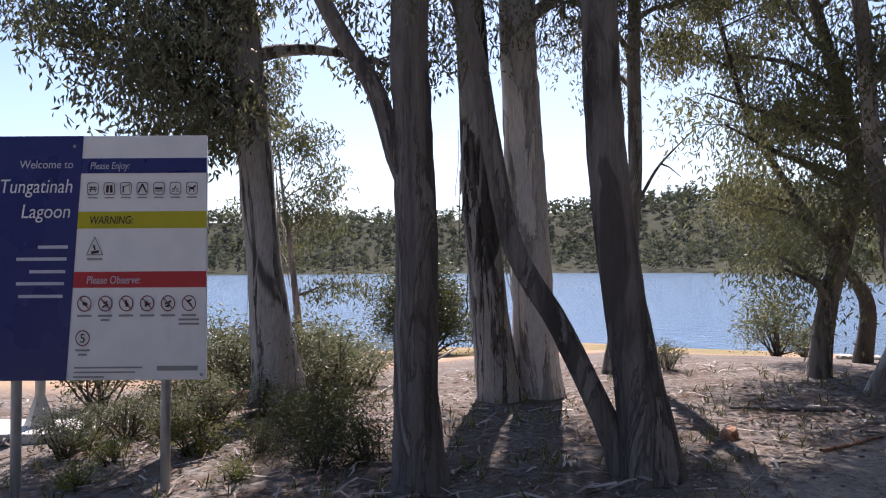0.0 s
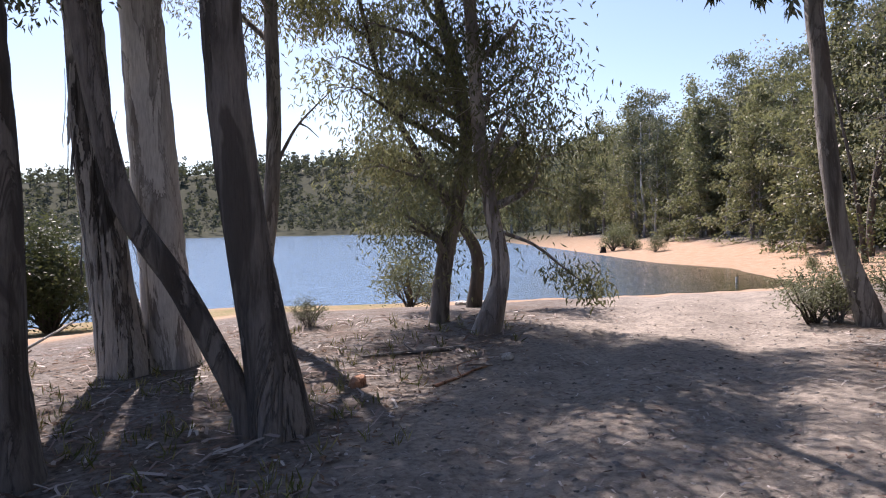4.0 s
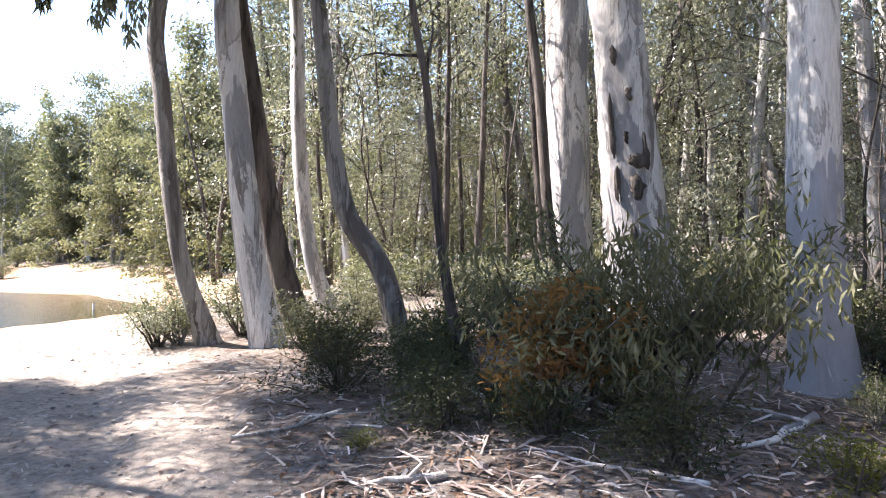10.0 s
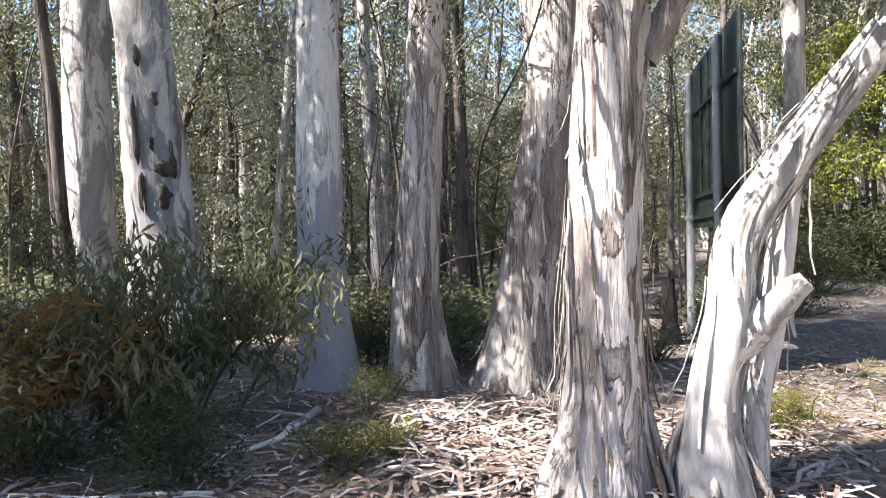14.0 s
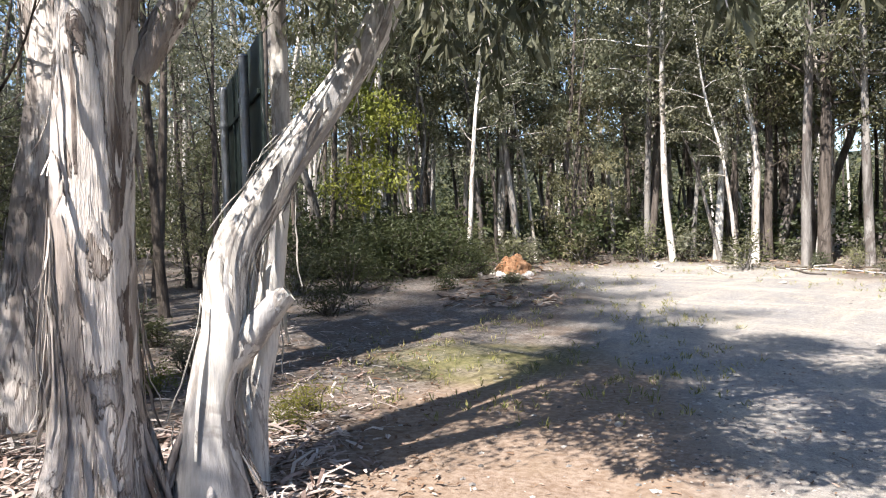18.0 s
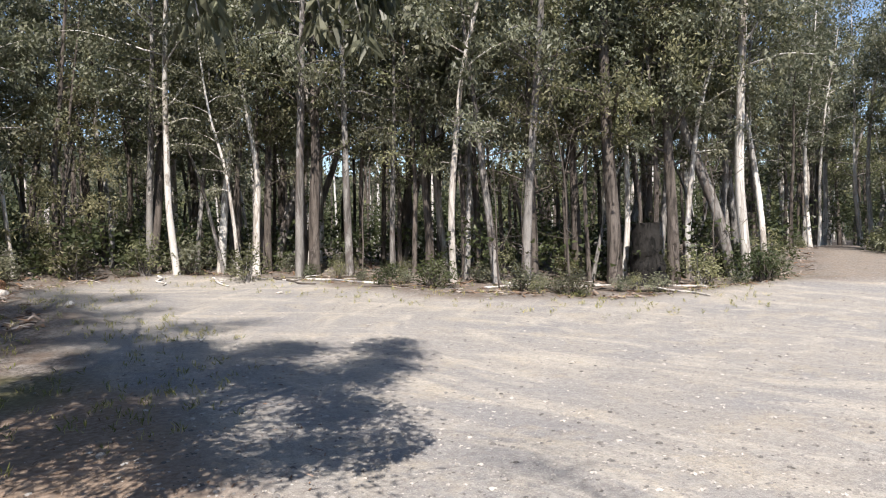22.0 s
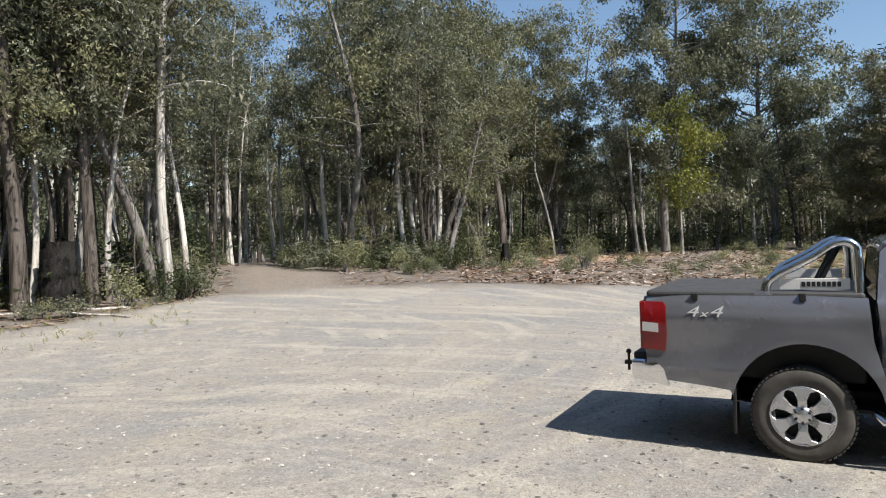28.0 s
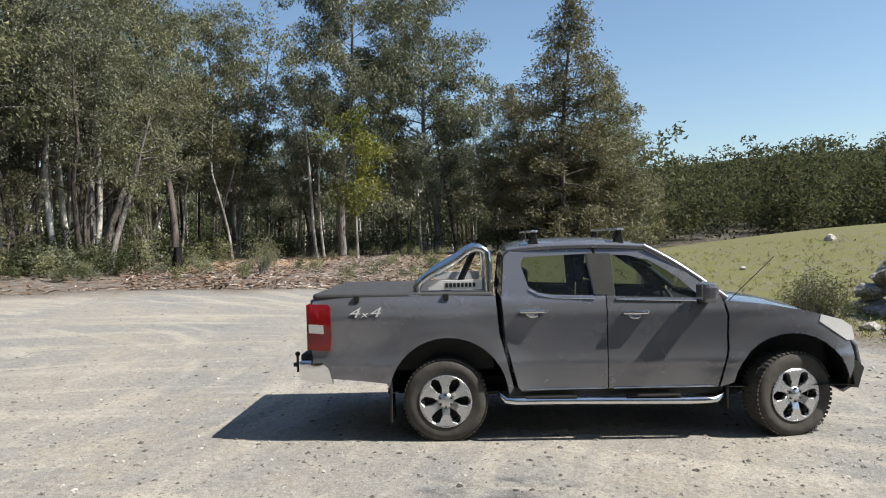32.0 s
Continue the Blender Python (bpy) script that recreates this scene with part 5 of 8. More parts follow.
def wood_depths():
    """The trees behind the first rows, joined."""
    r = np.random.default_rng(21)
    dark, pale, cs, sp, low = [], [], [], [], []
    for k, (x, y) in enumerate(deep):
        east_side = x > 6 and y > -14
        west_side = x < -6 and math.degrees(math.atan2(-x, y)) % 360 < 117
        z, h, r0 = gz(x, y), (r.uniform(7, 11) if east_side else r.uniform(6, 10) if west_side else r.uniform(9, 16)), r.uniform(0.06, 0.17)
        d = r.normal(0, 0.07, 2)
        rows = [(x, y, z - 0.3, r0), (x + d[0] * h * 0.4 + r.normal(0, 0.15), y + d[1] * h * 0.4 + r.normal(0, 0.15), z + h * 0.45, r0 * 0.75), (x + d[0] * h, y + d[1] * h, z + h, 0.02)]
        v, f, _ = tube(rows, 5, 3.0, 0.03, 0.3, k)
        (pale if r.random() < 0.33 else dark).append((v, f))
        for q in range(r.integers(4, 6) if x > 6 and y > -14 else r.integers(5, 8)):
            t = r.uniform(0.35, 1.0)
            cs.append((x + d[0] * h * t + r.normal(0, 1.1), y + d[1] * h * t + r.normal(0, 1.1), z + h * t))
            sp.append(r.uniform(0.7, 1.4))
        for q in range(2 if east_side else 0):
            cs.append((x + r.normal(0, 1.3), y + r.normal(0, 1.3), z + r.uniform(1.2, 4.2)))
            sp.append(r.uniform(0.6, 1.1))
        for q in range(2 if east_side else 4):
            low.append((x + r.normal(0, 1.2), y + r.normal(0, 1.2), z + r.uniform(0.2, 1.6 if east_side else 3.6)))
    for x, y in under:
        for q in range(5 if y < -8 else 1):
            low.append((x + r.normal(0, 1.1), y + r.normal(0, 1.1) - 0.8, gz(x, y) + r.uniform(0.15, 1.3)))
    for ch, mat, lab in ((dark, BARK_DARK, "dark trunks deep in the wood"), (pale, BARK_PALE, "pale trunks deep in the wood")):
        v, f = joined(ch)
        tagged(mesh_object("wood_depths", v, f, mat), lab, "forest", kind="stuff")
    cs, sp = np.array(cs), np.array(sp)
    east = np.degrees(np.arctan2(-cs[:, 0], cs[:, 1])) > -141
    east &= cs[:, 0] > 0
    # the eastern leaves take the copy with sunlight in its colour
    for some, mat, lab in ((east, LEAF_SUNLIT, "foliage deep in the eastern wood, sunlight put into its colour"), (~east, LEAF_GUM, "dull green foliage deep in the southern wood")):
        n, size, width = (75, 0.17, 0.1) if mat is LEAF_SUNLIT else (60, 0.3, 0.2)
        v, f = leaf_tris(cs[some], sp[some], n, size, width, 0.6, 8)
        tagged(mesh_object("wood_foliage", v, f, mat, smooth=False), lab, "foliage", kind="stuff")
    # near-black leaves stand for the shade between the trunks
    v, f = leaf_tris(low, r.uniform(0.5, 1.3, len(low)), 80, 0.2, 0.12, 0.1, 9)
    tagged(mesh_object("undergrowth", v, f, LEAF_DARK_SHADE, smooth=False), "dark green undergrowth deep in the wood, shade put into its colour", "undergrowth", kind="stuff")


wood_depths()


def far_woods():
    """The forest on the distant hills: many ragged crowns."""
    r = np.random.default_rng(77)
    for n, y0, y1, d0, d1, clumps, per, k in ((9000, -62, 60, 60, 760, 4, 10, 0.0042), (2600, 38, 100, 78, 230, 6, 26, 0.0042), (1300, -280, -62, 72, 190, 5, 9, 0.009), (520, -140, -63, 44, 80, 8, 18, 0.0065)):
        yaw_, dist = r.uniform(y0, y1, n), d0 + r.uniform(0, 1, n) ** 1.1 * (d1 - d0)
        x, y = -dist * np.sin(np.radians(yaw_)), dist * np.cos(np.radians(yaw_))
        ok = (signed(np.stack([x, y], 1), LAKE) > 5) & ((dist > 150) | (yaw_ > 38) | (yaw_ < -62) | ((dist > 110) & (yaw_ < -24)))
        x, y, dist = x[ok], y[ok], dist[ok]
        z, hh = ground(x, y), (6 + 11 * r.uniform(0, 1, len(x)) ** (2.4 if y0 == 38 else 1)) * (0.7 if y0 == 38 else 1.35 if d0 == 44 else 1.0)
        cs, sp = [], []
        for q in range(clumps):
            h = hh * (0.25 + 0.75 * (q + r.uniform(0, 1, len(x))) / clumps)
            cs.append(np.stack([x + r.normal(0, 1.0, len(x)), y + r.normal(0, 1.0, len(x)), z + h], 1))
            sp.append(r.uniform(1.1, 2.2, len(x)) * (1.15 - 0.5 * q / clumps))
        size = np.repeat(np.tile(np.clip(dist * k, 0.5, 2.4), clumps), per)[:, None]
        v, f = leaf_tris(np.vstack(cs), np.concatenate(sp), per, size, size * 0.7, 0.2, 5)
        tagged(mesh_object("far_woods", v, f, LEAF_HAZE if y1 == 60 else LEAF_SUNLIT if d0 == 44 else LEAF_HILL, smooth=False), "eucalyptus forest covering the distant hills", "forest", kind="stuff")


far_woods()
# ---- mesh helpers ----
def box(bm, x0, x1, y0, y1, z0, z1, bevel=0.0, seg=2):
    vs = [bm.verts.new(v) for v in ((x0, y0, z0), (x1, y0, z0), (x1, y1, z0), (x0, y1, z0), (x0, y0, z1), (x1, y0, z1), (x1, y1, z1), (x0, y1, z1))]
    fs = [bm.faces.new([vs[i] for i in q]) for q in ((0, 3, 2, 1), (4, 5, 6, 7), (0, 1, 5, 4), (1, 2, 6, 5), (2, 3, 7, 6), (3, 0, 4, 7))]
    if bevel:
        es = {e for f in fs for e in f.edges}
        bmesh.ops.bevel(bm, geom=list(es), offset=bevel, segments=seg, affect="EDGES", profile=0.5)
    return bm


def block(name, parent, mat, x0, x1, y0, y1, z0, z1, bevel=0.01, label=""):
    return part(name, box(bmesh.new(), x0, x1, y0, y1, z0, z1, bevel), mat, parent, label)


def pipe(name, parent, mat, pts, r, sides=10, seg=0.05, label=""):
    rows = [(*p, r) for p in pts]
    v, f, _ = tube(rows, sides, seg, 0.0)
    return mesh_object(name, v, f, mat, parent, label)


def arc(cx, cz, r, a0, a1, n, sx=1.0):
    return [(cx + r * sx * math.cos(radians(a0 + (a1 - a0) * k / n)), cz + r * math.sin(radians(a0 + (a1 - a0) * k / n))) for k in range(n + 1)]


def skin(name, parent, mat, outline, depth, side, holes=(), zcuts=(), xcuts=(), thick=0.025, label="", inset=0.0):
    """A body panel: an outline in length and height with holes, curved across by depth(x, z), with a thickness inwards. side: -1 right, 1 left."""
    bm = bmesh.new()
    edges = []
    for loop in (outline, *holes):
        vs = [bm.verts.new((x, 0, z)) for x, z in loop]
        edges += [bm.edges.new((vs[i], vs[(i + 1) % len(vs)])) for i in range(len(vs))]
    bmesh.ops.triangle_fill(bm, edges=edges, use_beauty=True)
    for z in zcuts:
        bmesh.ops.bisect_plane(bm, geom=bm.verts[:] + bm.edges[:] + bm.faces[:], plane_co=(0, 0, z), plane_no=(0, 0, 1))
    for x in xcuts:
        bmesh.ops.bisect_plane(bm, geom=bm.verts[:] + bm.edges[:] + bm.faces[:], plane_co=(x, 0, 0), plane_no=(1, 0, 0))
    rim = [e for e in bm.edges if len(e.link_faces) == 1]
    ex = bmesh.ops.extrude_edge_only(bm, edges=rim)
    new_v = {v for v in ex["geom"] if isinstance(v, bmesh.types.BMVert)}
    for v in bm.verts:
        v.co.y = side * (depth(v.co.x, v.co.z) - inset - (thick if v in new_v else 0))
    for f in bm.faces:
        f.smooth = True
    bmesh.ops.recalc_face_normals(bm, faces=bm.faces[:])
    # outward normals
    ref = max(bm.faces, key=lambda f: abs(f.normal.y) * f.calc_area())
    if ref.normal.y * side < 0:
        bmesh.ops.reverse_faces(bm, faces=bm.faces[:])
    ob = part(name, bm, mat, parent, label)
    ob.data.set_sharp_from_angle(angle=0.55)
    return ob


def lathe(rows, n=48):
    """Rows (radius, y) turned about the y axis: verts and quads."""
    a = np.linspace(0, 2 * math.pi, n, endpoint=False)
    v = np.array([[(r * math.cos(t), y, r * math.sin(t)) for t in a] for r, y in rows]).reshape(-1, 3)
    i, j = np.meshgrid(np.arange(len(rows) - 1), np.arange(n), indexing="ij")
    j2 = (j + 1) % n
    return v, np.stack([i * n + j, i * n + j2, (i + 1) * n + j2, (i + 1) * n + j], -1).reshape(-1, 4)


def words(name, text, size, mat, parent, place_, rot, thick=0.002, shear=0.0, align="LEFT", label="", stretch=1.0):
    cu = bpy.data.curves.new(name, "FONT")
    cu.body, cu.size, cu.shear, cu.align_x, cu.extrude = text, size, shear, align, thick
    ob = bpy.data.objects.new(name, cu)
    scene.collection.objects.link(ob)
    me = bpy.data.meshes.new_from_object(ob.evaluated_get(bpy.context.evaluated_depsgraph_get()))
    bpy.data.objects.remove(ob)
    me.materials.clear()
    me.materials.append(mat)
    out = new(name, me)
    out.parent = parent
    out.matrix_basis = Matrix.LocRotScale(place_, Euler([radians(v) for v in rot]), (stretch, 1, 1))
    if label:
        out["label"] = label
    return out


# ---- the pickup truck ----
def car_paint():
    m = Mat("car_paint", 0.3, 0.5, 0.5)
    dust = m.ramp(m.noise(3.0, 5.0), (0.4, 0.0), (0.75, 0.06))
    m.color(m.mix(dust, (0.19, 0.195, 0.22), (0.3, 0.285, 0.26)))
    m.roughness(m.ramp(m.noise(5.0, 4.0), (0.3, 0.2), (0.7, 0.3)))
    m.b.inputs["Coat Weight"].default_value = 0.8
    m.b.inputs["Coat Roughness"].default_value = 0.06
    return m.m


def glass_mat(name, tint, alpha):
    m = Mat(name, 0.02, spec=0.6)
    m.color(tint)
    tr = m.add("ShaderNodeBsdfTransparent")
    tr.inputs[0].default_value = (0.72, 0.77, 0.74, 1)
    ms = m.add("ShaderNodeMixShader")
    ms.inputs[0].default_value = alpha
    m.link(tr.outputs[0], ms.inputs[1])
    m.link(m.b.outputs[0], ms.inputs[2])
    m.link(ms.outputs[0], m.t.nodes["Material Output"].inputs["Surface"])
    return m.m


PAINT = car_paint()
CHROME = plain("chrome", (0.75, 0.76, 0.78), 0.12, 1.0, 0.04, 8.0, 0.5, 0.0)
ALLOY = plain("alloy", (0.62, 0.63, 0.65), 0.28, 0.9, 0.06, 20.0, 0.5, 0.0)
BLACK = plain("black_plastic", (0.018, 0.018, 0.019), 0.55, 0.0, 0.2, 30.0)
VINYL = plain("black_vinyl", (0.05, 0.05, 0.052), 0.6, 0.0, 0.15, 18.0, 0.4, 0.25)
RUBBER = plain("rubber", (0.028, 0.027, 0.026), 0.85, 0.0, 0.3, 40.0, 0.2, 0.3)
DUSTY = plain("dusty_rubber", (0.085, 0.08, 0.073), 0.9, 0.0, 0.25, 12.0, 0.15, 0.3)
REDLENS = plain("red_lens", (0.22, 0.008, 0.01), 0.12, 0.0, 0.1, 30.0, 0.6, 0.0)
CLEARLENS = plain("clear_lens", (0.72, 0.72, 0.72), 0.08, 0.2, 0.08, 60.0, 0.7, 0.0)
GLASS = glass_mat("window_glass", (0.012, 0.015, 0.015), 0.28)
SEAT = plain("seat_cloth", (0.07, 0.07, 0.075), 0.9, 0.0, 0.2, 25.0)
SILVER = plain("silver_letters", (0.78, 0.78, 0.78), 0.4, 0.1, 0.05)

WB = 3.1  # wheelbase


def half_width(x, z):
    w = 0.925 - 0.035 * max(0.0, 0.75 - z) ** 2 * 6
    if z > 1.0:
        w -= 0.05 * (z - 1.0) ** 2 / 0.12
    if z > 1.3:
        w = min(w, 0.877 - 0.42 * (z - 1.3))
    w -= 0.055 * max(0.0, (x - 3.15) / 0.5) ** 2 + 0.02 * max(0.0, (-0.8 - x) / 0.4) ** 2
    # a crease along the waist and one low on the doors
    w += 0.012 * math.exp(-(((z - 1.16) / 0.05) ** 2)) + 0.012 * math.exp(-(((z - 0.72) / 0.035) ** 2)) - 0.012 * math.exp(-(((z - 0.9) / 0.14) ** 2))
    # blistered wheel arches
    for cx in (0.03, WB):
        d = math.hypot(x - cx, z - 0.42)
        w += 0.036 * math.exp(-(((d - 0.55) / (0.16 if d > 0.55 else 0.3)) ** 2))
    return w


def build_truck():
    root = new("pickup_truck")
    ZC = tuple(0.47 + 0.04 * k for k in range(22))
    rear_arch = arc(0.03, 0.42, 0.545, 180, 0, 18)
    for s in (-1, 1):
        # bed side
        out = [(-1.2, 0.62), (-0.53, 0.56)] + [(x, z) for x, z in rear_arch if z > 0.44] + [(0.58, 0.44), (0.62, 0.5), (0.5, 1.0), (0.475, 1.325), (0.2, 1.335), (-0.6, 1.365), (-1.17, 1.38), (-1.21, 1.3), (-1.22, 0.9)]
        skin("bed_side", root, PAINT, out, half_width, s, (), ZC, tuple(-1.15 + 0.055 * k for k in range(30)))
        # rear door, front door with window openings
        rd = [(0.66, 0.5), (0.56, 0.93), (0.53, 1.3), (0.57, 1.68), (0.63, 1.735), (1.38, 1.745), (1.47, 1.3), (1.47, 0.47), (0.7, 0.46)]
        rw = [(0.78, 1.4), (0.72, 1.6), (0.75, 1.67), (1.32, 1.685), (1.37, 1.31), (1.0, 1.325), (0.87, 1.345)]
        fd = [(1.48, 0.47), (1.48, 1.3), (1.41, 1.745), (1.62, 1.735), (1.95, 1.68), (2.22, 1.5), (2.5, 1.27), (2.54, 1.1), (2.53, 0.8), (2.44, 0.47)]
        fw = [(1.56, 1.3), (1.56, 1.67), (1.7, 1.665), (1.9, 1.615), (2.13, 1.46), (2.33, 1.27), (1.9, 1.285)]
        xc = tuple(0.6 + 0.1 * k for k in range(20))
        for nm, o, w, px_ in (("rear_door", rd, rw, 0.74), ("front_door", fd, fw, 1.56)):
            door = skin(nm, root, PAINT, o, half_width, s, (w,), ZC + (1.4, 1.5, 1.6, 1.68), xc)
            skin("window_pane", door, GLASS, w, half_width, s, (), (1.4, 1.5, 1.6), (), 0.004, "tinted side window", 0.018).visible_shadow = False
            # bright strip under the glass
            lo = [p for p in w if p[1] < 1.42]
            lo = sorted(lo)
            pipe("chrome_strip", door, CHROME, [(x, s * (half_width(x, z - 0.02) + 0.004), z - 0.022) for x, z in lo], 0.011, 6, 0.1)
            # handle
            hx = 0.72 if nm == "rear_door" else 1.64
            hz = 1.165 if nm == "rear_door" else 1.135
            y = s * half_width(hx, hz)
            bm = bmesh.new()
            box(bm, hx - 0.03, hx + 0.2, min(y, y + s * 0.045), max(y, y + s * 0.045), hz + 0.005, hz + 0.04, 0.012)
            part("door_handle", bm, CHROME, door, "chrome door handle")
            bm = bmesh.new()
            bmesh.ops.create_uvsphere(bm, u_segments=14, v_segments=8, radius=0.045)
            for v in bm.verts:
                v.co = Vector((hx + 0.085 + v.co.x * 1.3, y + v.co.y * 0.12 * 1, hz - 0.005 + v.co.z * 0.8))
            part("handle_cup", bm, CHROME, door)
        # front fender
        fa = arc(WB, 0.41, 0.53, 180, 0, 16)
        ff = [(2.46, 0.47), (2.55, 0.8), (2.56, 1.1), (2.53, 1.24), (2.9, 1.2), (3.3, 1.12), (3.6, 1.0), (3.66, 0.75), (3.66, 0.62)] + [(x, z) for x, z in reversed(fa) if z > 0.42]
        skin("front_fender", root, PAINT, ff, half_width, s, (), ZC, tuple(2.5 + 0.055 * k for k in range(22)))
        # dark liners inside the arches
        for cx in (0.03, WB):
            v, f = lathe([(0.56, s * 0.9), (0.55, s * 0.45), (0.2, s * 0.44)], 28)
            v = v + np.array([cx, 0, 0.44])
            v[:, 2] = np.maximum(v[:, 2], 0.46)
            ln = mesh_object("wheel_arch_liner", v, f, BLACK, root)
        # side step
        y = s * 0.96
        pipe("side_step", root, CHROME, [(0.5, s * 0.86, 0.43), (0.56, y, 0.385), (1.0, y, 0.378), (2.4, y, 0.362), (2.52, s * 0.86, 0.4)], 0.034, 12, 0.15, "bright metal side step")
        for x0, x1 in ((0.72, 1.18), (1.62, 2.1)):
            block("step_pad", root, BLACK, x0, x1, min(y - 0.03, y + 0.03), max(y - 0.03, y + 0.03), 0.405, 0.42, 0.004)
        # bright strips under the doors, added for the glint of sun on the step
        pipe("sill_strip", root, CHROME, [(0.72, s * (half_width(0.72, 0.475) + 0.003), 0.478), (1.44, s * (half_width(1.44, 0.475) + 0.003), 0.474)], 0.008, 6, 0.3)
        pipe("sill_strip", root, CHROME, [(1.52, s * (half_width(1.52, 0.475) + 0.003), 0.474), (2.4, s * (half_width(2.4, 0.475) + 0.003), 0.478)], 0.008, 6, 0.3)
        # sill
        block("sill", root, BLACK, 0.56, 2.52, min(s * 0.72, s * 0.885), max(s * 0.72, s * 0.885), 0.4, 0.5, 0.02)
        # tail light
        tl = [(-1.235, 0.87), (-1.045, 0.86), (-1.03, 1.0), (-1.035, 1.25), (-1.06, 1.285), (-1.235, 1.29)]
        lamp = skin("tail_light", root, REDLENS, tl, lambda x, z: half_width(x, z) + 0.012, s, (), (0.95, 1.05, 1.15), (-1.15,), 0.03, "red tail light")
        skin("reverse_lens", lamp, CLEARLENS, [(-1.238, 1.03), (-1.1, 1.02), (-1.1, 1.1), (-1.238, 1.11)], lambda x, z: half_width(x, z) + 0.016, s, (), (), (), 0.01)
        block("lamp_back", lamp, REDLENS, -1.262, -1.21, min(s * 0.78, s * 0.9), max(s * 0.78, s * 0.9), 0.87, 1.29, 0.01)
        # headlight
        hl = [(3.34, 1.04), (3.6, 0.86), (3.68, 0.86), (3.66, 0.98), (3.56, 1.045), (3.36, 1.1)]
        skin("headlight", root, CLEARLENS, hl, lambda x, z: half_width(x, z) + 0.008, s, (), (0.95,), (3.5,), 0.05, "clear headlight lens")
        # mirror
        mir = block("wing_mirror", root, PAINT, 2.26, 2.4, min(s * 0.93, s * 1.16), max(s * 0.93, s * 1.16), 1.24, 1.42, 0.045, "wing mirror with a chrome cap")
        block("mirror_arm", mir, BLACK, 2.28, 2.38, min(s * 0.86, s * 0.96), max(s * 0.86, s * 0.96), 1.22, 1.28, 0.012)
        block("mirror_glass", mir, CHROME, 2.252, 2.262, min(s * 0.97, s * 1.12), max(s * 0.97, s * 1.12), 1.27, 1.4, 0.003)
        # mud flaps
        for x in (-0.5, WB - 0.57):
            block("mud_flap", root, RUBBER, x - 0.012, x + 0.012, min(s * 0.64, s * 0.92), max(s * 0.64, s * 0.92), 0.19 if x < 0 else 0.27, 0.62, 0.004)
        # rear pillar between cab and bed
        block("cab_rear_corner", root, PAINT, 0.535, 0.6, min(s * 0.6, s * 0.84), max(s * 0.6, s * 0.84), 0.6, 1.3, 0.02)
    # roof, bonnet and screens as lofted sheets

    def sheet(name, mat, rows, label="", parent=root, thick=0.02):
        """Rows of (x, z, half width, crown) from back to front."""
        n = 13
        v = []
        for x, z, w, c in rows:
            for k in range(n):
                u = -1 + 2 * k / (n - 1)
                v.append((x - 0.0 * abs(u), w * u, z - c * abs(u) ** 2.6))
        f = [(i * n + k, (i + 1) * n + k, (i + 1) * n + k + 1, i * n + k + 1) for i in range(len(rows) - 1) for k in range(n - 1)]
        ob = mesh_object(name, v, [q[::-1] for q in f], mat, parent, label)
        so = ob.modifiers.new("thick", "SOLIDIFY")
        so.thickness, so.offset = thick, -1
        return ob

    sheet("roof", PAINT, [(0.575, 1.7, 0.67, 0.03), (0.62, 1.775, 0.69, 0.05), (0.8, 1.81, 0.7, 0.06), (1.2, 1.825, 0.7, 0.06), (1.6, 1.81, 0.7, 0.055), (1.85, 1.765, 0.71, 0.05), (1.98, 1.71, 0.72, 0.05)])
    sheet("windscreen", GLASS, [(1.98, 1.7, 0.715, 0.04), (2.2, 1.56, 0.75, 0.05), (2.5, 1.33, 0.8, 0.06), (2.66, 1.22, 0.82, 0.06)], "raked windscreen", thick=0.006).visible_shadow = False
    sheet("rear_window", GLASS, [(0.545, 1.28, 0.72, 0.0), (0.56, 1.5, 0.68, 0.0), (0.575, 1.69, 0.66, 0.02)], thick=0.006).visible_shadow = False
    sheet("bonnet", PAINT, [(2.54, 1.235, 0.86, 0.05), (2.7, 1.235, 0.85, 0.06), (3.0, 1.205, 0.84, 0.08), (3.3, 1.14, 0.82, 0.1), (3.52, 1.05, 0.79, 0.11), (3.66, 0.96, 0.74, 0.1)], "dusty grey bonnet catching the sun")
    sheet("front_bumper", PAINT, [(3.66, 0.86, 0.76, 0.0), (3.75, 0.78, 0.74, 0.0), (3.78, 0.62, 0.74, 0.0), (3.74, 0.46, 0.76, 0.0), (3.6, 0.4, 0.8, 0.0)], thick=0.03)
    sheet("grille", BLACK, [(3.66, 0.97, 0.6, 0.0), (3.72, 0.9, 0.6, 0.0), (3.71, 0.84, 0.6, 0.0)], thick=0.02)
    for s in (-1, 1):
        skin("bumper_corner", root, BLACK, [(3.6, 0.44), (3.72, 0.42), (3.78, 0.6), (3.72, 0.66), (3.62, 0.64)], lambda x, z: half_width(x, z) - 0.01, s, (), (), (3.65, 3.7), 0.1)
        # windscreen pillars
        pipe("pillar", root, PAINT, [(1.86, s * 0.69, 1.74), (2.1, s * 0.735, 1.6), (2.35, s * 0.79, 1.42), (2.56, s * 0.85, 1.25)], 0.035, 8, 0.12)
        pipe("roof_gutter", root, PAINT, [(0.6, s * 0.67, 1.73), (0.9, s * 0.685, 1.755), (1.4, s * 0.69, 1.76), (1.86, s * 0.69, 1.735)], 0.03, 8, 0.15)
        skin("door_pillar", root, BLACK, [(1.375, 1.32), (1.33, 1.69), (1.555, 1.685), (1.555, 1.31)], half_width, s, (), (1.35, 1.4, 1.45, 1.5, 1.55, 1.6, 1.65), (1.4, 1.45, 1.5), 0.006, "", -0.009)
    # under-body
    block("chassis", root, BLACK, -0.4, 3.5, -0.62, 0.62, 0.36, 0.55, 0.03)
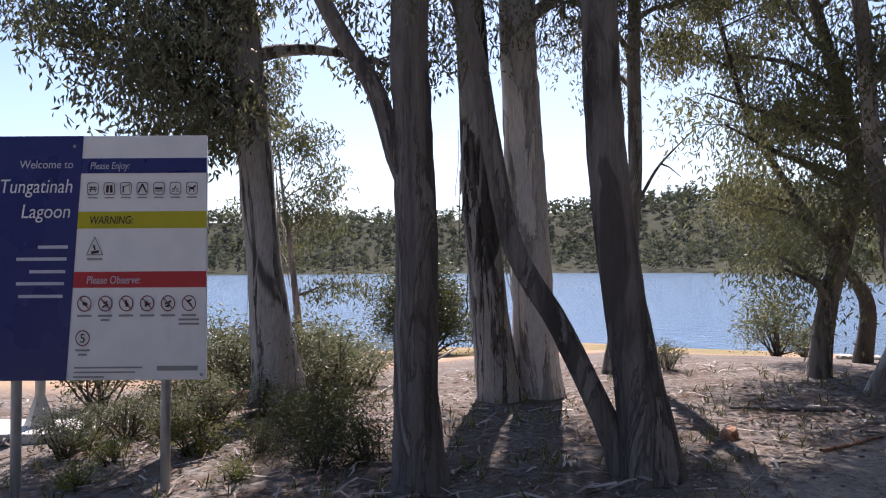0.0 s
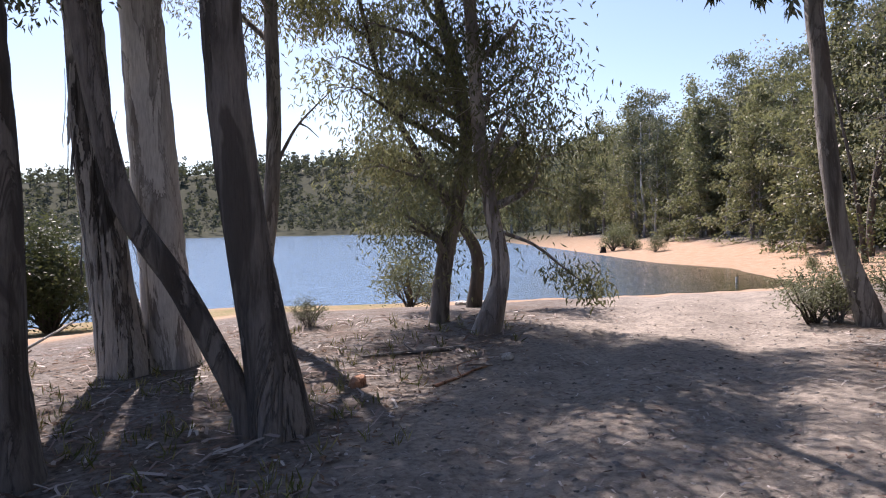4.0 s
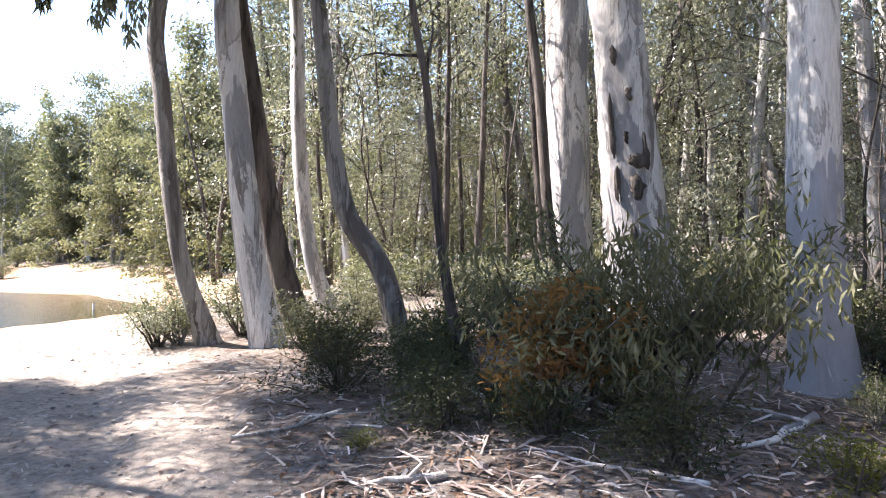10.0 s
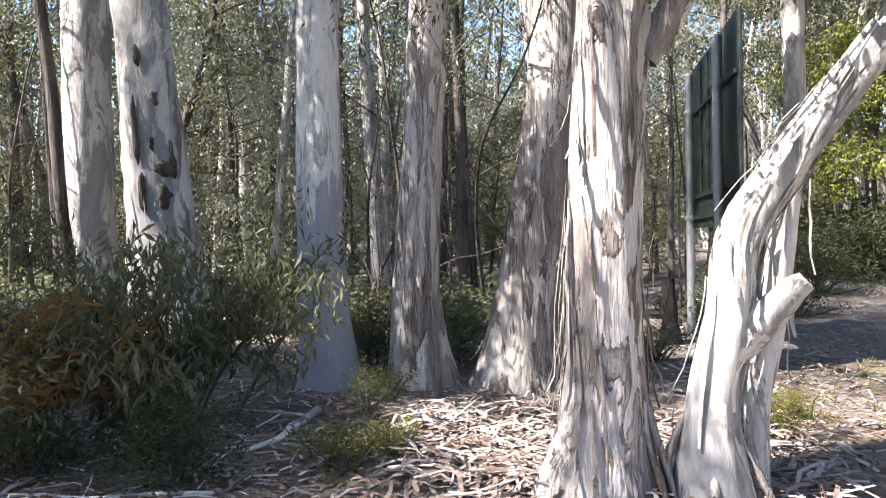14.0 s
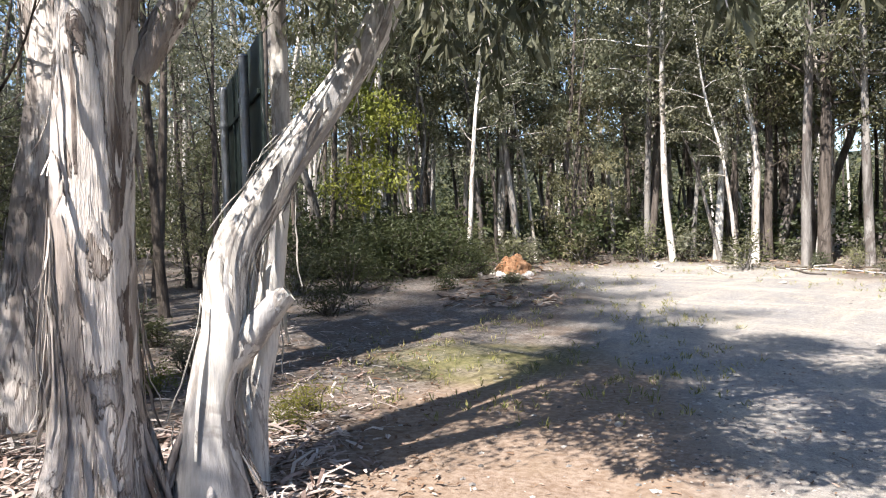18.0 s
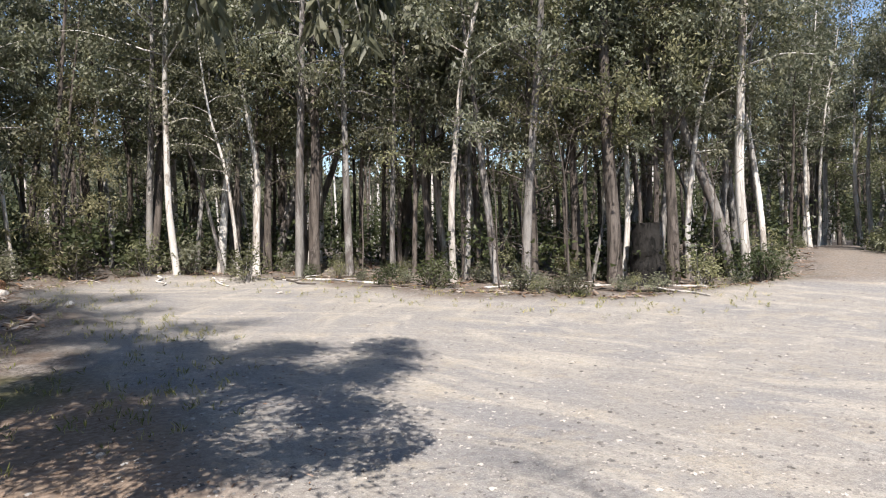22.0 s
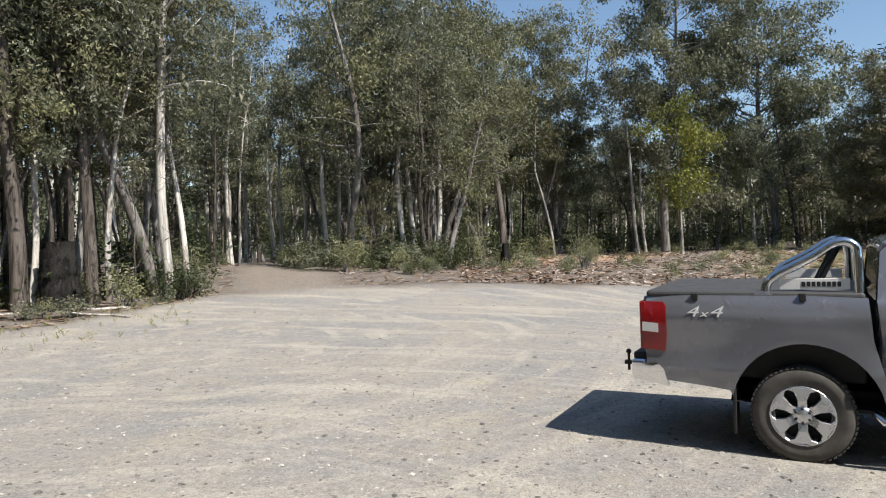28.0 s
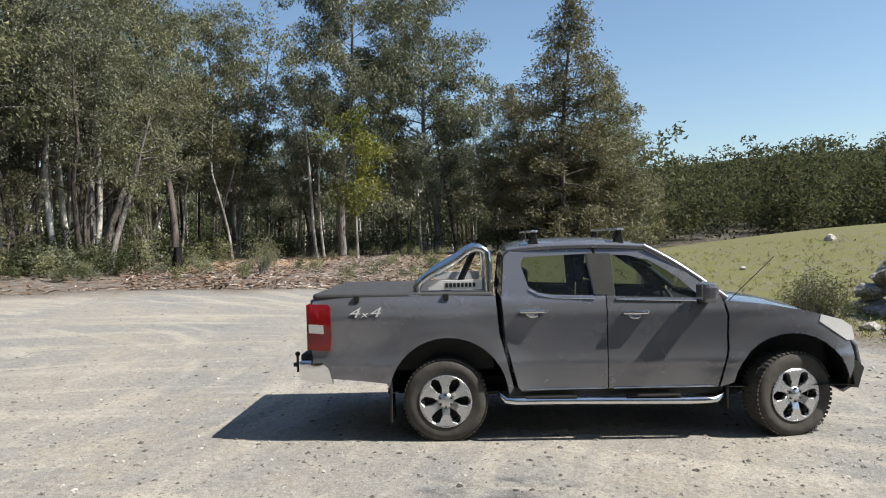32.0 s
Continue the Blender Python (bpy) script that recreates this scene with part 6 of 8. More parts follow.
    block("load_bed", root, BLACK, -1.18, 0.46, -0.74, 0.74, 0.63, 1.28, 0.02)
    block("engine_bay", root, BLACK, 2.55, 3.55, -0.68, 0.68, 0.5, 1.05, 0.05)
    block("cab_floor", root, BLACK, 0.58, 2.55, -0.8, 0.8, 0.48, 0.6, 0.02)
    block("bulkhead", root, BLACK, 0.56, 0.62, -0.8, 0.8, 0.6, 1.3, 0.01)
    block("tailgate", root, PAINT, -1.255, -1.19, -0.78, 0.78, 0.7, 1.33, 0.03)
    # soft cover over the bed
    bm = bmesh.new()
    box(bm, -1.21, 0.46, -0.86, 0.86, 1.33, 1.395, 0.03, 3)
    for v in bm.verts:
        v.co.z += 0.02 * (v.co.x < 0) - 0.03 * (abs(v.co.y) > 0.82)
    part("bed_cover", bm, VINYL, root, "black vinyl cover over the bed")
    for x in (-0.82, 0.0):
        for s in (-1, 1):
            block("cover_strap", root, BLACK, x, x + 0.05, min(s * 0.84, s * 0.9), max(s * 0.84, s * 0.9), 1.3, 1.36, 0.006)
    # rear bumper and tow bar
    bm = bmesh.new()
    box(bm, -1.36, -1.2, -0.86, 0.86, 0.58, 0.77, 0.04, 3)
    bp = part("rear_bumper", bm, CHROME, root, "chrome rear step bumper")
    block("bumper_step", bp, BLACK, -1.35, -1.18, -0.8, 0.8, 0.75, 0.82, 0.02)
    for s in (-1, 1):
        skin("bumper_end", bp, CHROME, [(-1.34, 0.6), (-1.03, 0.555), (-1.06, 0.7), (-1.12, 0.755), (-1.33, 0.74)], lambda x, z: half_width(x, z) + 0.005, s, (), (0.65, 0.7), (-1.25, -1.15), 0.08)
    tow = block("tow_bar", root, BLACK, -1.62, -1.1, -0.03, 0.03, 0.56, 0.6, 0.006)
    bm = bmesh.new()
    bmesh.ops.create_uvsphere(bm, u_segments=16, v_segments=10, radius=0.027)
    bmesh.ops.translate(bm, verts=bm.verts, vec=(-1.58, 0, 0.69))
    part("tow_ball", bm, BLACK, tow)
    pipe("tow_pin", tow, BLACK, [(-1.58, 0, 0.5), (-1.58, 0, 0.68)], 0.014, 8)
    # sports bar
    bar = new("sports_bar")
    bar.parent = root
    rail = 0.8
    for s in (-1, 1):
        pipe("hoop", bar, CHROME, [(-0.25, s * rail, 1.34), (-0.24, s * rail, 1.42), (-0.17, s * rail, 1.5), (0.1, s * 0.79, 1.65), (0.24, s * 0.78, 1.745), (0.33, s * 0.78, 1.765), (0.395, s * 0.78, 1.73), (0.415, s * 0.79, 1.65), (0.42, s * rail, 1.32)], 0.038, 14, 0.04, "polished steel hoop")
        block("foot_plate", bar, CHROME, -0.33, -0.2, min(s * 0.76, s * 0.86), max(s * 0.76, s * 0.86), 1.345, 1.36, 0.004)
        pl = block("name_plate", bar, SILVER, -0.14, 0.36, min(s * 0.785, s * 0.8), max(s * 0.785, s * 0.8), 1.385, 1.475, 0.003, "silver plate with dark lettering blocks")
        for k in range(8):
            block("letter_block", pl, BLACK, 0.02 + k * 0.036, 0.046 + k * 0.036, min(s * 0.8, s * 0.803), max(s * 0.8, s * 0.803), 1.41, 1.45, 0.0)
    pipe("cross_tube", bar, CHROME, [(0.33, -0.78, 1.765), (0.33, 0.78, 1.765)], 0.036, 12, 0.3)
    for y in (-0.45, 0.45):
        pipe("brace", bar, BLACK, [(0.3, y, 1.74), (0.12, y, 1.36)], 0.025, 8)
    # roof racks
    for x in (0.86, 1.66):
        rack = new("roof_rack")
        rack.parent = root
        bm = bmesh.new()
        box(bm, x - 0.035, x + 0.035, -0.68, 0.68, 1.895, 1.918, 0.01)
        part("cross_bar", bm, ALLOY, rack)
        for s in (-1, 1):
            bm = bmesh.new()
            box(bm, x - 0.055, x + 0.045, s * 0.6 - 0.03, s * 0.6 + 0.03, 1.77, 1.897, 0.012)
            for v in bm.verts:
                v.co.x += (x - v.co.x) * 0.45 * max(0.0, (v.co.z - 1.8) / 0.1)
            part("rack_foot", bm, BLACK, rack)
    pipe("aerial", root, BLACK, [(2.62, -0.74, 1.22), (2.95, -0.78, 1.55), (3.02, -0.78, 1.62)], 0.004, 5)
    pipe("aerial", root, BLACK, [(1.85, -0.3, 1.77), (2.0, -0.3, 1.9)], 0.005, 5)
    # emblem
    for txt, x in (("4", -0.87), ("x", -0.755), ("4", -0.68)):
        words("emblem", txt, 0.13 if txt == "4" else 0.08, SILVER, root, (x, -half_width(-0.7, 1.17) - 0.004, 1.165), (90, 0, 0), 0.003, 0.3, stretch=1.5, label="silver emblem letter")
    # wheels
    rows_t = [(0.235, -0.115), (0.3, -0.128), (0.355, -0.125), (0.378, -0.1), (0.383, -0.05), (0.383, 0.05), (0.378, 0.1), (0.355, 0.125), (0.235, 0.115)]
    first = None
    for x, s, steer in ((0.0, -1, 0), (WB, -1, 14), (0.0, 1, 0), (WB, 1, 14)):
        if first is None:
            w = new("wheel")
            w.parent = root
            v, f = lathe(rows_t, 56)
            mesh_object("tyre", v, f, DUSTY, w, "dusty black tyre")
            # tread blocks
            ch = []
            for k in range(56):
                a = k * 2 * math.pi / 56
                for y in (-0.085, 0.0, 0.085):
                    bm_c = np.array([(x_, y_, z_) for x_ in (0.374, 0.3865) for y_ in (y - 0.032, y + 0.032) for z_ in (-0.013, 0.013)])
                    c, s_ = math.cos(a + 0.05 * (y != 0)), math.sin(a + 0.05 * (y != 0))
                    ch.append((np.stack([bm_c[:, 0] * c - bm_c[:, 2] * s_, bm_c[:, 1], bm_c[:, 0] * s_ + bm_c[:, 2] * c], 1), np.array([(4, 5, 7, 6), (0, 2, 3, 1), (0, 1, 5, 4), (2, 6, 7, 3), (0, 4, 6, 2), (1, 3, 7, 5)])))
            vv, fq = joined(ch)
            mesh_object("tread", vv, fq, DUSTY, w, smooth=False)
            rim = mesh_object("rim", *lathe([(0.238, -0.118), (0.24, -0.128), (0.228, -0.126), (0.222, -0.1), (0.21, -0.02), (0.205, 0.1)], 48), ALLOY, w, "six-spoke alloy rim")
            mesh_object("brake", *lathe([(0.205, -0.02), (0.15, -0.018), (0.02, -0.018)], 32), BLACK, rim)
            for k in range(6):
                bm = bmesh.new()
                pts = [(-0.036, 0.06), (0.036, 0.06), (0.034, 0.125), (0.058, 0.188), (0.096, 0.2), (0.11, 0.212), (0.06, 0.226), (-0.06, 0.226), (-0.11, 0.212), (-0.096, 0.2), (-0.058, 0.188), (-0.034, 0.125)]
                fr = [bm.verts.new((px_, -0.128 + 0.02 * (pz_ < 0.1), pz_)) for px_, pz_ in pts]
                bk = [bm.verts.new((px_, -0.07, pz_)) for px_, pz_ in pts]
                bm.faces.new(fr)
                for i in range(len(pts)):
                    bm.faces.new((fr[i], fr[i - 1], bk[i - 1], bk[i]))
                bmesh.ops.recalc_face_normals(bm, faces=bm.faces[:])
                bmesh.ops.bevel(bm, geom=bm.edges[:], offset=0.004, segments=1, affect="EDGES")
                bmesh.ops.rotate(bm, verts=bm.verts, cent=(0, 0, 0), matrix=Matrix.Rotation(radians(60 * k), 3, "Y"))
                part("spoke", bm, ALLOY, rim)
            mesh_object("hub_cap", *lathe([(0.075, -0.07), (0.072, -0.112), (0.05, -0.118), (0.035, -0.13), (0.0, -0.13)], 24), ALLOY, rim)
            for k in range(6):
                a = radians(60 * k + 30)
                v, f = lathe([(0.011, -0.1), (0.011, -0.126), (0.0, -0.127)], 8)
                mesh_object("wheel_nut", v + np.array([0.057 * math.cos(a), 0, 0.057 * math.sin(a)]), f, BLACK, rim)
            first = w
        else:
            w = copy_thing(first, Matrix())
            w.parent = root
        w.matrix_basis = pose(x, s * 0.8, 0.383, 0, 0, steer + (180 if s > 0 else 0))
    # cabin
    for x in (1.05, 1.85):
        for y in (-0.38, 0.38):
            seat = new("seat")
            seat.parent = root
            seat.location = (x, y, 0)
            for nm, b in (("cushion", (-0.22, 0.3, -0.24, 0.24, 0.6, 0.84)), ("backrest", (-0.36, -0.18, -0.24, 0.24, 0.8, 1.36)), ("headrest", (-0.36, -0.24, -0.13, 0.13, 1.38, 1.56))):
                part(nm, box(bmesh.new(), *b, 0.05, 3), SEAT, seat)
    block("dashboard", root, BLACK, 2.3, 2.62, -0.78, 0.78, 0.85, 1.2, 0.06)
    wheel = mesh_object("steering_wheel", *lathe([(0.185, -0.016), (0.2, 0.0), (0.185, 0.016), (0.17, 0.0), (0.185, -0.016)], 28), BLACK, root)
    wheel.matrix_basis = pose(2.2, -0.38, 1.16, 0, 0, 0) @ pose(0, 0, 0, 0, 0, 90) @ pose(0, 0, 0, -25)
    pipe("grab_handle", root, SEAT, [(1.75, -0.64, 1.62), (1.85, -0.63, 1.6), (1.95, -0.64, 1.56)], 0.018, 8)
    root.matrix_basis = pose(-7.40, -1.30, -0.245, 0, 0, 97.0)
    return tagged(root, "dark grey crew-cab pickup with chrome sports bar, parked on gravel", "pickup truck")


build_truck()

# ---- the information sign ----
WHITE_P = plain("sign_white", (0.84, 0.84, 0.83), 0.35, 0.0, 0.05, 5.0)
BLUE_P = plain("sign_blue", (0.022, 0.035, 0.17), 0.3, 0.0, 0.08, 5.0)
YELLOW_P = plain("sign_yellow", (0.52, 0.47, 0.02), 0.35, 0.0, 0.06, 5.0)
RED_P = plain("sign_red", (0.5, 0.03, 0.045), 0.35, 0.0, 0.06, 5.0)
INK = plain("sign_ink", (0.05, 0.035, 0.035), 0.5, 0.0, 0.1, 20.0, 0.3, 0.0)
PALE_INK = plain("sign_pale_ink", (0.55, 0.58, 0.65), 0.5, 0.0, 0.05, 20.0, 0.3, 0.0)
GREY_INK = plain("sign_grey_ink", (0.3, 0.3, 0.3), 0.5, 0.0, 0.05, 20.0, 0.3, 0.0)
MAROON = plain("sign_maroon", (0.2, 0.03, 0.035), 0.4, 0.0, 0.05, 20.0, 0.3, 0.0)
GALV = plain("galvanised_steel", (0.42, 0.43, 0.44), 0.45, 0.7, 0.12, 9.0, 0.5, 0.1)


def flat_poly(name, parent, mat, pts, y, label="", thick=0.003):
    """A thin raised shape on the board: points in x and z."""
    bm = bmesh.new()
    a = [bm.verts.new((x, y, z)) for x, z in pts]
    b = [bm.verts.new((x, y + thick, z)) for x, z in pts]
    bm.faces.new(a)
    bm.faces.new(b[::-1])
    for i in range(len(pts)):
        bm.faces.new((a[i - 1], a[i], b[i], b[i - 1]))
    bmesh.ops.recalc_face_normals(bm, faces=bm.faces[:])
    return part(name, bm, mat, parent, label)


def frame_ring(name, parent, mat, cx, cz, r, w, n, y, square=False):
    """A thin outline, round or square with rounded corners."""
    pts = []
    for k in range(n):
        a = 2 * math.pi * (k + 0.5) / n
        f = 1.0
        if square:
            c, s = abs(math.cos(a)), abs(math.sin(a))
            f = 1 / (c**5 + s**5) ** 0.2
        pts.append((f * math.cos(a), f * math.sin(a)))
    bm = bmesh.new()
    o = [bm.verts.new((cx + r * x, y, cz + r * z)) for x, z in pts]
    i_ = [bm.verts.new((cx + (r - w) * x, y, cz + (r - w) * z)) for x, z in pts]
    for k in range(n):
        bm.faces.new((o[k - 1], o[k], i_[k], i_[k - 1]))
    return part(name, bm, mat, parent)


def stroke(bm, x0, z0, x1, z1, w, y):
    dx, dz = x1 - x0, z1 - z0
    l = math.hypot(dx, dz)
    nx, nz = -dz / l * w / 2, dx / l * w / 2
    bm.faces.new([bm.verts.new((x, y, z)) for x, z in ((x0 + nx, z0 + nz), (x0 - nx, z0 - nz), (x1 - nx, z1 - nz), (x1 + nx, z1 + nz))])


def build_sign():
    root = new("information_sign")
    gx, gy = -2.79, 5.33
    root.location = (gx + 0.096, gy, 0)
    root.scale = (0.9, 1, 1)
    X = lambda x: x - gx
    L, R, B, T = X(-3.76), X(-1.832), 0.79, 2.63
    for x in (-2.2, -3.46):
        p = pipe("post", root, GALV, [(X(x), 0.06, gz(x, gy) - 0.3), (X(x), 0.06, 1.5), (X(x), 0.06, 2.55)], 0.04, 14, 0.8, "round galvanised steel post")
    back = block("board", root, WHITE_P, L, R, -0.012, 0.012, B, T, 0.006, "white board with bevelled edges")
    yb = -0.0165
    bt, bb = X(-2.868), X(-2.998)
    flat_poly("blue_panel", back, BLUE_P, [(L, B), (bb, B), (bt, T), (L, T)], yb, "dark blue panel with a slanting edge")

    def edge_x(z):
        return bb + (bt - bb) * (z - B) / (T - B)

    for nm, mat, z0, z1 in (("blue_band", BLUE_P, 2.345, 2.458), ("yellow_band", YELLOW_P, 1.928, 2.055), ("red_band", RED_P, 1.482, 1.602)):
        flat_poly(nm, back, mat, [(edge_x(z0) + 0.002, z0), (R, z0), (R, z1), (edge_x(z1) + 0.002, z1)], yb)
    yt = yb - 0.0025
    words("lettering", "Welcome to", 0.088, PALE_INK, back, (X(-2.95), yt, 2.385), (90, 0, 0), 0.001, 0.1, "RIGHT", "white lettering")
    words("lettering", "Tungatinah", 0.15, WHITE_P, back, (X(-2.955), yt, 2.2), (90, 0, 0), 0.001, 0.18, "RIGHT", "large white italic lettering", 0.93)
    words("lettering", "Lagoon", 0.15, WHITE_P, back, (X(-2.972), yt, 2.01), (90, 0, 0), 0.001, 0.18, "RIGHT", "large white italic lettering", 0.95)
    words("lettering", "Please Enjoy:", 0.075, PALE_INK, back, (X(-2.81), yt, 2.377), (90, 0, 0), 0.001, 0.2, stretch=0.85)
    words("lettering", "WARNING:", 0.085, INK, back, (X(-2.815), yt, 1.962), (90, 0, 0), 0.001, 0.2, stretch=0.85)
    words("lettering", "Please Observe:", 0.082, PALE_INK, back, (X(-2.835), yt, 1.513), (90, 0, 0), 0.001, 0.2, stretch=0.85)
    for z, x0, x1 in ((1.79, -3.24, -2.99), (1.7, -3.42, -3.0), (1.605, -3.31, -3.01), (1.515, -3.42, -3.02), (1.42, -3.4, -3.03)):
        flat_poly("text_bar", back, PALE_INK, [(X(x0), z - 0.012), (X(x1), z - 0.012), (X(x1), z + 0.012), (X(x0), z + 0.012)], yt, thick=0.001)
    # pictograms in squares
    for k in range(7):
        cx, cz = X(-2.785 + 0.1385 * k), 2.228
        pic = frame_ring("pictogram", back, INK, cx, cz, 0.048, 0.005, 24, yt, True)
        bm = bmesh.new()
        y = yt
        if k == 0:
            for s in ((-0.03, 0.012, 0.03, 0.012, 0.008), (-0.034, -0.006, 0.034, -0.006, 0.006), (-0.012, 0.012, -0.022, -0.026, 0.007), (0.012, 0.012, 0.022, -0.026, 0.007)):
                stroke(bm, cx + s[0], cz + s[1], cx + s[2], cz + s[3], s[4], y)
        elif k == 1:
            for s in ((-0.014, 0.026, -0.018, -0.03, 0.022), (0.014, 0.026, 0.018, -0.03, 0.022)):
                stroke(bm, cx + s[0], cz + s[1], cx + s[2], cz + s[3], s[4], y)
        elif k == 2:
            for s in ((-0.022, 0.02, -0.022, -0.03, 0.012), (-0.02, 0.012, 0.03, 0.03, 0.005), (0.03, 0.03, 0.03, -0.02, 0.003)):
                stroke(bm, cx + s[0], cz + s[1], cx + s[2], cz + s[3], s[4], y)
        elif k == 3:
            for s in ((0, 0.034, -0.034, -0.03, 0.012), (0, 0.034, 0.034, -0.03, 0.012)):
                stroke(bm, cx + s[0], cz + s[1], cx + s[2], cz + s[3], s[4], y)
        elif k == 4:
            for s in ((-0.034, 0.0, 0.03, 0.0, 0.016), (-0.034, -0.02, 0.034, -0.02, 0.006)):
                stroke(bm, cx + s[0], cz + s[1], cx + s[2], cz + s[3], s[4], y)
        elif k == 5:
            for q in range(8):
                for ox in (-0.018, 0.018):
                    a0, a1 = q * math.pi / 4, (q + 1) * math.pi / 4
                    stroke(bm, cx + ox + 0.012 * math.cos(a0), cz - 0.014 + 0.012 * math.sin(a0), cx + ox + 0.012 * math.cos(a1), cz - 0.014 + 0.012 * math.sin(a1), 0.004, y)
            stroke(bm, cx - 0.016, cz - 0.012, cx + 0.006, cz + 0.02, 0.008, y)
        else:
            for s in ((-0.022, 0.0, 0.02, 0.0, 0.02), (-0.02, 0.0, -0.02, -0.03, 0.007), (0.016, 0.0, 0.016, -0.03, 0.007), (0.016, 0.008, 0.03, 0.022, 0.012), (-0.022, 0.004, -0.034, 0.018, 0.006)):
                stroke(bm, cx + s[0], cz + s[1], cx + s[2], cz + s[3], s[4], y)
        part("glyph", bm, INK, pic)
        flat_poly("caption_bar", back, GREY_INK, [(cx - 0.04, cz - 0.073), (cx + 0.04, cz - 0.073), (cx + 0.04, cz - 0.063), (cx - 0.04, cz - 0.063)], yt, thick=0.001)
    # warning triangle
    cx, cz = X(-2.765), 1.775
    tri = bmesh.new()
    for a, b in (((0, 0.09), (-0.068, -0.045)), ((-0.068, -0.045), (0.068, -0.045)), ((0.068, -0.045), (0, 0.09))):
        stroke(tri, cx + a[0], cz + a[1], cx + b[0], cz + b[1], 0.008, yt)
    warn = part("pictogram", tri, GREY_INK, back)
    bm = bmesh.new()
    stroke(bm, cx - 0.03, cz - 0.03, cx + 0.035, cz - 0.02, 0.02, yt)
    stroke(bm, cx - 0.008, cz + 0.03, cx + 0.002, cz - 0.01, 0.014, yt)
    part("glyph", bm, INK, warn)
    flat_poly("caption_bar", back, GREY_INK, [(cx - 0.065, cz - 0.085), (cx + 0.065, cz - 0.085), (cx + 0.065, cz - 0.07), (cx - 0.065, cz - 0.07)], yt, thick=0.001)
    # struck-out rings
    for k in range(7):
        cx, cz = (X(-2.848 + 0.1745 * k), 1.363) if k < 6 else (X(-2.86), 1.105)
        ring = frame_ring("pictogram", back, MAROON, cx, cz, 0.06, 0.008, 28, yt)
        if k == 6:
            words("digit", "5", 0.095, INK, ring, (cx, yt, cz - 0.033), (90, 0, 0), 0.001, 0, "CENTER")
        else:
            bm = bmesh.new()
            r = random.Random(k)
            for q in range(3):
                stroke(bm, cx + r.uniform(-0.028, 0.0), cz + r.uniform(-0.03, 0.03), cx + r.uniform(0.0, 0.028), cz + r.uniform(-0.03, 0.03), 0.012, yt)
            part("glyph", bm, INK, ring)
            bm = bmesh.new()
            stroke(bm, cx - 0.04, cz + 0.04, cx + 0.04, cz - 0.04, 0.008, yt - 0.001)
            part("slash", bm, MAROON, ring)
        for q in range(1 + (k in (1, 6)) + 2 * (k == 5)):
            w = 0.06 if q == 0 else 0.035 + 0.05 * (k == 5)
            flat_poly("caption_bar", back, GREY_INK, [(cx - w, cz - 0.098 - 0.032 * q), (cx + w, cz - 0.098 - 0.032 * q), (cx + w, cz - 0.083 - 0.032 * q), (cx - w, cz - 0.083 - 0.032 * q)], yt, thick=0.001)
    for z, x0, x1 in ((0.885, -2.93, -2.36), (0.85, -2.93, -2.42), (0.815, -2.935, -2.68)):
        flat_poly("text_bar", back, GREY_INK, [(X(x0), z - 0.006), (X(x1), z - 0.006), (X(x1), z + 0.006), (X(x0), z + 0.006)], yt, thick=0.001)
    flat_poly("sticker", back, WHITE_P, [(X(-2.14), 0.96), (X(-1.99), 0.96), (X(-1.99), 1.13), (X(-2.14), 1.13)], yt, "white sticker", 0.002)
    flat_poly("logo_bar", back, GREY_INK, [(X(-2.24), 0.86), (X(-1.9), 0.86), (X(-1.9), 0.895), (X(-2.24), 0.895)], yt, thick=0.001)
    for x, z in ((-1.87, 0.83), (-2.94, 2.55)):
        b = lathe([(0.014, 0.0), (0.012, -0.006), (0.0, -0.007)], 10)
        mesh_object("bolt", b[0] + np.array([X(x), yt, z]), b[1], GALV, back)
    return tagged(root, "blue and white lagoon information sign on two steel posts", "sign", )


build_sign()


# ---- a second sign seen from behind ----
def build_back_sign():
    root = new("road_sign")
    a, b = np.array([8.15, -7.70]), np.array([6.1, -6.25])
    root.location = (a[0], a[1], gz(*a))
    ang = math.atan2(b[1] - a[1], b[0] - a[0])
    root.rotation_euler = (0, 0, ang)
    L = float(np.hypot(*(b - a)))
    GREEN = plain("dark_green_metal", (0.03, 0.045, 0.04), 0.5, 0.2, 0.15, 6.0)
    for x in (0.1, L - 0.5):
        post = pipe("post", root, GALV, [(x, 0, -0.3), (x, 0, 2.0), (x, 0, 3.85)], 0.06, 14, 1.0, "round galvanised post")
        mesh_object("cap", *[q for q in (lathe([(0.066, 0.0), (0.06, 0.03), (0.0, 0.04)], 14)[0] @ np.array([[1, 0, 0], [0, 0, 1], [0, 1, 0]]) + np.array([x, 0, 3.85]), lathe([(0.066, 0.0), (0.06, 0.03), (0.0, 0.04)], 14)[1])], GALV, post)
        for z in (1.75, 2.05, 3.3):
            v, f = lathe([(0.075, -0.03), (0.078, 0.0), (0.075, 0.03)], 14)
            mesh_object("clamp", v[:, [0, 2, 1]] + np.array([x, 0, z]), f, GALV, post)
    panel = block("panel", root, GREEN, -0.25, L + 0.15, 0.1, 0.14, 1.6, 4.0, 0.01, "dark back of a tall sign panel")
    for z in (1.75, 2.05, 3.3):
        block("rail", panel, GREEN, -0.2, L + 0.1, 0.06, 0.097, z - 0.03, z + 0.03, 0.006)
    for x in (0.5, 1.0, 1.5):
        block("rib", panel, GREEN, x, x + 0.04, 0.072, 0.098, 2.1, 3.95, 0.004)
    return tagged(root, "back of a tall dark sign on galvanised posts", "sign")


build_back_sign()

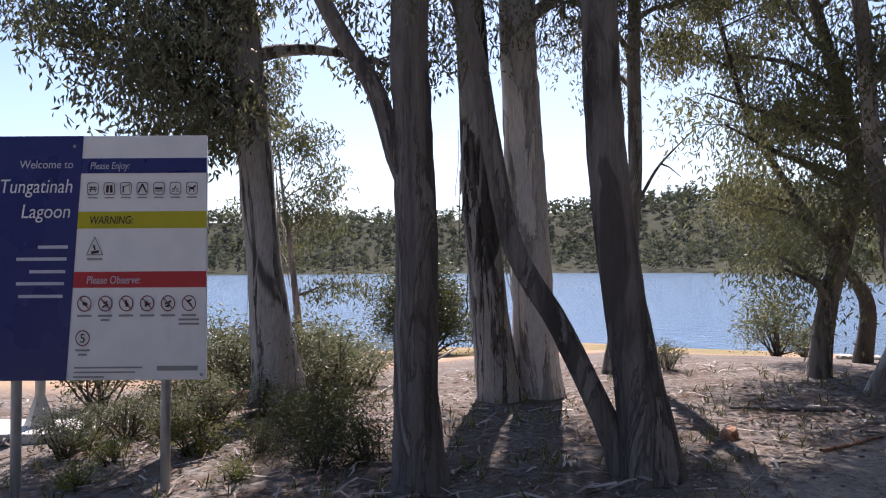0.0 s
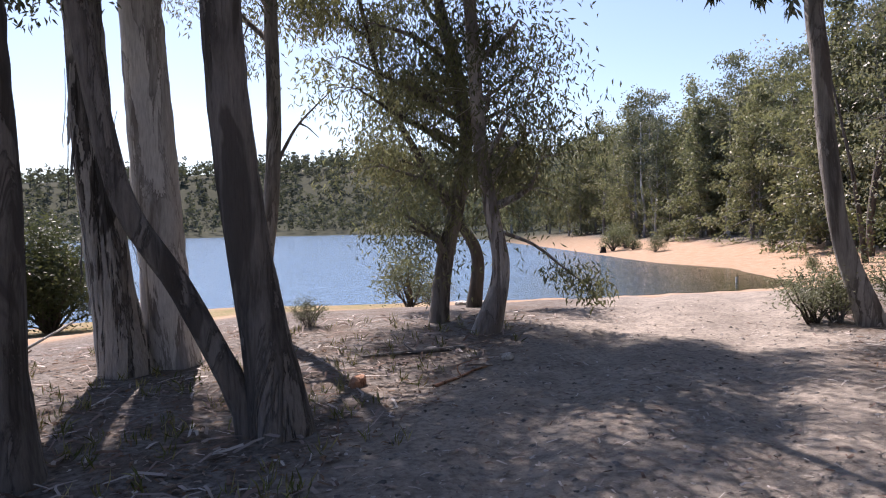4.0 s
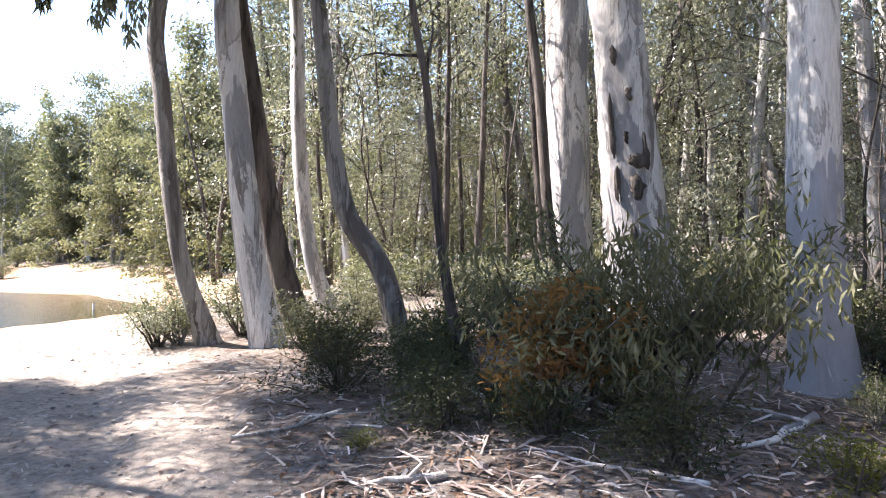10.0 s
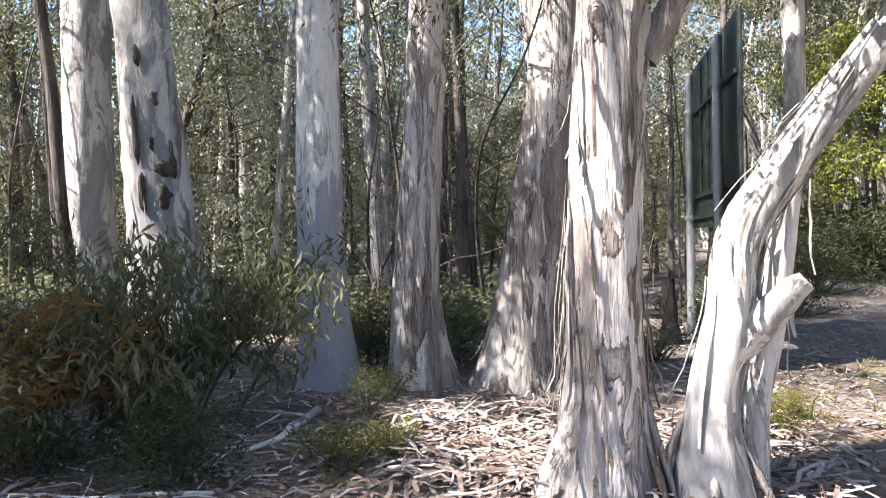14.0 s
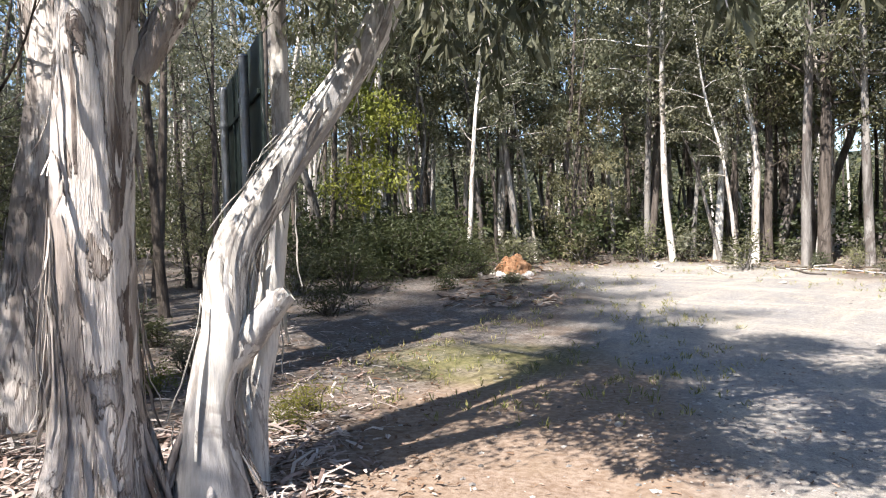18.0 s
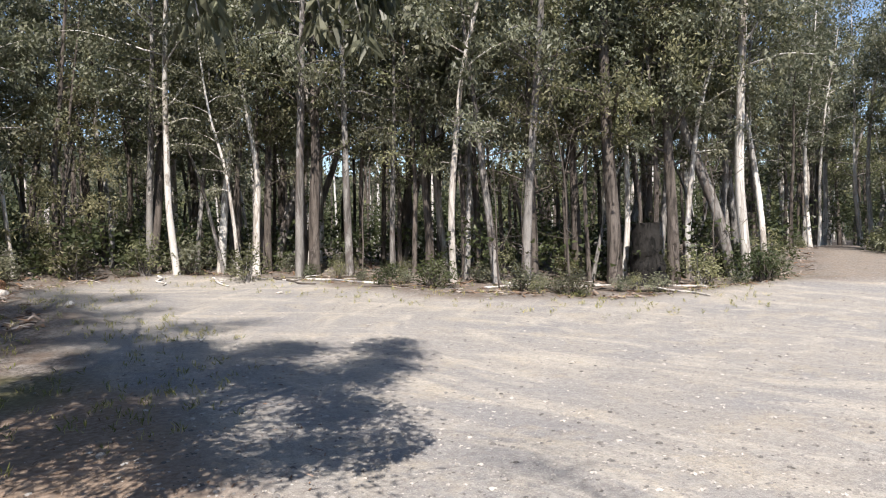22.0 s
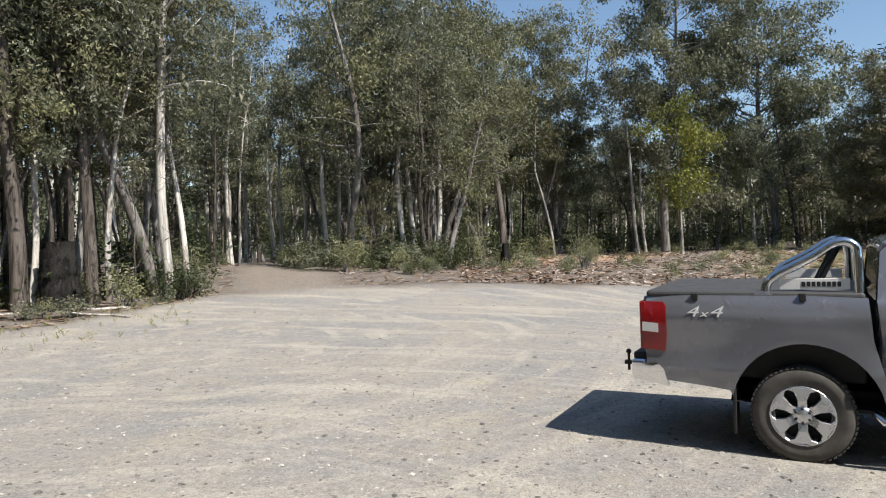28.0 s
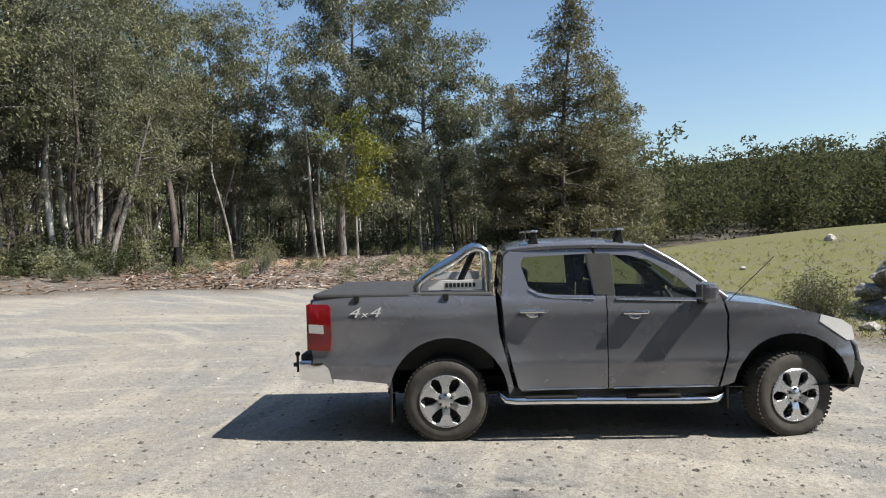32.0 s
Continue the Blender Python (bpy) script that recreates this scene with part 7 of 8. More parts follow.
# ---- stones, stumps, logs ----
ROCK = bark("grey_rock", (0.46, 0.44, 0.41), (0.32, 0.3, 0.28), (0.16, 0.14, 0.13), 2.0, 0.5, 0.8, 0.8)
PALE_ROCK = bark("pale_rock", (0.66, 0.63, 0.58), (0.5, 0.46, 0.42), (0.3, 0.26, 0.22), 2.0, 0.5, 0.8, 0.6)
CLAYM = bark("orange_clay", (0.36, 0.22, 0.13), (0.3, 0.15, 0.075), (0.17, 0.085, 0.045), 2.0, 0.5, 0.7, 0.9)
RUST_WOOD = bark("rotten_wood", (0.45, 0.26, 0.17), (0.34, 0.17, 0.1), (0.15, 0.07, 0.045), 2.0, 0.5, 0.3, 0.9)
# charcoal black, made darker still with shade put into the colour
CHAR_SHADED = bark("charred_shaded_wood", (0.026, 0.024, 0.022), (0.015, 0.014, 0.013), (0.006, 0.006, 0.005), 1.5, 0.5, 0.2, 1.0)
CONCRETE = plain("concrete", (0.55, 0.54, 0.52), 0.85, 0.0, 0.12, 4.0, 0.2, 0.3)


def rock(x, y, s, mat, label, seed, flat=0.65, name="rock", lift=0.0, group=""):
    """An angular stone."""
    r = random.Random(seed)
    bm = bmesh.new()
    bmesh.ops.create_icosphere(bm, subdivisions=2, radius=1.0)
    cuts = [Vector((r.gauss(0, 1), r.gauss(0, 1), r.gauss(0, 1))).normalized() for _ in range(9)]
    for v in bm.verts:
        c = v.co.normalized()
        k = min([1.0] + [0.72 / max(1e-3, c.dot(n)) for n in cuts if c.dot(n) > 0.72])
        v.co = c * k * (1 + r.gauss(0, 0.03))
    for v in bm.verts:
        v.co = Vector((v.co.x * s, v.co.y * s * r.uniform(0.97, 1.0) * 0.8, v.co.z * s * flat))
    ob = part(name, bm, mat, None)
    ob.matrix_basis = pose(x, y, gz(x, y) + s * flat * 0.35 + lift, r.uniform(-15, 15), r.uniform(-15, 15), r.uniform(0, 360))
    return tagged(ob, label, "rock", group)


rock(2.53, 6.45, 0.13, RUST_WOOD, "reddish stone on the ground under the trees", 1)
rock(4.3, 6.5, 0.09, PALE_ROCK, "small pale stone beside the track", 2)
for k, (x, y, s) in enumerate(((7.2, 12.6, 0.22), (7.6, 12.3, 0.16), (6.9, 12.9, 0.14), (8.0, 12.5, 0.13))):
    rock(x, y, s, PALE_ROCK, "pale stone at the edge of the water", 10 + k, 0.4)
rr = random.Random(5)
# pile of slabs on the grassy slope
for k in range(48):
    a, d = rr.uniform(61.0, 68.3), rr.uniform(16.8, 18.6)
    x, y = polar(a, d)
    rock(x, y, rr.uniform(0.24, 0.5), ROCK, "grey angular slab in a pile on the grassy slope", 230 + k, rr.uniform(0.35, 0.65), lift=rr.uniform(0.2, 0.45 + 0.3 * (68.3 - a)) if k > 19 else 0.05, group="pile of grey slabs")
for k in range(7):
    x, y = polar(rr.uniform(63, 69.5), rr.uniform(14.2, 16.2))
    rock(x, y, rr.uniform(0.1, 0.25), ROCK, "loose grey stone on the grass", 70 + k)
for a, d, s in ((76.0, 26, 0.16), (70, 33, 0.3)):
    rock(*polar(a, d), s, PALE_ROCK, "pale stone lying in the grass", 90 + int(a))
# clay mound with stones at its foot
mx, my = polar(-156.2, 19.8)
bm = bmesh.new()
bmesh.ops.create_icosphere(bm, subdivisions=4, radius=1.0)
for v in bm.verts:
    n_ = noise.noise(v.co * 2.2) * 0.22 + noise.noise(v.co * 6.0) * 0.08
    v.co = Vector((v.co.x * 0.5 * (1 + n_), v.co.y * 0.5 * (1 + n_), max(-0.2, v.co.z) * 0.5 * (1 + n_)))
ob = part("clay_mound", bm, CLAYM, None)
ob.location = (mx, my, gz(mx, my))
tagged(ob, "heap of bright orange clay at the edge of the wood", "mound")
for k in range(16):
    t_ = rr.uniform(-1.0, 1.3)
    rock(mx + 0.4 - t_ * 0.9, my + 0.75 + rr.uniform(-0.2, 0.25) - abs(t_) * 0.1, rr.uniform(0.07, 0.16), PALE_ROCK, "pale stone at the foot of the clay mound", 110 + k, 0.7, group="stones by the mound")
rock(*polar(-161.5, 16.5), 0.16, PALE_ROCK, "pale yellowish stone on the grass edge", 140)
rock(*polar(-176.4, 18.0), 0.14, PALE_ROCK, "flat pale stone on the gravel", 141, 0.35)
rock(1.7, -5.95, 0.05, PALE_ROCK, "small pale stone on the clay", 142)


def log(x, y, yaw, length, r0, mat, label, seed, rise=0.0, name="fallen_branch", fork=True):
    """A fallen branch with a side stub."""
    root = new(name)
    root.location = (x, y, gz(x, y) + r0 * 0.7)
    r = np.random.default_rng(seed)
    c, s = math.cos(yaw), math.sin(yaw)
    pts, bend = [], r.normal(0, 0.12, 5)
    for k in range(5):
        f = k / 4
        wx, wy = c * length * f - s * bend[k] * length * 0.3, s * length * f + c * bend[k] * length * 0.3
        pts.append((wx, wy, gz(x + wx, y + wy) - gz(x, y) + rise * f, r0 * (1 - 0.55 * f)))
    stem_mesh("stem", [tube(pts, 8, 0.12, 0.06, 0, seed, 3)], mat, root)
    if fork:
        p = pts[2]
        q = [(p[0], p[1], p[2], r0 * 0.5), (p[0] + r.normal(0, 0.15), p[1] + r.normal(0, 0.15), p[2] + 0.08, r0 * 0.35), (p[0] + r.normal(0, 0.35), p[1] + r.normal(0, 0.35), p[2] + 0.12, r0 * 0.15)]
        stem_mesh("side_branch", [tube(q, 6, 0.1, 0.05, 0, seed + 1)], mat, root)
    return tagged(root, label, "branch")


log(4.55, 1.05, 2.2, 0.5, 0.03, PALE_ROCK, "pale broken stick lying by the track", 1, 0.03)
log(4.6, -0.5, 1.2, 1.5, 0.014, BARK_PALE, "thin pale curved stick on the ground", 2)
log(5.6, -0.35, 0.6, 1.3, 0.035, BARK_GREY, "grey fallen branch among bark litter", 3, 0.05)
log(5.9, 2.2, 2.6, 1.0, 0.02, BARK_PALE, "pale dry stick among the litter", 4)
log(8.6, 0.9, 0.3, 2.4, 0.05, BARK_GREY, "grey fallen branch propped in the undergrowth", 5, 0.5)
log(9.0, 0.0, 0.9, 2.2, 0.04, BARK_GREY, "grey fallen branch propped in the undergrowth", 6, 0.6)
log(9.8, -0.8, 1.6, 2.0, 0.04, BARK_PALE, "pale dead branch leaning in the undergrowth", 7, 0.7)
log(6.2, -1.6, 2.5, 1.2, 0.04, BARK_PALE, "pale dead branch on the forest floor", 8)
log(5.0, -2.6, 0.2, 0.9, 0.03, BARK_PALE, "pale stick beside the big gum", 9)
log(3.1, 6.0, 0.4, 0.9, 0.02, RUST_WOOD, "reddish stick lying on the leaf litter", 10)
log(4.2, 7.3, 2.9, 1.2, 0.03, BARK_GREY, "grey stick beside the root mound", 11)
log(-0.9, 9.0, 0.6, 1.3, 0.025, BARK_PALE, "pale dry stick slanting over the scrub", 12, 0.5)
log(-3.0, 8.45, 0.2, 0.7, 0.14, RUST_WOOD, "crumbling red-brown rotten log", 13, 0.05, "rotten_log", False)
log(2.0, -12.2, 1.7, 0.4, 0.02, BARK_PALE, "small pale stick on the gravel", 14)
for k in range(12):
    a = -163 - 4.3 * k
    x, y = polar(a, edge(a) - 1.5 + rr.uniform(-0.6, 0.6))
    log(x, y, rr.uniform(0, 6.28), rr.uniform(1.0, 2.2), 0.04, BARK_PALE if k % 3 else BARK_DARK, "dry branch lying along the edge of the wood", 20 + k)
# stumps
# the last, tall one is added in place of black shadow among the trunks
for x, y, h, r0, mat, lab in ((7.75, -6.95, 0.95, 0.1, CHAR_SHADED, "dark weathered stump beside the tall sign"), (*polar(-239.8, 29.5), 1.05, 0.18, CHAR_SHADED, "charred black stump beside the clay"), (*polar(-41.3, 61), 0.55, 0.22, CHAR_SHADED, "dark stump at the water's edge"),
                              (*polar(-206.1, 19.7), 1.7, 0.4, CHAR_SHADED, "burnt hollow stump at the edge of the wood")):
    root = new("tree_stump")
    root.location = (x, y, gz(x, y) - 0.05)
    stem_mesh("stump_body", [tube([(0, 0, 0, r0 * 1.2), (0.03, 0, h * 0.6, r0), (0.05, 0.02, h, r0 * 0.85)], 12, 0.12, 0.08, 0.3, 5, 4)], mat, root)
    tagged(root, lab, "stump")
px_, py_ = polar(-51.2, 31)
pipe("stake", None, BARK_PALE, [(px_, py_, gz(px_, py_) - 0.2), (px_ + 0.05, py_, gz(px_, py_) + 0.5)], 0.05)
tagged(bpy.data.objects["stake"], "short pale wooden stake by the water", "stake")
px_, py_ = polar(65.2, 35)
pipe("marker_post", None, WHITE_P, [(px_, py_, gz(px_, py_) - 0.2), (px_, py_, gz(px_, py_) + 0.75)], 0.09)
tagged(bpy.data.objects["marker_post"], "white marker post on the grassy crest", "post")
# concrete pad with a pole behind the sign
pad = new("concrete_pad")
pad.location = (-4.35, 7.35, gz(-4.35, 7.35))
block("slab", pad, CONCRETE, -0.75, 0.75, -0.35, 0.35, -0.1, 0.09, 0.01)
tagged(pad, "pale concrete slab in the grass", "slab")
pole = new("metal_pole")
pole.location = (-4.3, 7.4, gz(-4.35, 7.35) + 0.088)
pipe("shaft", pole, GALV, [(0, 0, 0), (0, 0, 1.0), (0, 0, 2.2)], 0.05, 12, 0.8)
bm = bmesh.new()
bmesh.ops.create_cone(bm, segments=4, radius1=0.17, radius2=0.06, depth=0.3, cap_ends=True)
bmesh.ops.translate(bm, verts=bm.verts, vec=(0, 0, 0.15))
part("foot", bm, GALV, pole)
tagged(pole, "galvanised pole with a flared foot on a slab", "pole")
# loose ribbons of bark at the foot of the big gum
for k in range(22):
    a = rr.uniform(0, 6.28)
    bx, by = 3.69 + 0.26 * math.cos(a), -2.62 + 0.26 * math.sin(a)
    if k > 12:
        bx, by = 3.3 + 0.2 * math.cos(a), -3.04 + 0.2 * math.sin(a)
    h = rr.uniform(0.25, 0.75)
    pts = [(bx - 0.06 * math.cos(a), by - 0.06 * math.sin(a), gz(bx, by) + h, 0.018), (bx + 0.05 * math.cos(a), by + 0.05 * math.sin(a), gz(bx, by) + h * 0.5, 0.026), (bx + 0.14 * math.cos(a), by + 0.14 * math.sin(a), gz(bx, by) + 0.02, 0.016)]
    v, f, _ = tube(pts, 5, 0.08, 0.1, 0, k)
    tagged(mesh_object("bark_ribbon", v, f, BARK_SHAGGY), "loose curling ribbon of bark at the trunk's foot", "bark", "bark ribbons")

# ---- shrubs ----
SH_GREEN = shrub("low green shrub on the forest floor", LEAF_GUM, BARK_DARK, 0.9, 0.6, 16, 1900, 0.06, 0.019, 201)
SH_DARK = shrub("dark shrub with deep shade put into its leaf colour", LEAF_DARK_SHADE, BARK_DARK, 0.8, 0.75, 18, 2000, 0.06, 0.019, 202)
SH_OLIVE = shrub("dry olive shrub with fine twigs", LEAF_OLIVE, BARK_GREY, 1.0, 0.65, 18, 1700, 0.06, 0.016, 203)
SH_BRIGHT = shrub("small bright green shrub", LEAF_YELLOW, BARK_DARK, 0.4, 0.38, 14, 1300, 0.035, 0.013, 204)
SH_ROUND = shrub("rounded grey-green bush on the bank", LEAF_GREY, BARK_DARK, 1.6, 1.1, 22, 3200, 0.11, 0.03, 205)
SH_LAKE = shrub("large dense dark-green bush at the edge of the lake", LEAF_DARK_SHADE, BARK_DARK, 2.7, 1.9, 60, 27000, 0.11, 0.045, 206)
place(SH_LAKE, [(-0.45, 20.4, 0, 1.0)])
place(SH_GREEN, [(-3.0, 9.4, 0.0, 1.25), (-1.7, 8.8, 1.3, 1.30), (-1.4, 9.3, 2.6, 1.10), (-2.0, 8.1, 3.9, 0.70), (-1.2, 10.2, 5.2, 0.90), (-3.2, 7.0, 6.5, 0.60), (-3.5, 6.4, 7.8, 0.60), (-2.6, 7.7, 9.1, 0.80), (-2.1, 10.5, 10.4, 1.20), (8.7, 5.9, 0, 1.0), (9.6, 5.1, 1, 1.1), (8.3, 3.5, 2, 0.9), (9.4, 3.2, 3, 1.0), (10.8, 3.6, 4, 1.2), (-2.6, 9.4, 5, 1.1), (-3.4, 10.5, 0.4, 1.4), (-1.8, 10.3, 2.4, 1.3), (-4.5, 9.0, 3, 1.2),
                 (-2.7, 7.0, 1, 0.55), (-3.6, 7.2, 4, 0.5), (3.2, 10.2, 2, 0.55), (6.9, -5.9, 1, 0.7), (8.2, -4.6, 2, 1.0), (9.5, -6.4, 3, 1.1), (12, 0.8, 4, 1.3), (13.5, -2.5, 5, 1.4), (10.4, -2.4, 0, 1.1), (9.2, -0.9, 1, 0.9), (11.5, 2.0, 2, 1.2)])
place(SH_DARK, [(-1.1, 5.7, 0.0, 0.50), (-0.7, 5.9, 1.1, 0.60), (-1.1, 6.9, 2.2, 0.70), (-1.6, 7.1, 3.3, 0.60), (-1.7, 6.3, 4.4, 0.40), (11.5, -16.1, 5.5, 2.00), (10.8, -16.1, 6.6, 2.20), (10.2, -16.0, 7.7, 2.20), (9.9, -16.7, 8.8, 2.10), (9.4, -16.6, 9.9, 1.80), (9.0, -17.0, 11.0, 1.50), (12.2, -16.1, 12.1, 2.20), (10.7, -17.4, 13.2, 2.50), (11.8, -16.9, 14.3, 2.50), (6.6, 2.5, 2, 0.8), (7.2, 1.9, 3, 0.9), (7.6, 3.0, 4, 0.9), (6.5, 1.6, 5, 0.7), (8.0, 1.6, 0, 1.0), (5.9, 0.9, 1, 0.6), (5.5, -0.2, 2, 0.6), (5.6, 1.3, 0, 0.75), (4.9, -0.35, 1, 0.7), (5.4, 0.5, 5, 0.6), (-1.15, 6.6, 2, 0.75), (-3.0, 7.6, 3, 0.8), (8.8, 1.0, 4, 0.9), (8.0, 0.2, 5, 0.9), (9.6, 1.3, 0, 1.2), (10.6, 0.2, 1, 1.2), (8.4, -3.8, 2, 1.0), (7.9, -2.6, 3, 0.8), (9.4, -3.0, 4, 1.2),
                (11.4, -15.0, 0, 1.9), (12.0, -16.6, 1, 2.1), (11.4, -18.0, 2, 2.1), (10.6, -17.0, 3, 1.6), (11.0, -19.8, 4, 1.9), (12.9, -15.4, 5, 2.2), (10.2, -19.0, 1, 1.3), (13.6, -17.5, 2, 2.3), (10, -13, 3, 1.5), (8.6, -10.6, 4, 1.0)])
place(SH_OLIVE, [(8.9, 5.7, 0, 0.8), (9.9, 6.2, 1, 0.9), (-2.0, 9.7, 2, 1.1), (-4.1, 11.3, 3, 1.3), (-3.1, 11.8, 0.8, 1.3), (-2.6, 8.0, 4, 0.6), (7.6, 2.2, 5, 0.55), (10.4, -20.4, 0, 1.3), (9.9, -21.2, 1, 1.0), (-19.0, -18.0, 2, 0.9), (-24.5, -17.2, 3, 1.0), (-29, -12.6, 4, 1.0), (*polar(-246, 28), 1.0, 1.6), (*polar(72.4, 14.2), 2.0, 1.15), (*polar(70.6, 14.4), 4.0, 1.1), (*polar(71.5, 14.8), 3.0, 1.2), (6.0, -1.9, 2, 0.45)])
place(SH_BRIGHT, [(-2.3, 6.3, 0.0, 1.00), (-1.7, 5.5, 1.1, 0.60), (-2.7, 6.9, 2.2, 0.80), (-1.6, 11.2, 3.3, 1.00), (-2.9, 5.6, 4.4, 0.70), (4.7, -1.3, 0, 1.0), (4.9, -1.75, 1, 0.8), (8.3, 3.1, 2, 1.1), (5.1, 1.75, 3, 0.5), (6.6, -2.2, 4, 0.9), (4.2, -4.6, 5, 0.8), (4.4, -5.2, 1, 0.9), (6.4, -5.0, 2, 1.0), (-3.4, 6.6, 3, 0.8), (-2.9, 6.2, 4, 0.7), (-3.9, 5.7, 2, 0.6)])
place(SH_ROUND, [(1.2, 21.4, 1, 0.6), (7.6, 15.9, 2, 0.95), (8.6, 16.6, 3, 0.6), (39, 28.5, 4, 1.0), (40, 39.5, 5, 0.95), (42, 44, 0, 0.8), (44, 47, 1, 1.4), (46, 50, 2, 1.5), (42, 46.5, 3, 1.3), (29.5, 19.5, 1, 0.5), (47, 45, 4, 1.2)])


FAR_GREEN = shrub("green scrub along the edge of the wood", LEAF_GUM, BARK_DARK, 0.9, 0.65, 14, 700, 0.12, 0.045, 211)
FAR_DARK = shrub("dark scrub along the edge of the wood", LEAF_DARK_SHADE, BARK_DARK, 0.8, 0.75, 14, 700, 0.12, 0.045, 212)
FAR_OLIVE = shrub("dry olive scrub along the edge of the wood", LEAF_OLIVE, BARK_GREY, 1.0, 0.65, 14, 650, 0.12, 0.04, 213)


def fringe():
    """Scrub along the edge of the wood and on the island by the road."""
    r = np.random.default_rng(31)
    row = [[], [], []]
    for a in np.arange(-66, -275, -1.15):
        e0 = edge(a)
        for k in range(2):
            x, y = polar(a + r.normal(0, 0.6), e0 - 0.8 + r.normal(0, 0.9) + 2.2 * k)
            if free(x, y) and r.random() < 0.5:
                row[r.integers(0, 3)].append((x, y, r.uniform(0, 6.28), r.uniform(0.35, 1.0) * (1 + 0.01 * e0)))
    for k in range(26):
        x, y = polar(r.uniform(-237, -221), r.uniform(26.5, 31.5))
        row[k % 3].append((x, y, r.uniform(0, 6.28), r.uniform(0.5, 1.5)))
    for k in range(75):
        a = r.uniform(-240, -150)
        x, y = polar(a, edge(a) - r.uniform(0.3, 6.0))
        if free(x, y) and signed(np.array([[x, y]]), LOT)[0] > 0.8:
            row[k % 3].append((x, y, r.uniform(0, 6.28), r.uniform(0.25, 0.6)))
    for k in range(46):
        a = r.uniform(-264, -237)
        x, y = polar(a, r.uniform(24, 40))
        if signed(np.array([[x, y]]), LOT)[0] > 1.5:
            row[(0, 2, 2)[k % 3]].append((x, y, r.uniform(0, 6.28), r.uniform(0.25, 0.75)))
    # the farther bushes cannot be told apart: one sheet of scrub for each kind
    for p_, rw, mat in zip((FAR_GREEN, FAR_DARK, FAR_OLIVE), row, (LEAF_GUM, LEAF_DARK_SHADE, LEAF_OLIVE)):
        near = [q for q in rw if math.hypot(q[0], q[1]) < 23.5]
        place(p_, near)
        leaves = next(c for c in p_.children if c.name.startswith("foliage")).data
        co = np.empty(len(leaves.vertices) * 3, np.float32)
        leaves.vertices.foreach_get("co", co)
        co = co.reshape(-1, 3)
        face = np.arange(len(co)).reshape(-1, 3)
        chunks = []
        for x, y, a, sc in (q for q in rw if math.hypot(q[0], q[1]) >= 23.5):
            c, d = math.cos(a) * sc, math.sin(a) * sc
            chunks.append((np.stack([x + co[:, 0] * c - co[:, 1] * d, y + co[:, 0] * d + co[:, 1] * c, gz(x, y) + co[:, 2] * sc], 1), face))
        v, f = joined(chunks)
        tagged(mesh_object("scrub", v, f, mat, smooth=False), "low scrub along the far edge of the wood", "scrub", kind="stuff")


fringe()


def wattle():
    """The young drooping wattle beside the track, half of it turned rust and yellow."""
    root = new("young_wattle")
    base = np.array([6.45, -0.25, gz(6.45, -0.25) - 0.03])
    root.location = base
    r = np.random.default_rng(41)
    cs = []
    parts = []
    for k in range(20):
        lim = limb_rows((r.normal(0, 0.12), r.normal(0, 0.3), 0), r.uniform(0, 6.28), r.uniform(0.95, 1.45), r.uniform(1.3, 2.15), 0.02, r, 0.05)
        lim[:, 1] *= 1.25
        stem_mesh("stem", [tube(lim, 6, 0.2, 0.03, 0, k)], BARK_DARK, root)
        cs += [lim[-1, :3], lim[4, :3], lim[3, :3], lim[2, :3]]
    v, f = leaf_quads(cs, 0.34, 60, 0.14, 0.026, 1.1, 42)
    mesh_object("foliage", v, f, LEAF_GREY, root, smooth=False)
    tagged(root, "young wattle with long drooping grey-green leaves", "shrub")
    bush = new("rusty_shrub")
    bush.location = (5.75, 0.42, gz(5.75, 0.42) - 0.02)
    cs = []
    for k in range(16):
        lim = limb_rows((0, 0, 0), r.uniform(0, 6.28), r.uniform(0.8, 1.4), r.uniform(0.7, 1.35), 0.012, r, 0.03)
        stem_mesh("stem", [tube(lim, 5, 0.2, 0.03, 0, k)], BARK_GREY, bush)
        cs += [lim[-1, :3], lim[4, :3], lim[3, :3]]
    v, f = leaf_quads(cs[::2], 0.22, 60, 0.09, 0.03, 0.3, 44)
    mesh_object("rusty_leaves", v, f, LEAF_RUST, bush, smooth=False)
    v, f = leaf_quads(cs[1::2], 0.24, 40, 0.09, 0.022, 0.4, 45)
    mesh_object("green_leaves", v, f, LEAF_OLIVE, bush, smooth=False)
    tagged(bush, "small shrub with rust, orange and yellow leaves", "shrub")


wattle()


# ---- litter, stones, grass ----
def scatter(n, seed, keep, rmin, rmax, yaw0, yaw1, power=0.6):
    """Random ground points nearer to the camera more often, where keep(x, y) allows."""
    r = np.random.default_rng(seed)
    d = rmin + (rmax - rmin) * r.uniform(0, 1, n) ** 1.35
    a = np.radians(yaw0 + (yaw1 - yaw0) * r.uniform(0, 1, n))
    x, y = -d * np.sin(a), d * np.cos(a)
    ok = keep(x, y, r)
    x, y = x[ok], y[ok]
    return x, y, ground(x, y), r


def on_litter(x, y, r):
    p = np.stack([x, y], 1)
    return (signed(p, LOT) > 0.3 + 0.5 * r.normal(0, 1, len(x)) ** 2) & (seg_dist(p, TRACK) > 1.5 + 0.5 * np.abs(r.normal(0, 1, len(x)))) & (signed(p, LAKE) > 7)


def litter_mat(name, stops):
    m = Mat(name, 0.9, spec=0.15)
    g = m.add("ShaderNodeNewGeometry")
    m.color(m.ramp(g.outputs["Random Per Island"], *stops))
    return m.m


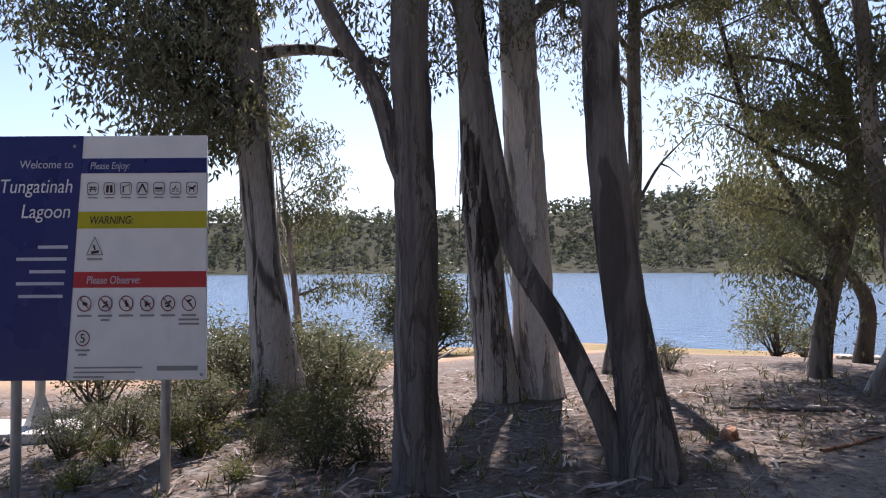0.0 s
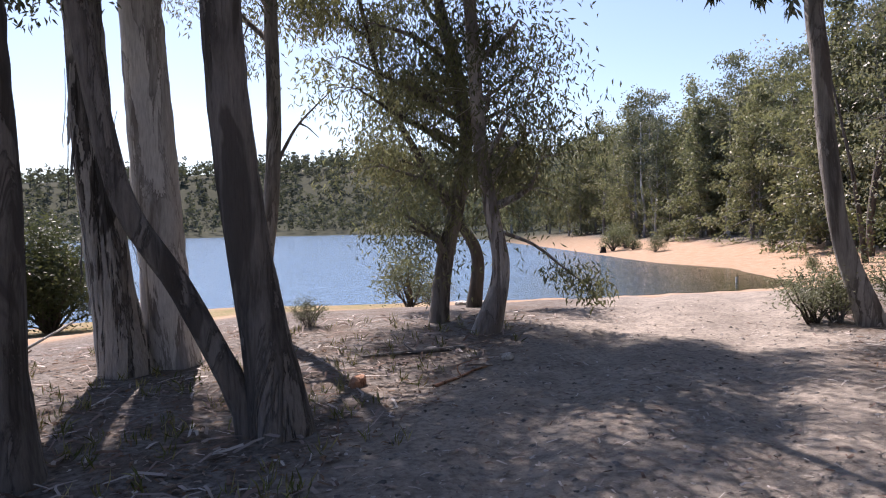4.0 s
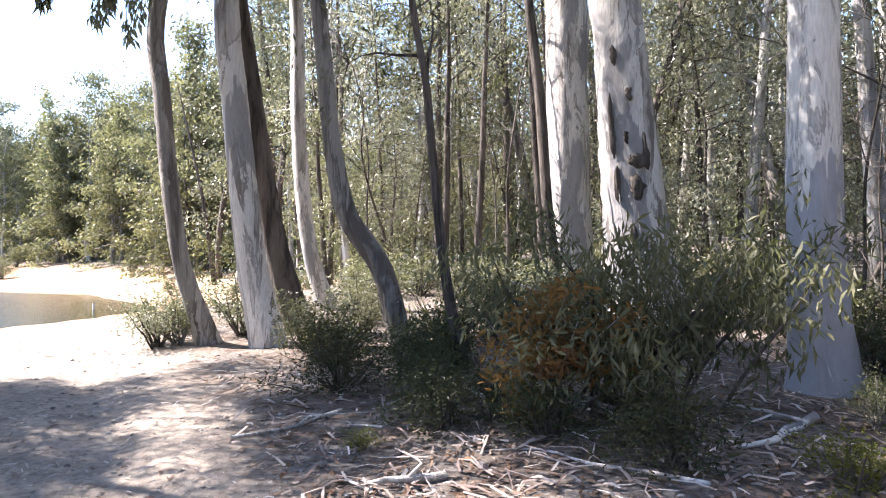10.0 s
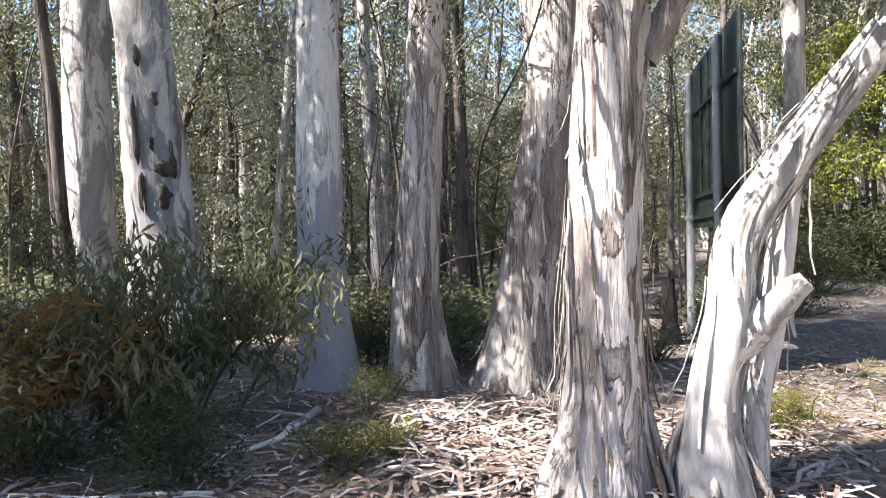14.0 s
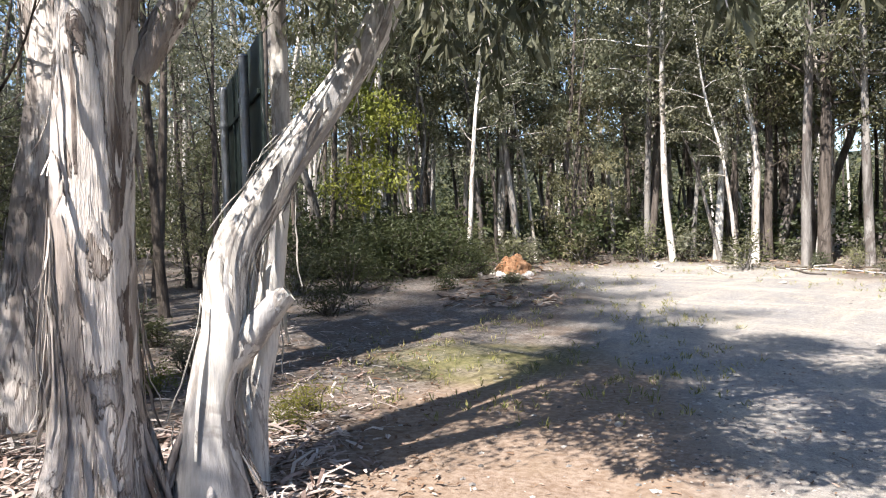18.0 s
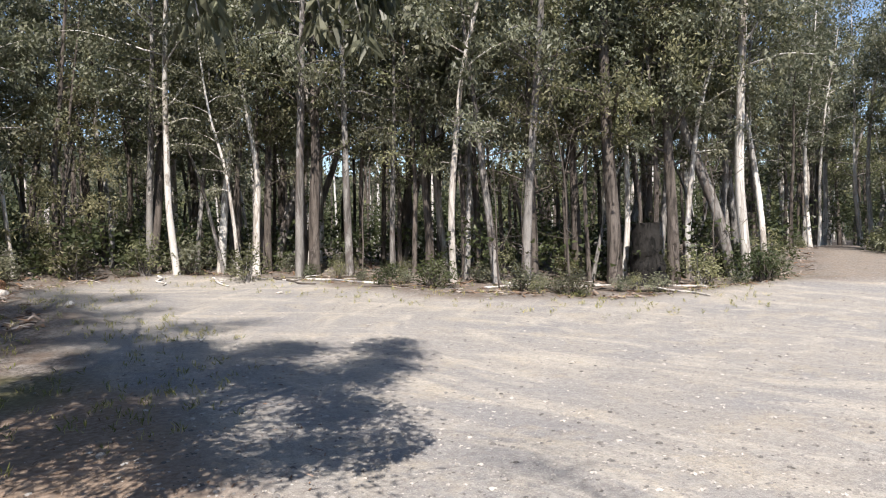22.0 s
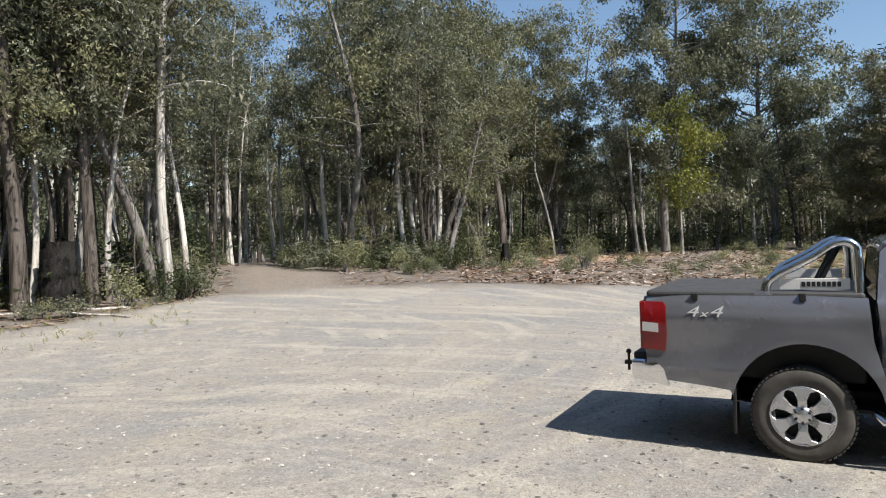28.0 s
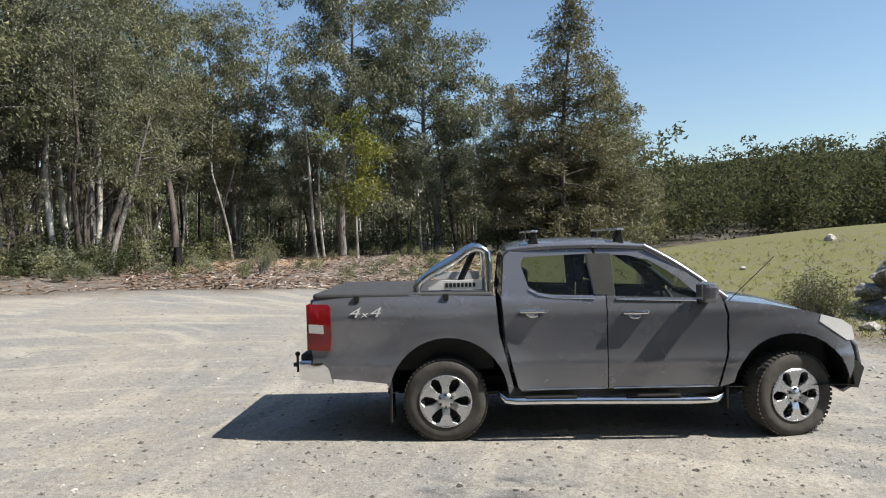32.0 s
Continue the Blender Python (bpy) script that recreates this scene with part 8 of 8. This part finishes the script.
STRIPS = litter_mat("shed_bark", ((0.0, (0.13, 0.085, 0.065)), (0.35, (0.26, 0.2, 0.175)), (0.75, (0.38, 0.33, 0.3)), (1.0, (0.55, 0.51, 0.47))))
FALLEN = litter_mat("fallen_leaf", ((0.0, (0.1, 0.06, 0.04)), (0.4, (0.2, 0.13, 0.085)), (0.75, (0.26, 0.2, 0.16)), (1.0, (0.38, 0.34, 0.3))))
STONE = litter_mat("stone_grit", ((0.0, (0.09, 0.085, 0.08)), (0.5, (0.2, 0.19, 0.18)), (0.8, (0.34, 0.32, 0.295)), (1.0, (0.43, 0.4, 0.36))))
GRASS = litter_mat("grass_blade", ((0.0, (0.09, 0.11, 0.03)), (0.5, (0.2, 0.2, 0.07)), (1.0, (0.42, 0.37, 0.18))))


def strips(name, n, seed, rmin, rmax, yaw0, yaw1, l0, l1, width, mat, label, keep=on_litter, lift=0.05):
    """Curled strips lying about: two quads each, bent."""
    x, y, z, r = scatter(n, seed, keep, rmin, rmax, yaw0, yaw1)
    k = len(x)
    c = np.stack([x, y, z + r.uniform(0.004, lift, k)], 1)
    a, tilt = r.uniform(0, 6.28, k), r.normal(0, 0.16, k)
    d = np.stack([np.cos(a) * np.cos(tilt), np.sin(a) * np.cos(tilt), np.sin(tilt)], 1)
    w = np.cross(d, np.stack([r.normal(0, 0.35, k), r.normal(0, 0.35, k), np.ones(k)], 1))
    w /= np.linalg.norm(w, axis=1)[:, None]
    ln, wd = r.uniform(l0, l1, k)[:, None] * r.uniform(0.5, 1, k)[:, None], width * r.uniform(0.5, 1.4, k)[:, None]
    mid = c + np.stack([r.normal(0, 0.05, k), r.normal(0, 0.05, k), np.abs(r.normal(0, 0.05, k))], 1) * ln * 1.5
    v = np.stack([c - d * ln / 2 - w * wd / 2, c - d * ln / 2 + w * wd / 2, mid - w * wd / 2, mid + w * wd / 2, c + d * ln / 2 - w * wd / 3, c + d * ln / 2 + w * wd / 3], 1).reshape(-1, 3)
    v[:, 2] = np.maximum(v[:, 2], np.repeat(z, 6) + 0.003)
    o = np.arange(k)[:, None] * 6
    f = np.vstack([o + [0, 1, 3, 2], o + [2, 3, 5, 4]])
    tagged(mesh_object(name, v, f, mat, smooth=False), label, "litter", kind="stuff")


strips("bark_litter", 6500, 51, 2.6, 13, -48, -146, 0.08, 0.38, 0.018, STRIPS, "long strips of shed bark on the forest floor")
strips("bark_litter", 2600, 52, 3.6, 12, 40, -48, 0.1, 0.4, 0.022, STRIPS, "shed bark and twigs under the trees")
strips("leaf_litter", 14000, 53, 2.2, 11, -40, -150, 0.05, 0.11, 0.02, FALLEN, "dry fallen gum leaves on the ground", lift=0.02)
strips("leaf_litter", 8000, 54, 3.2, 11, 45, -40, 0.05, 0.1, 0.018, FALLEN, "dry fallen gum leaves under the trees", lift=0.02)
strips("leaf_litter", 1500, 55, 3.0, 12, -130, -180, 0.03, 0.08, 0.012, FALLEN, "dry leaves on the clay beside the gravel", lambda x, y, r: np.hypot(x - 3, y + 6.5) < 4.5, 0.02)
strips("bark_heap", 2600, 56, 3.4, 6.5, -104, -142, 0.12, 0.5, 0.024, STRIPS, "heap of pale shed bark at the foot of the big gum", lambda x, y, r: np.hypot(x - 4.3, y + 3.2) < 1.7, 0.12)
strips("track_litter", 4200, 58, 2.4, 13, -10, -75, 0.03, 0.12, 0.014, STRIPS, "twigs and bark chips on the dirt track", lambda x, y, r: seg_dist(np.stack([x, y], 1), TRACK) < 2.4, 0.02)
strips("edge_litter", 11000, 57, 14, 33, -150, -245, 0.12, 0.5, 0.04, FALLEN, "brown litter along the edge of the wood", lambda x, y, r: (signed(np.stack([x, y], 1), LOT) > 0.2) & (seg_dist(np.stack([x, y], 1), ROAD2) > 1.8))

strips("field_litter", 9000, 59, 17, 42, -236, -266, 0.12, 0.55, 0.05, FALLEN, "brown and grey litter on the open ground by the clay", lambda x, y, r: signed(np.stack([x, y], 1), LOT) > 0.4, 0.08)
strips("field_litter", 3500, 60, 17, 42, -236, -266, 0.1, 0.4, 0.05, STRIPS, "pale sticks and bark on the open ground by the clay", lambda x, y, r: signed(np.stack([x, y], 1), LOT) > 0.4, 0.08)


def pebbles(name, n, seed, keep, rmin, rmax, yaw0, yaw1, s0, s1, label):
    x, y, z, r = scatter(n, seed, keep, rmin, rmax, yaw0, yaw1)
    k = len(x)
    base = np.array([(1, 0, 0), (0, 1, 0), (-1, 0, 0), (0, -1, 0), (0, 0, 1), (0.7, 0.7, 0.55), (-0.7, 0.7, 0.5), (-0.7, -0.7, 0.55), (0.7, -0.7, 0.5)], float)
    s = s0 + (s1 - s0) * r.uniform(0, 1, k) ** 3
    v = base[None] * (1 + r.normal(0, 0.18, (k, 9, 1))) * s[:, None, None] * (1, 0.8, 0.6)
    a = r.uniform(0, 6.28, k)[:, None]
    v = np.stack([v[..., 0] * np.cos(a) - v[..., 1] * np.sin(a), v[..., 0] * np.sin(a) + v[..., 1] * np.cos(a), v[..., 2]], -1)
    v = (v + np.stack([x, y, z - 0.002], 1)[:, None]).reshape(-1, 3)
    o = np.arange(k)[:, None] * 9
    q = np.array([(0, 5, 4, 8), (1, 6, 4, 5), (2, 7, 4, 6), (3, 8, 4, 7)])
    tri = np.array([(0, 1, 5, 5), (1, 2, 6, 6), (2, 3, 7, 7), (3, 0, 8, 8)])
    f = np.vstack([o + p for p in q])
    tagged(mesh_object(name, v, f, STONE, smooth=False), label, "gravel", kind="stuff")


pebbles("loose_gravel", 17000, 61, lambda x, y, r: signed(np.stack([x, y], 1), LOT) < 0.6, 2.6, 16, -165, -300, 0.006, 0.02, "loose stones on the gravel car park")
pebbles("loose_gravel", 8500, 64, lambda x, y, r: signed(np.stack([x, y], 1), LOT) < 0.6, 4, 24, -165, -300, 0.01, 0.034, "larger loose stones on the gravel car park")
pebbles("track_stones", 3200, 62, lambda x, y, r: seg_dist(np.stack([x, y], 1), TRACK) < 2.2, 2.6, 12, -20, -80, 0.008, 0.03, "small stones on the dirt track")
pebbles("clay_stones", 420, 63, lambda x, y, r: np.hypot(x - 2.4, y + 6.5) < 4.2, 3, 11, -140, -185, 0.008, 0.03, "stones on the clay beside the gravel")


def grass_tufts(name, n, seed, keep, rmin, rmax, yaw0, yaw1, h, label):
    x, y, z, r = scatter(n, seed, keep, rmin, rmax, yaw0, yaw1)
    v, f = leaf_quads(np.stack([x, y, z + 0.01], 1), 0.07, 9, h, 0.012, -1.2, seed)
    tagged(mesh_object(name, v, f, GRASS, smooth=False), label, "grass", kind="stuff")


grass_tufts("grass", 500, 71, on_litter, 3.5, 11, 40, -40, 0.12, "sparse dry grass under the trees")
grass_tufts("grass", 330, 72, lambda x, y, r: np.hypot(x - 3.6, y + 8.2) < 3.0, 5, 14, -140, -175, 0.08, "short pale grass beside the gravel")
grass_tufts("grass", 2500, 73, lambda x, y, r: signed(np.stack([x, y], 1), LOT) > 0.3, 10, 34, 42, 96, 0.13, "rough grass on the slope")
grass_tufts("grass", 1200, 74, lambda x, y, r: np.abs(signed(np.stack([x, y], 1), LOT)) < 2.2, 12, 27, -148, -215, 0.09, "thin grass along the edge of the gravel")


def tussock(x, y, h, n, label):
    root = new("grass_tussock")
    root.location = (x, y, gz(x, y))
    r = np.random.default_rng(int(abs(x * 100)))
    v, f = leaf_quads(np.zeros((1, 3)), 0.1, n, h, 0.014, -1.0, int(abs(y * 50)))
    v[:, 2] = np.abs(v[:, 2])
    mesh_object("blade_clump", v, f, GRASS, root, smooth=False)
    tagged(root, label, "grass")


tussock(9.3, 2.1, 0.7, 120, "tall green tussock of strappy grass")
tussock(-3.55, 5.2, 0.32, 160, "dry straw-coloured grass tussock by the sign post")
tussock(8.9, 2.4, 0.5, 80, "green tussock of strappy grass")
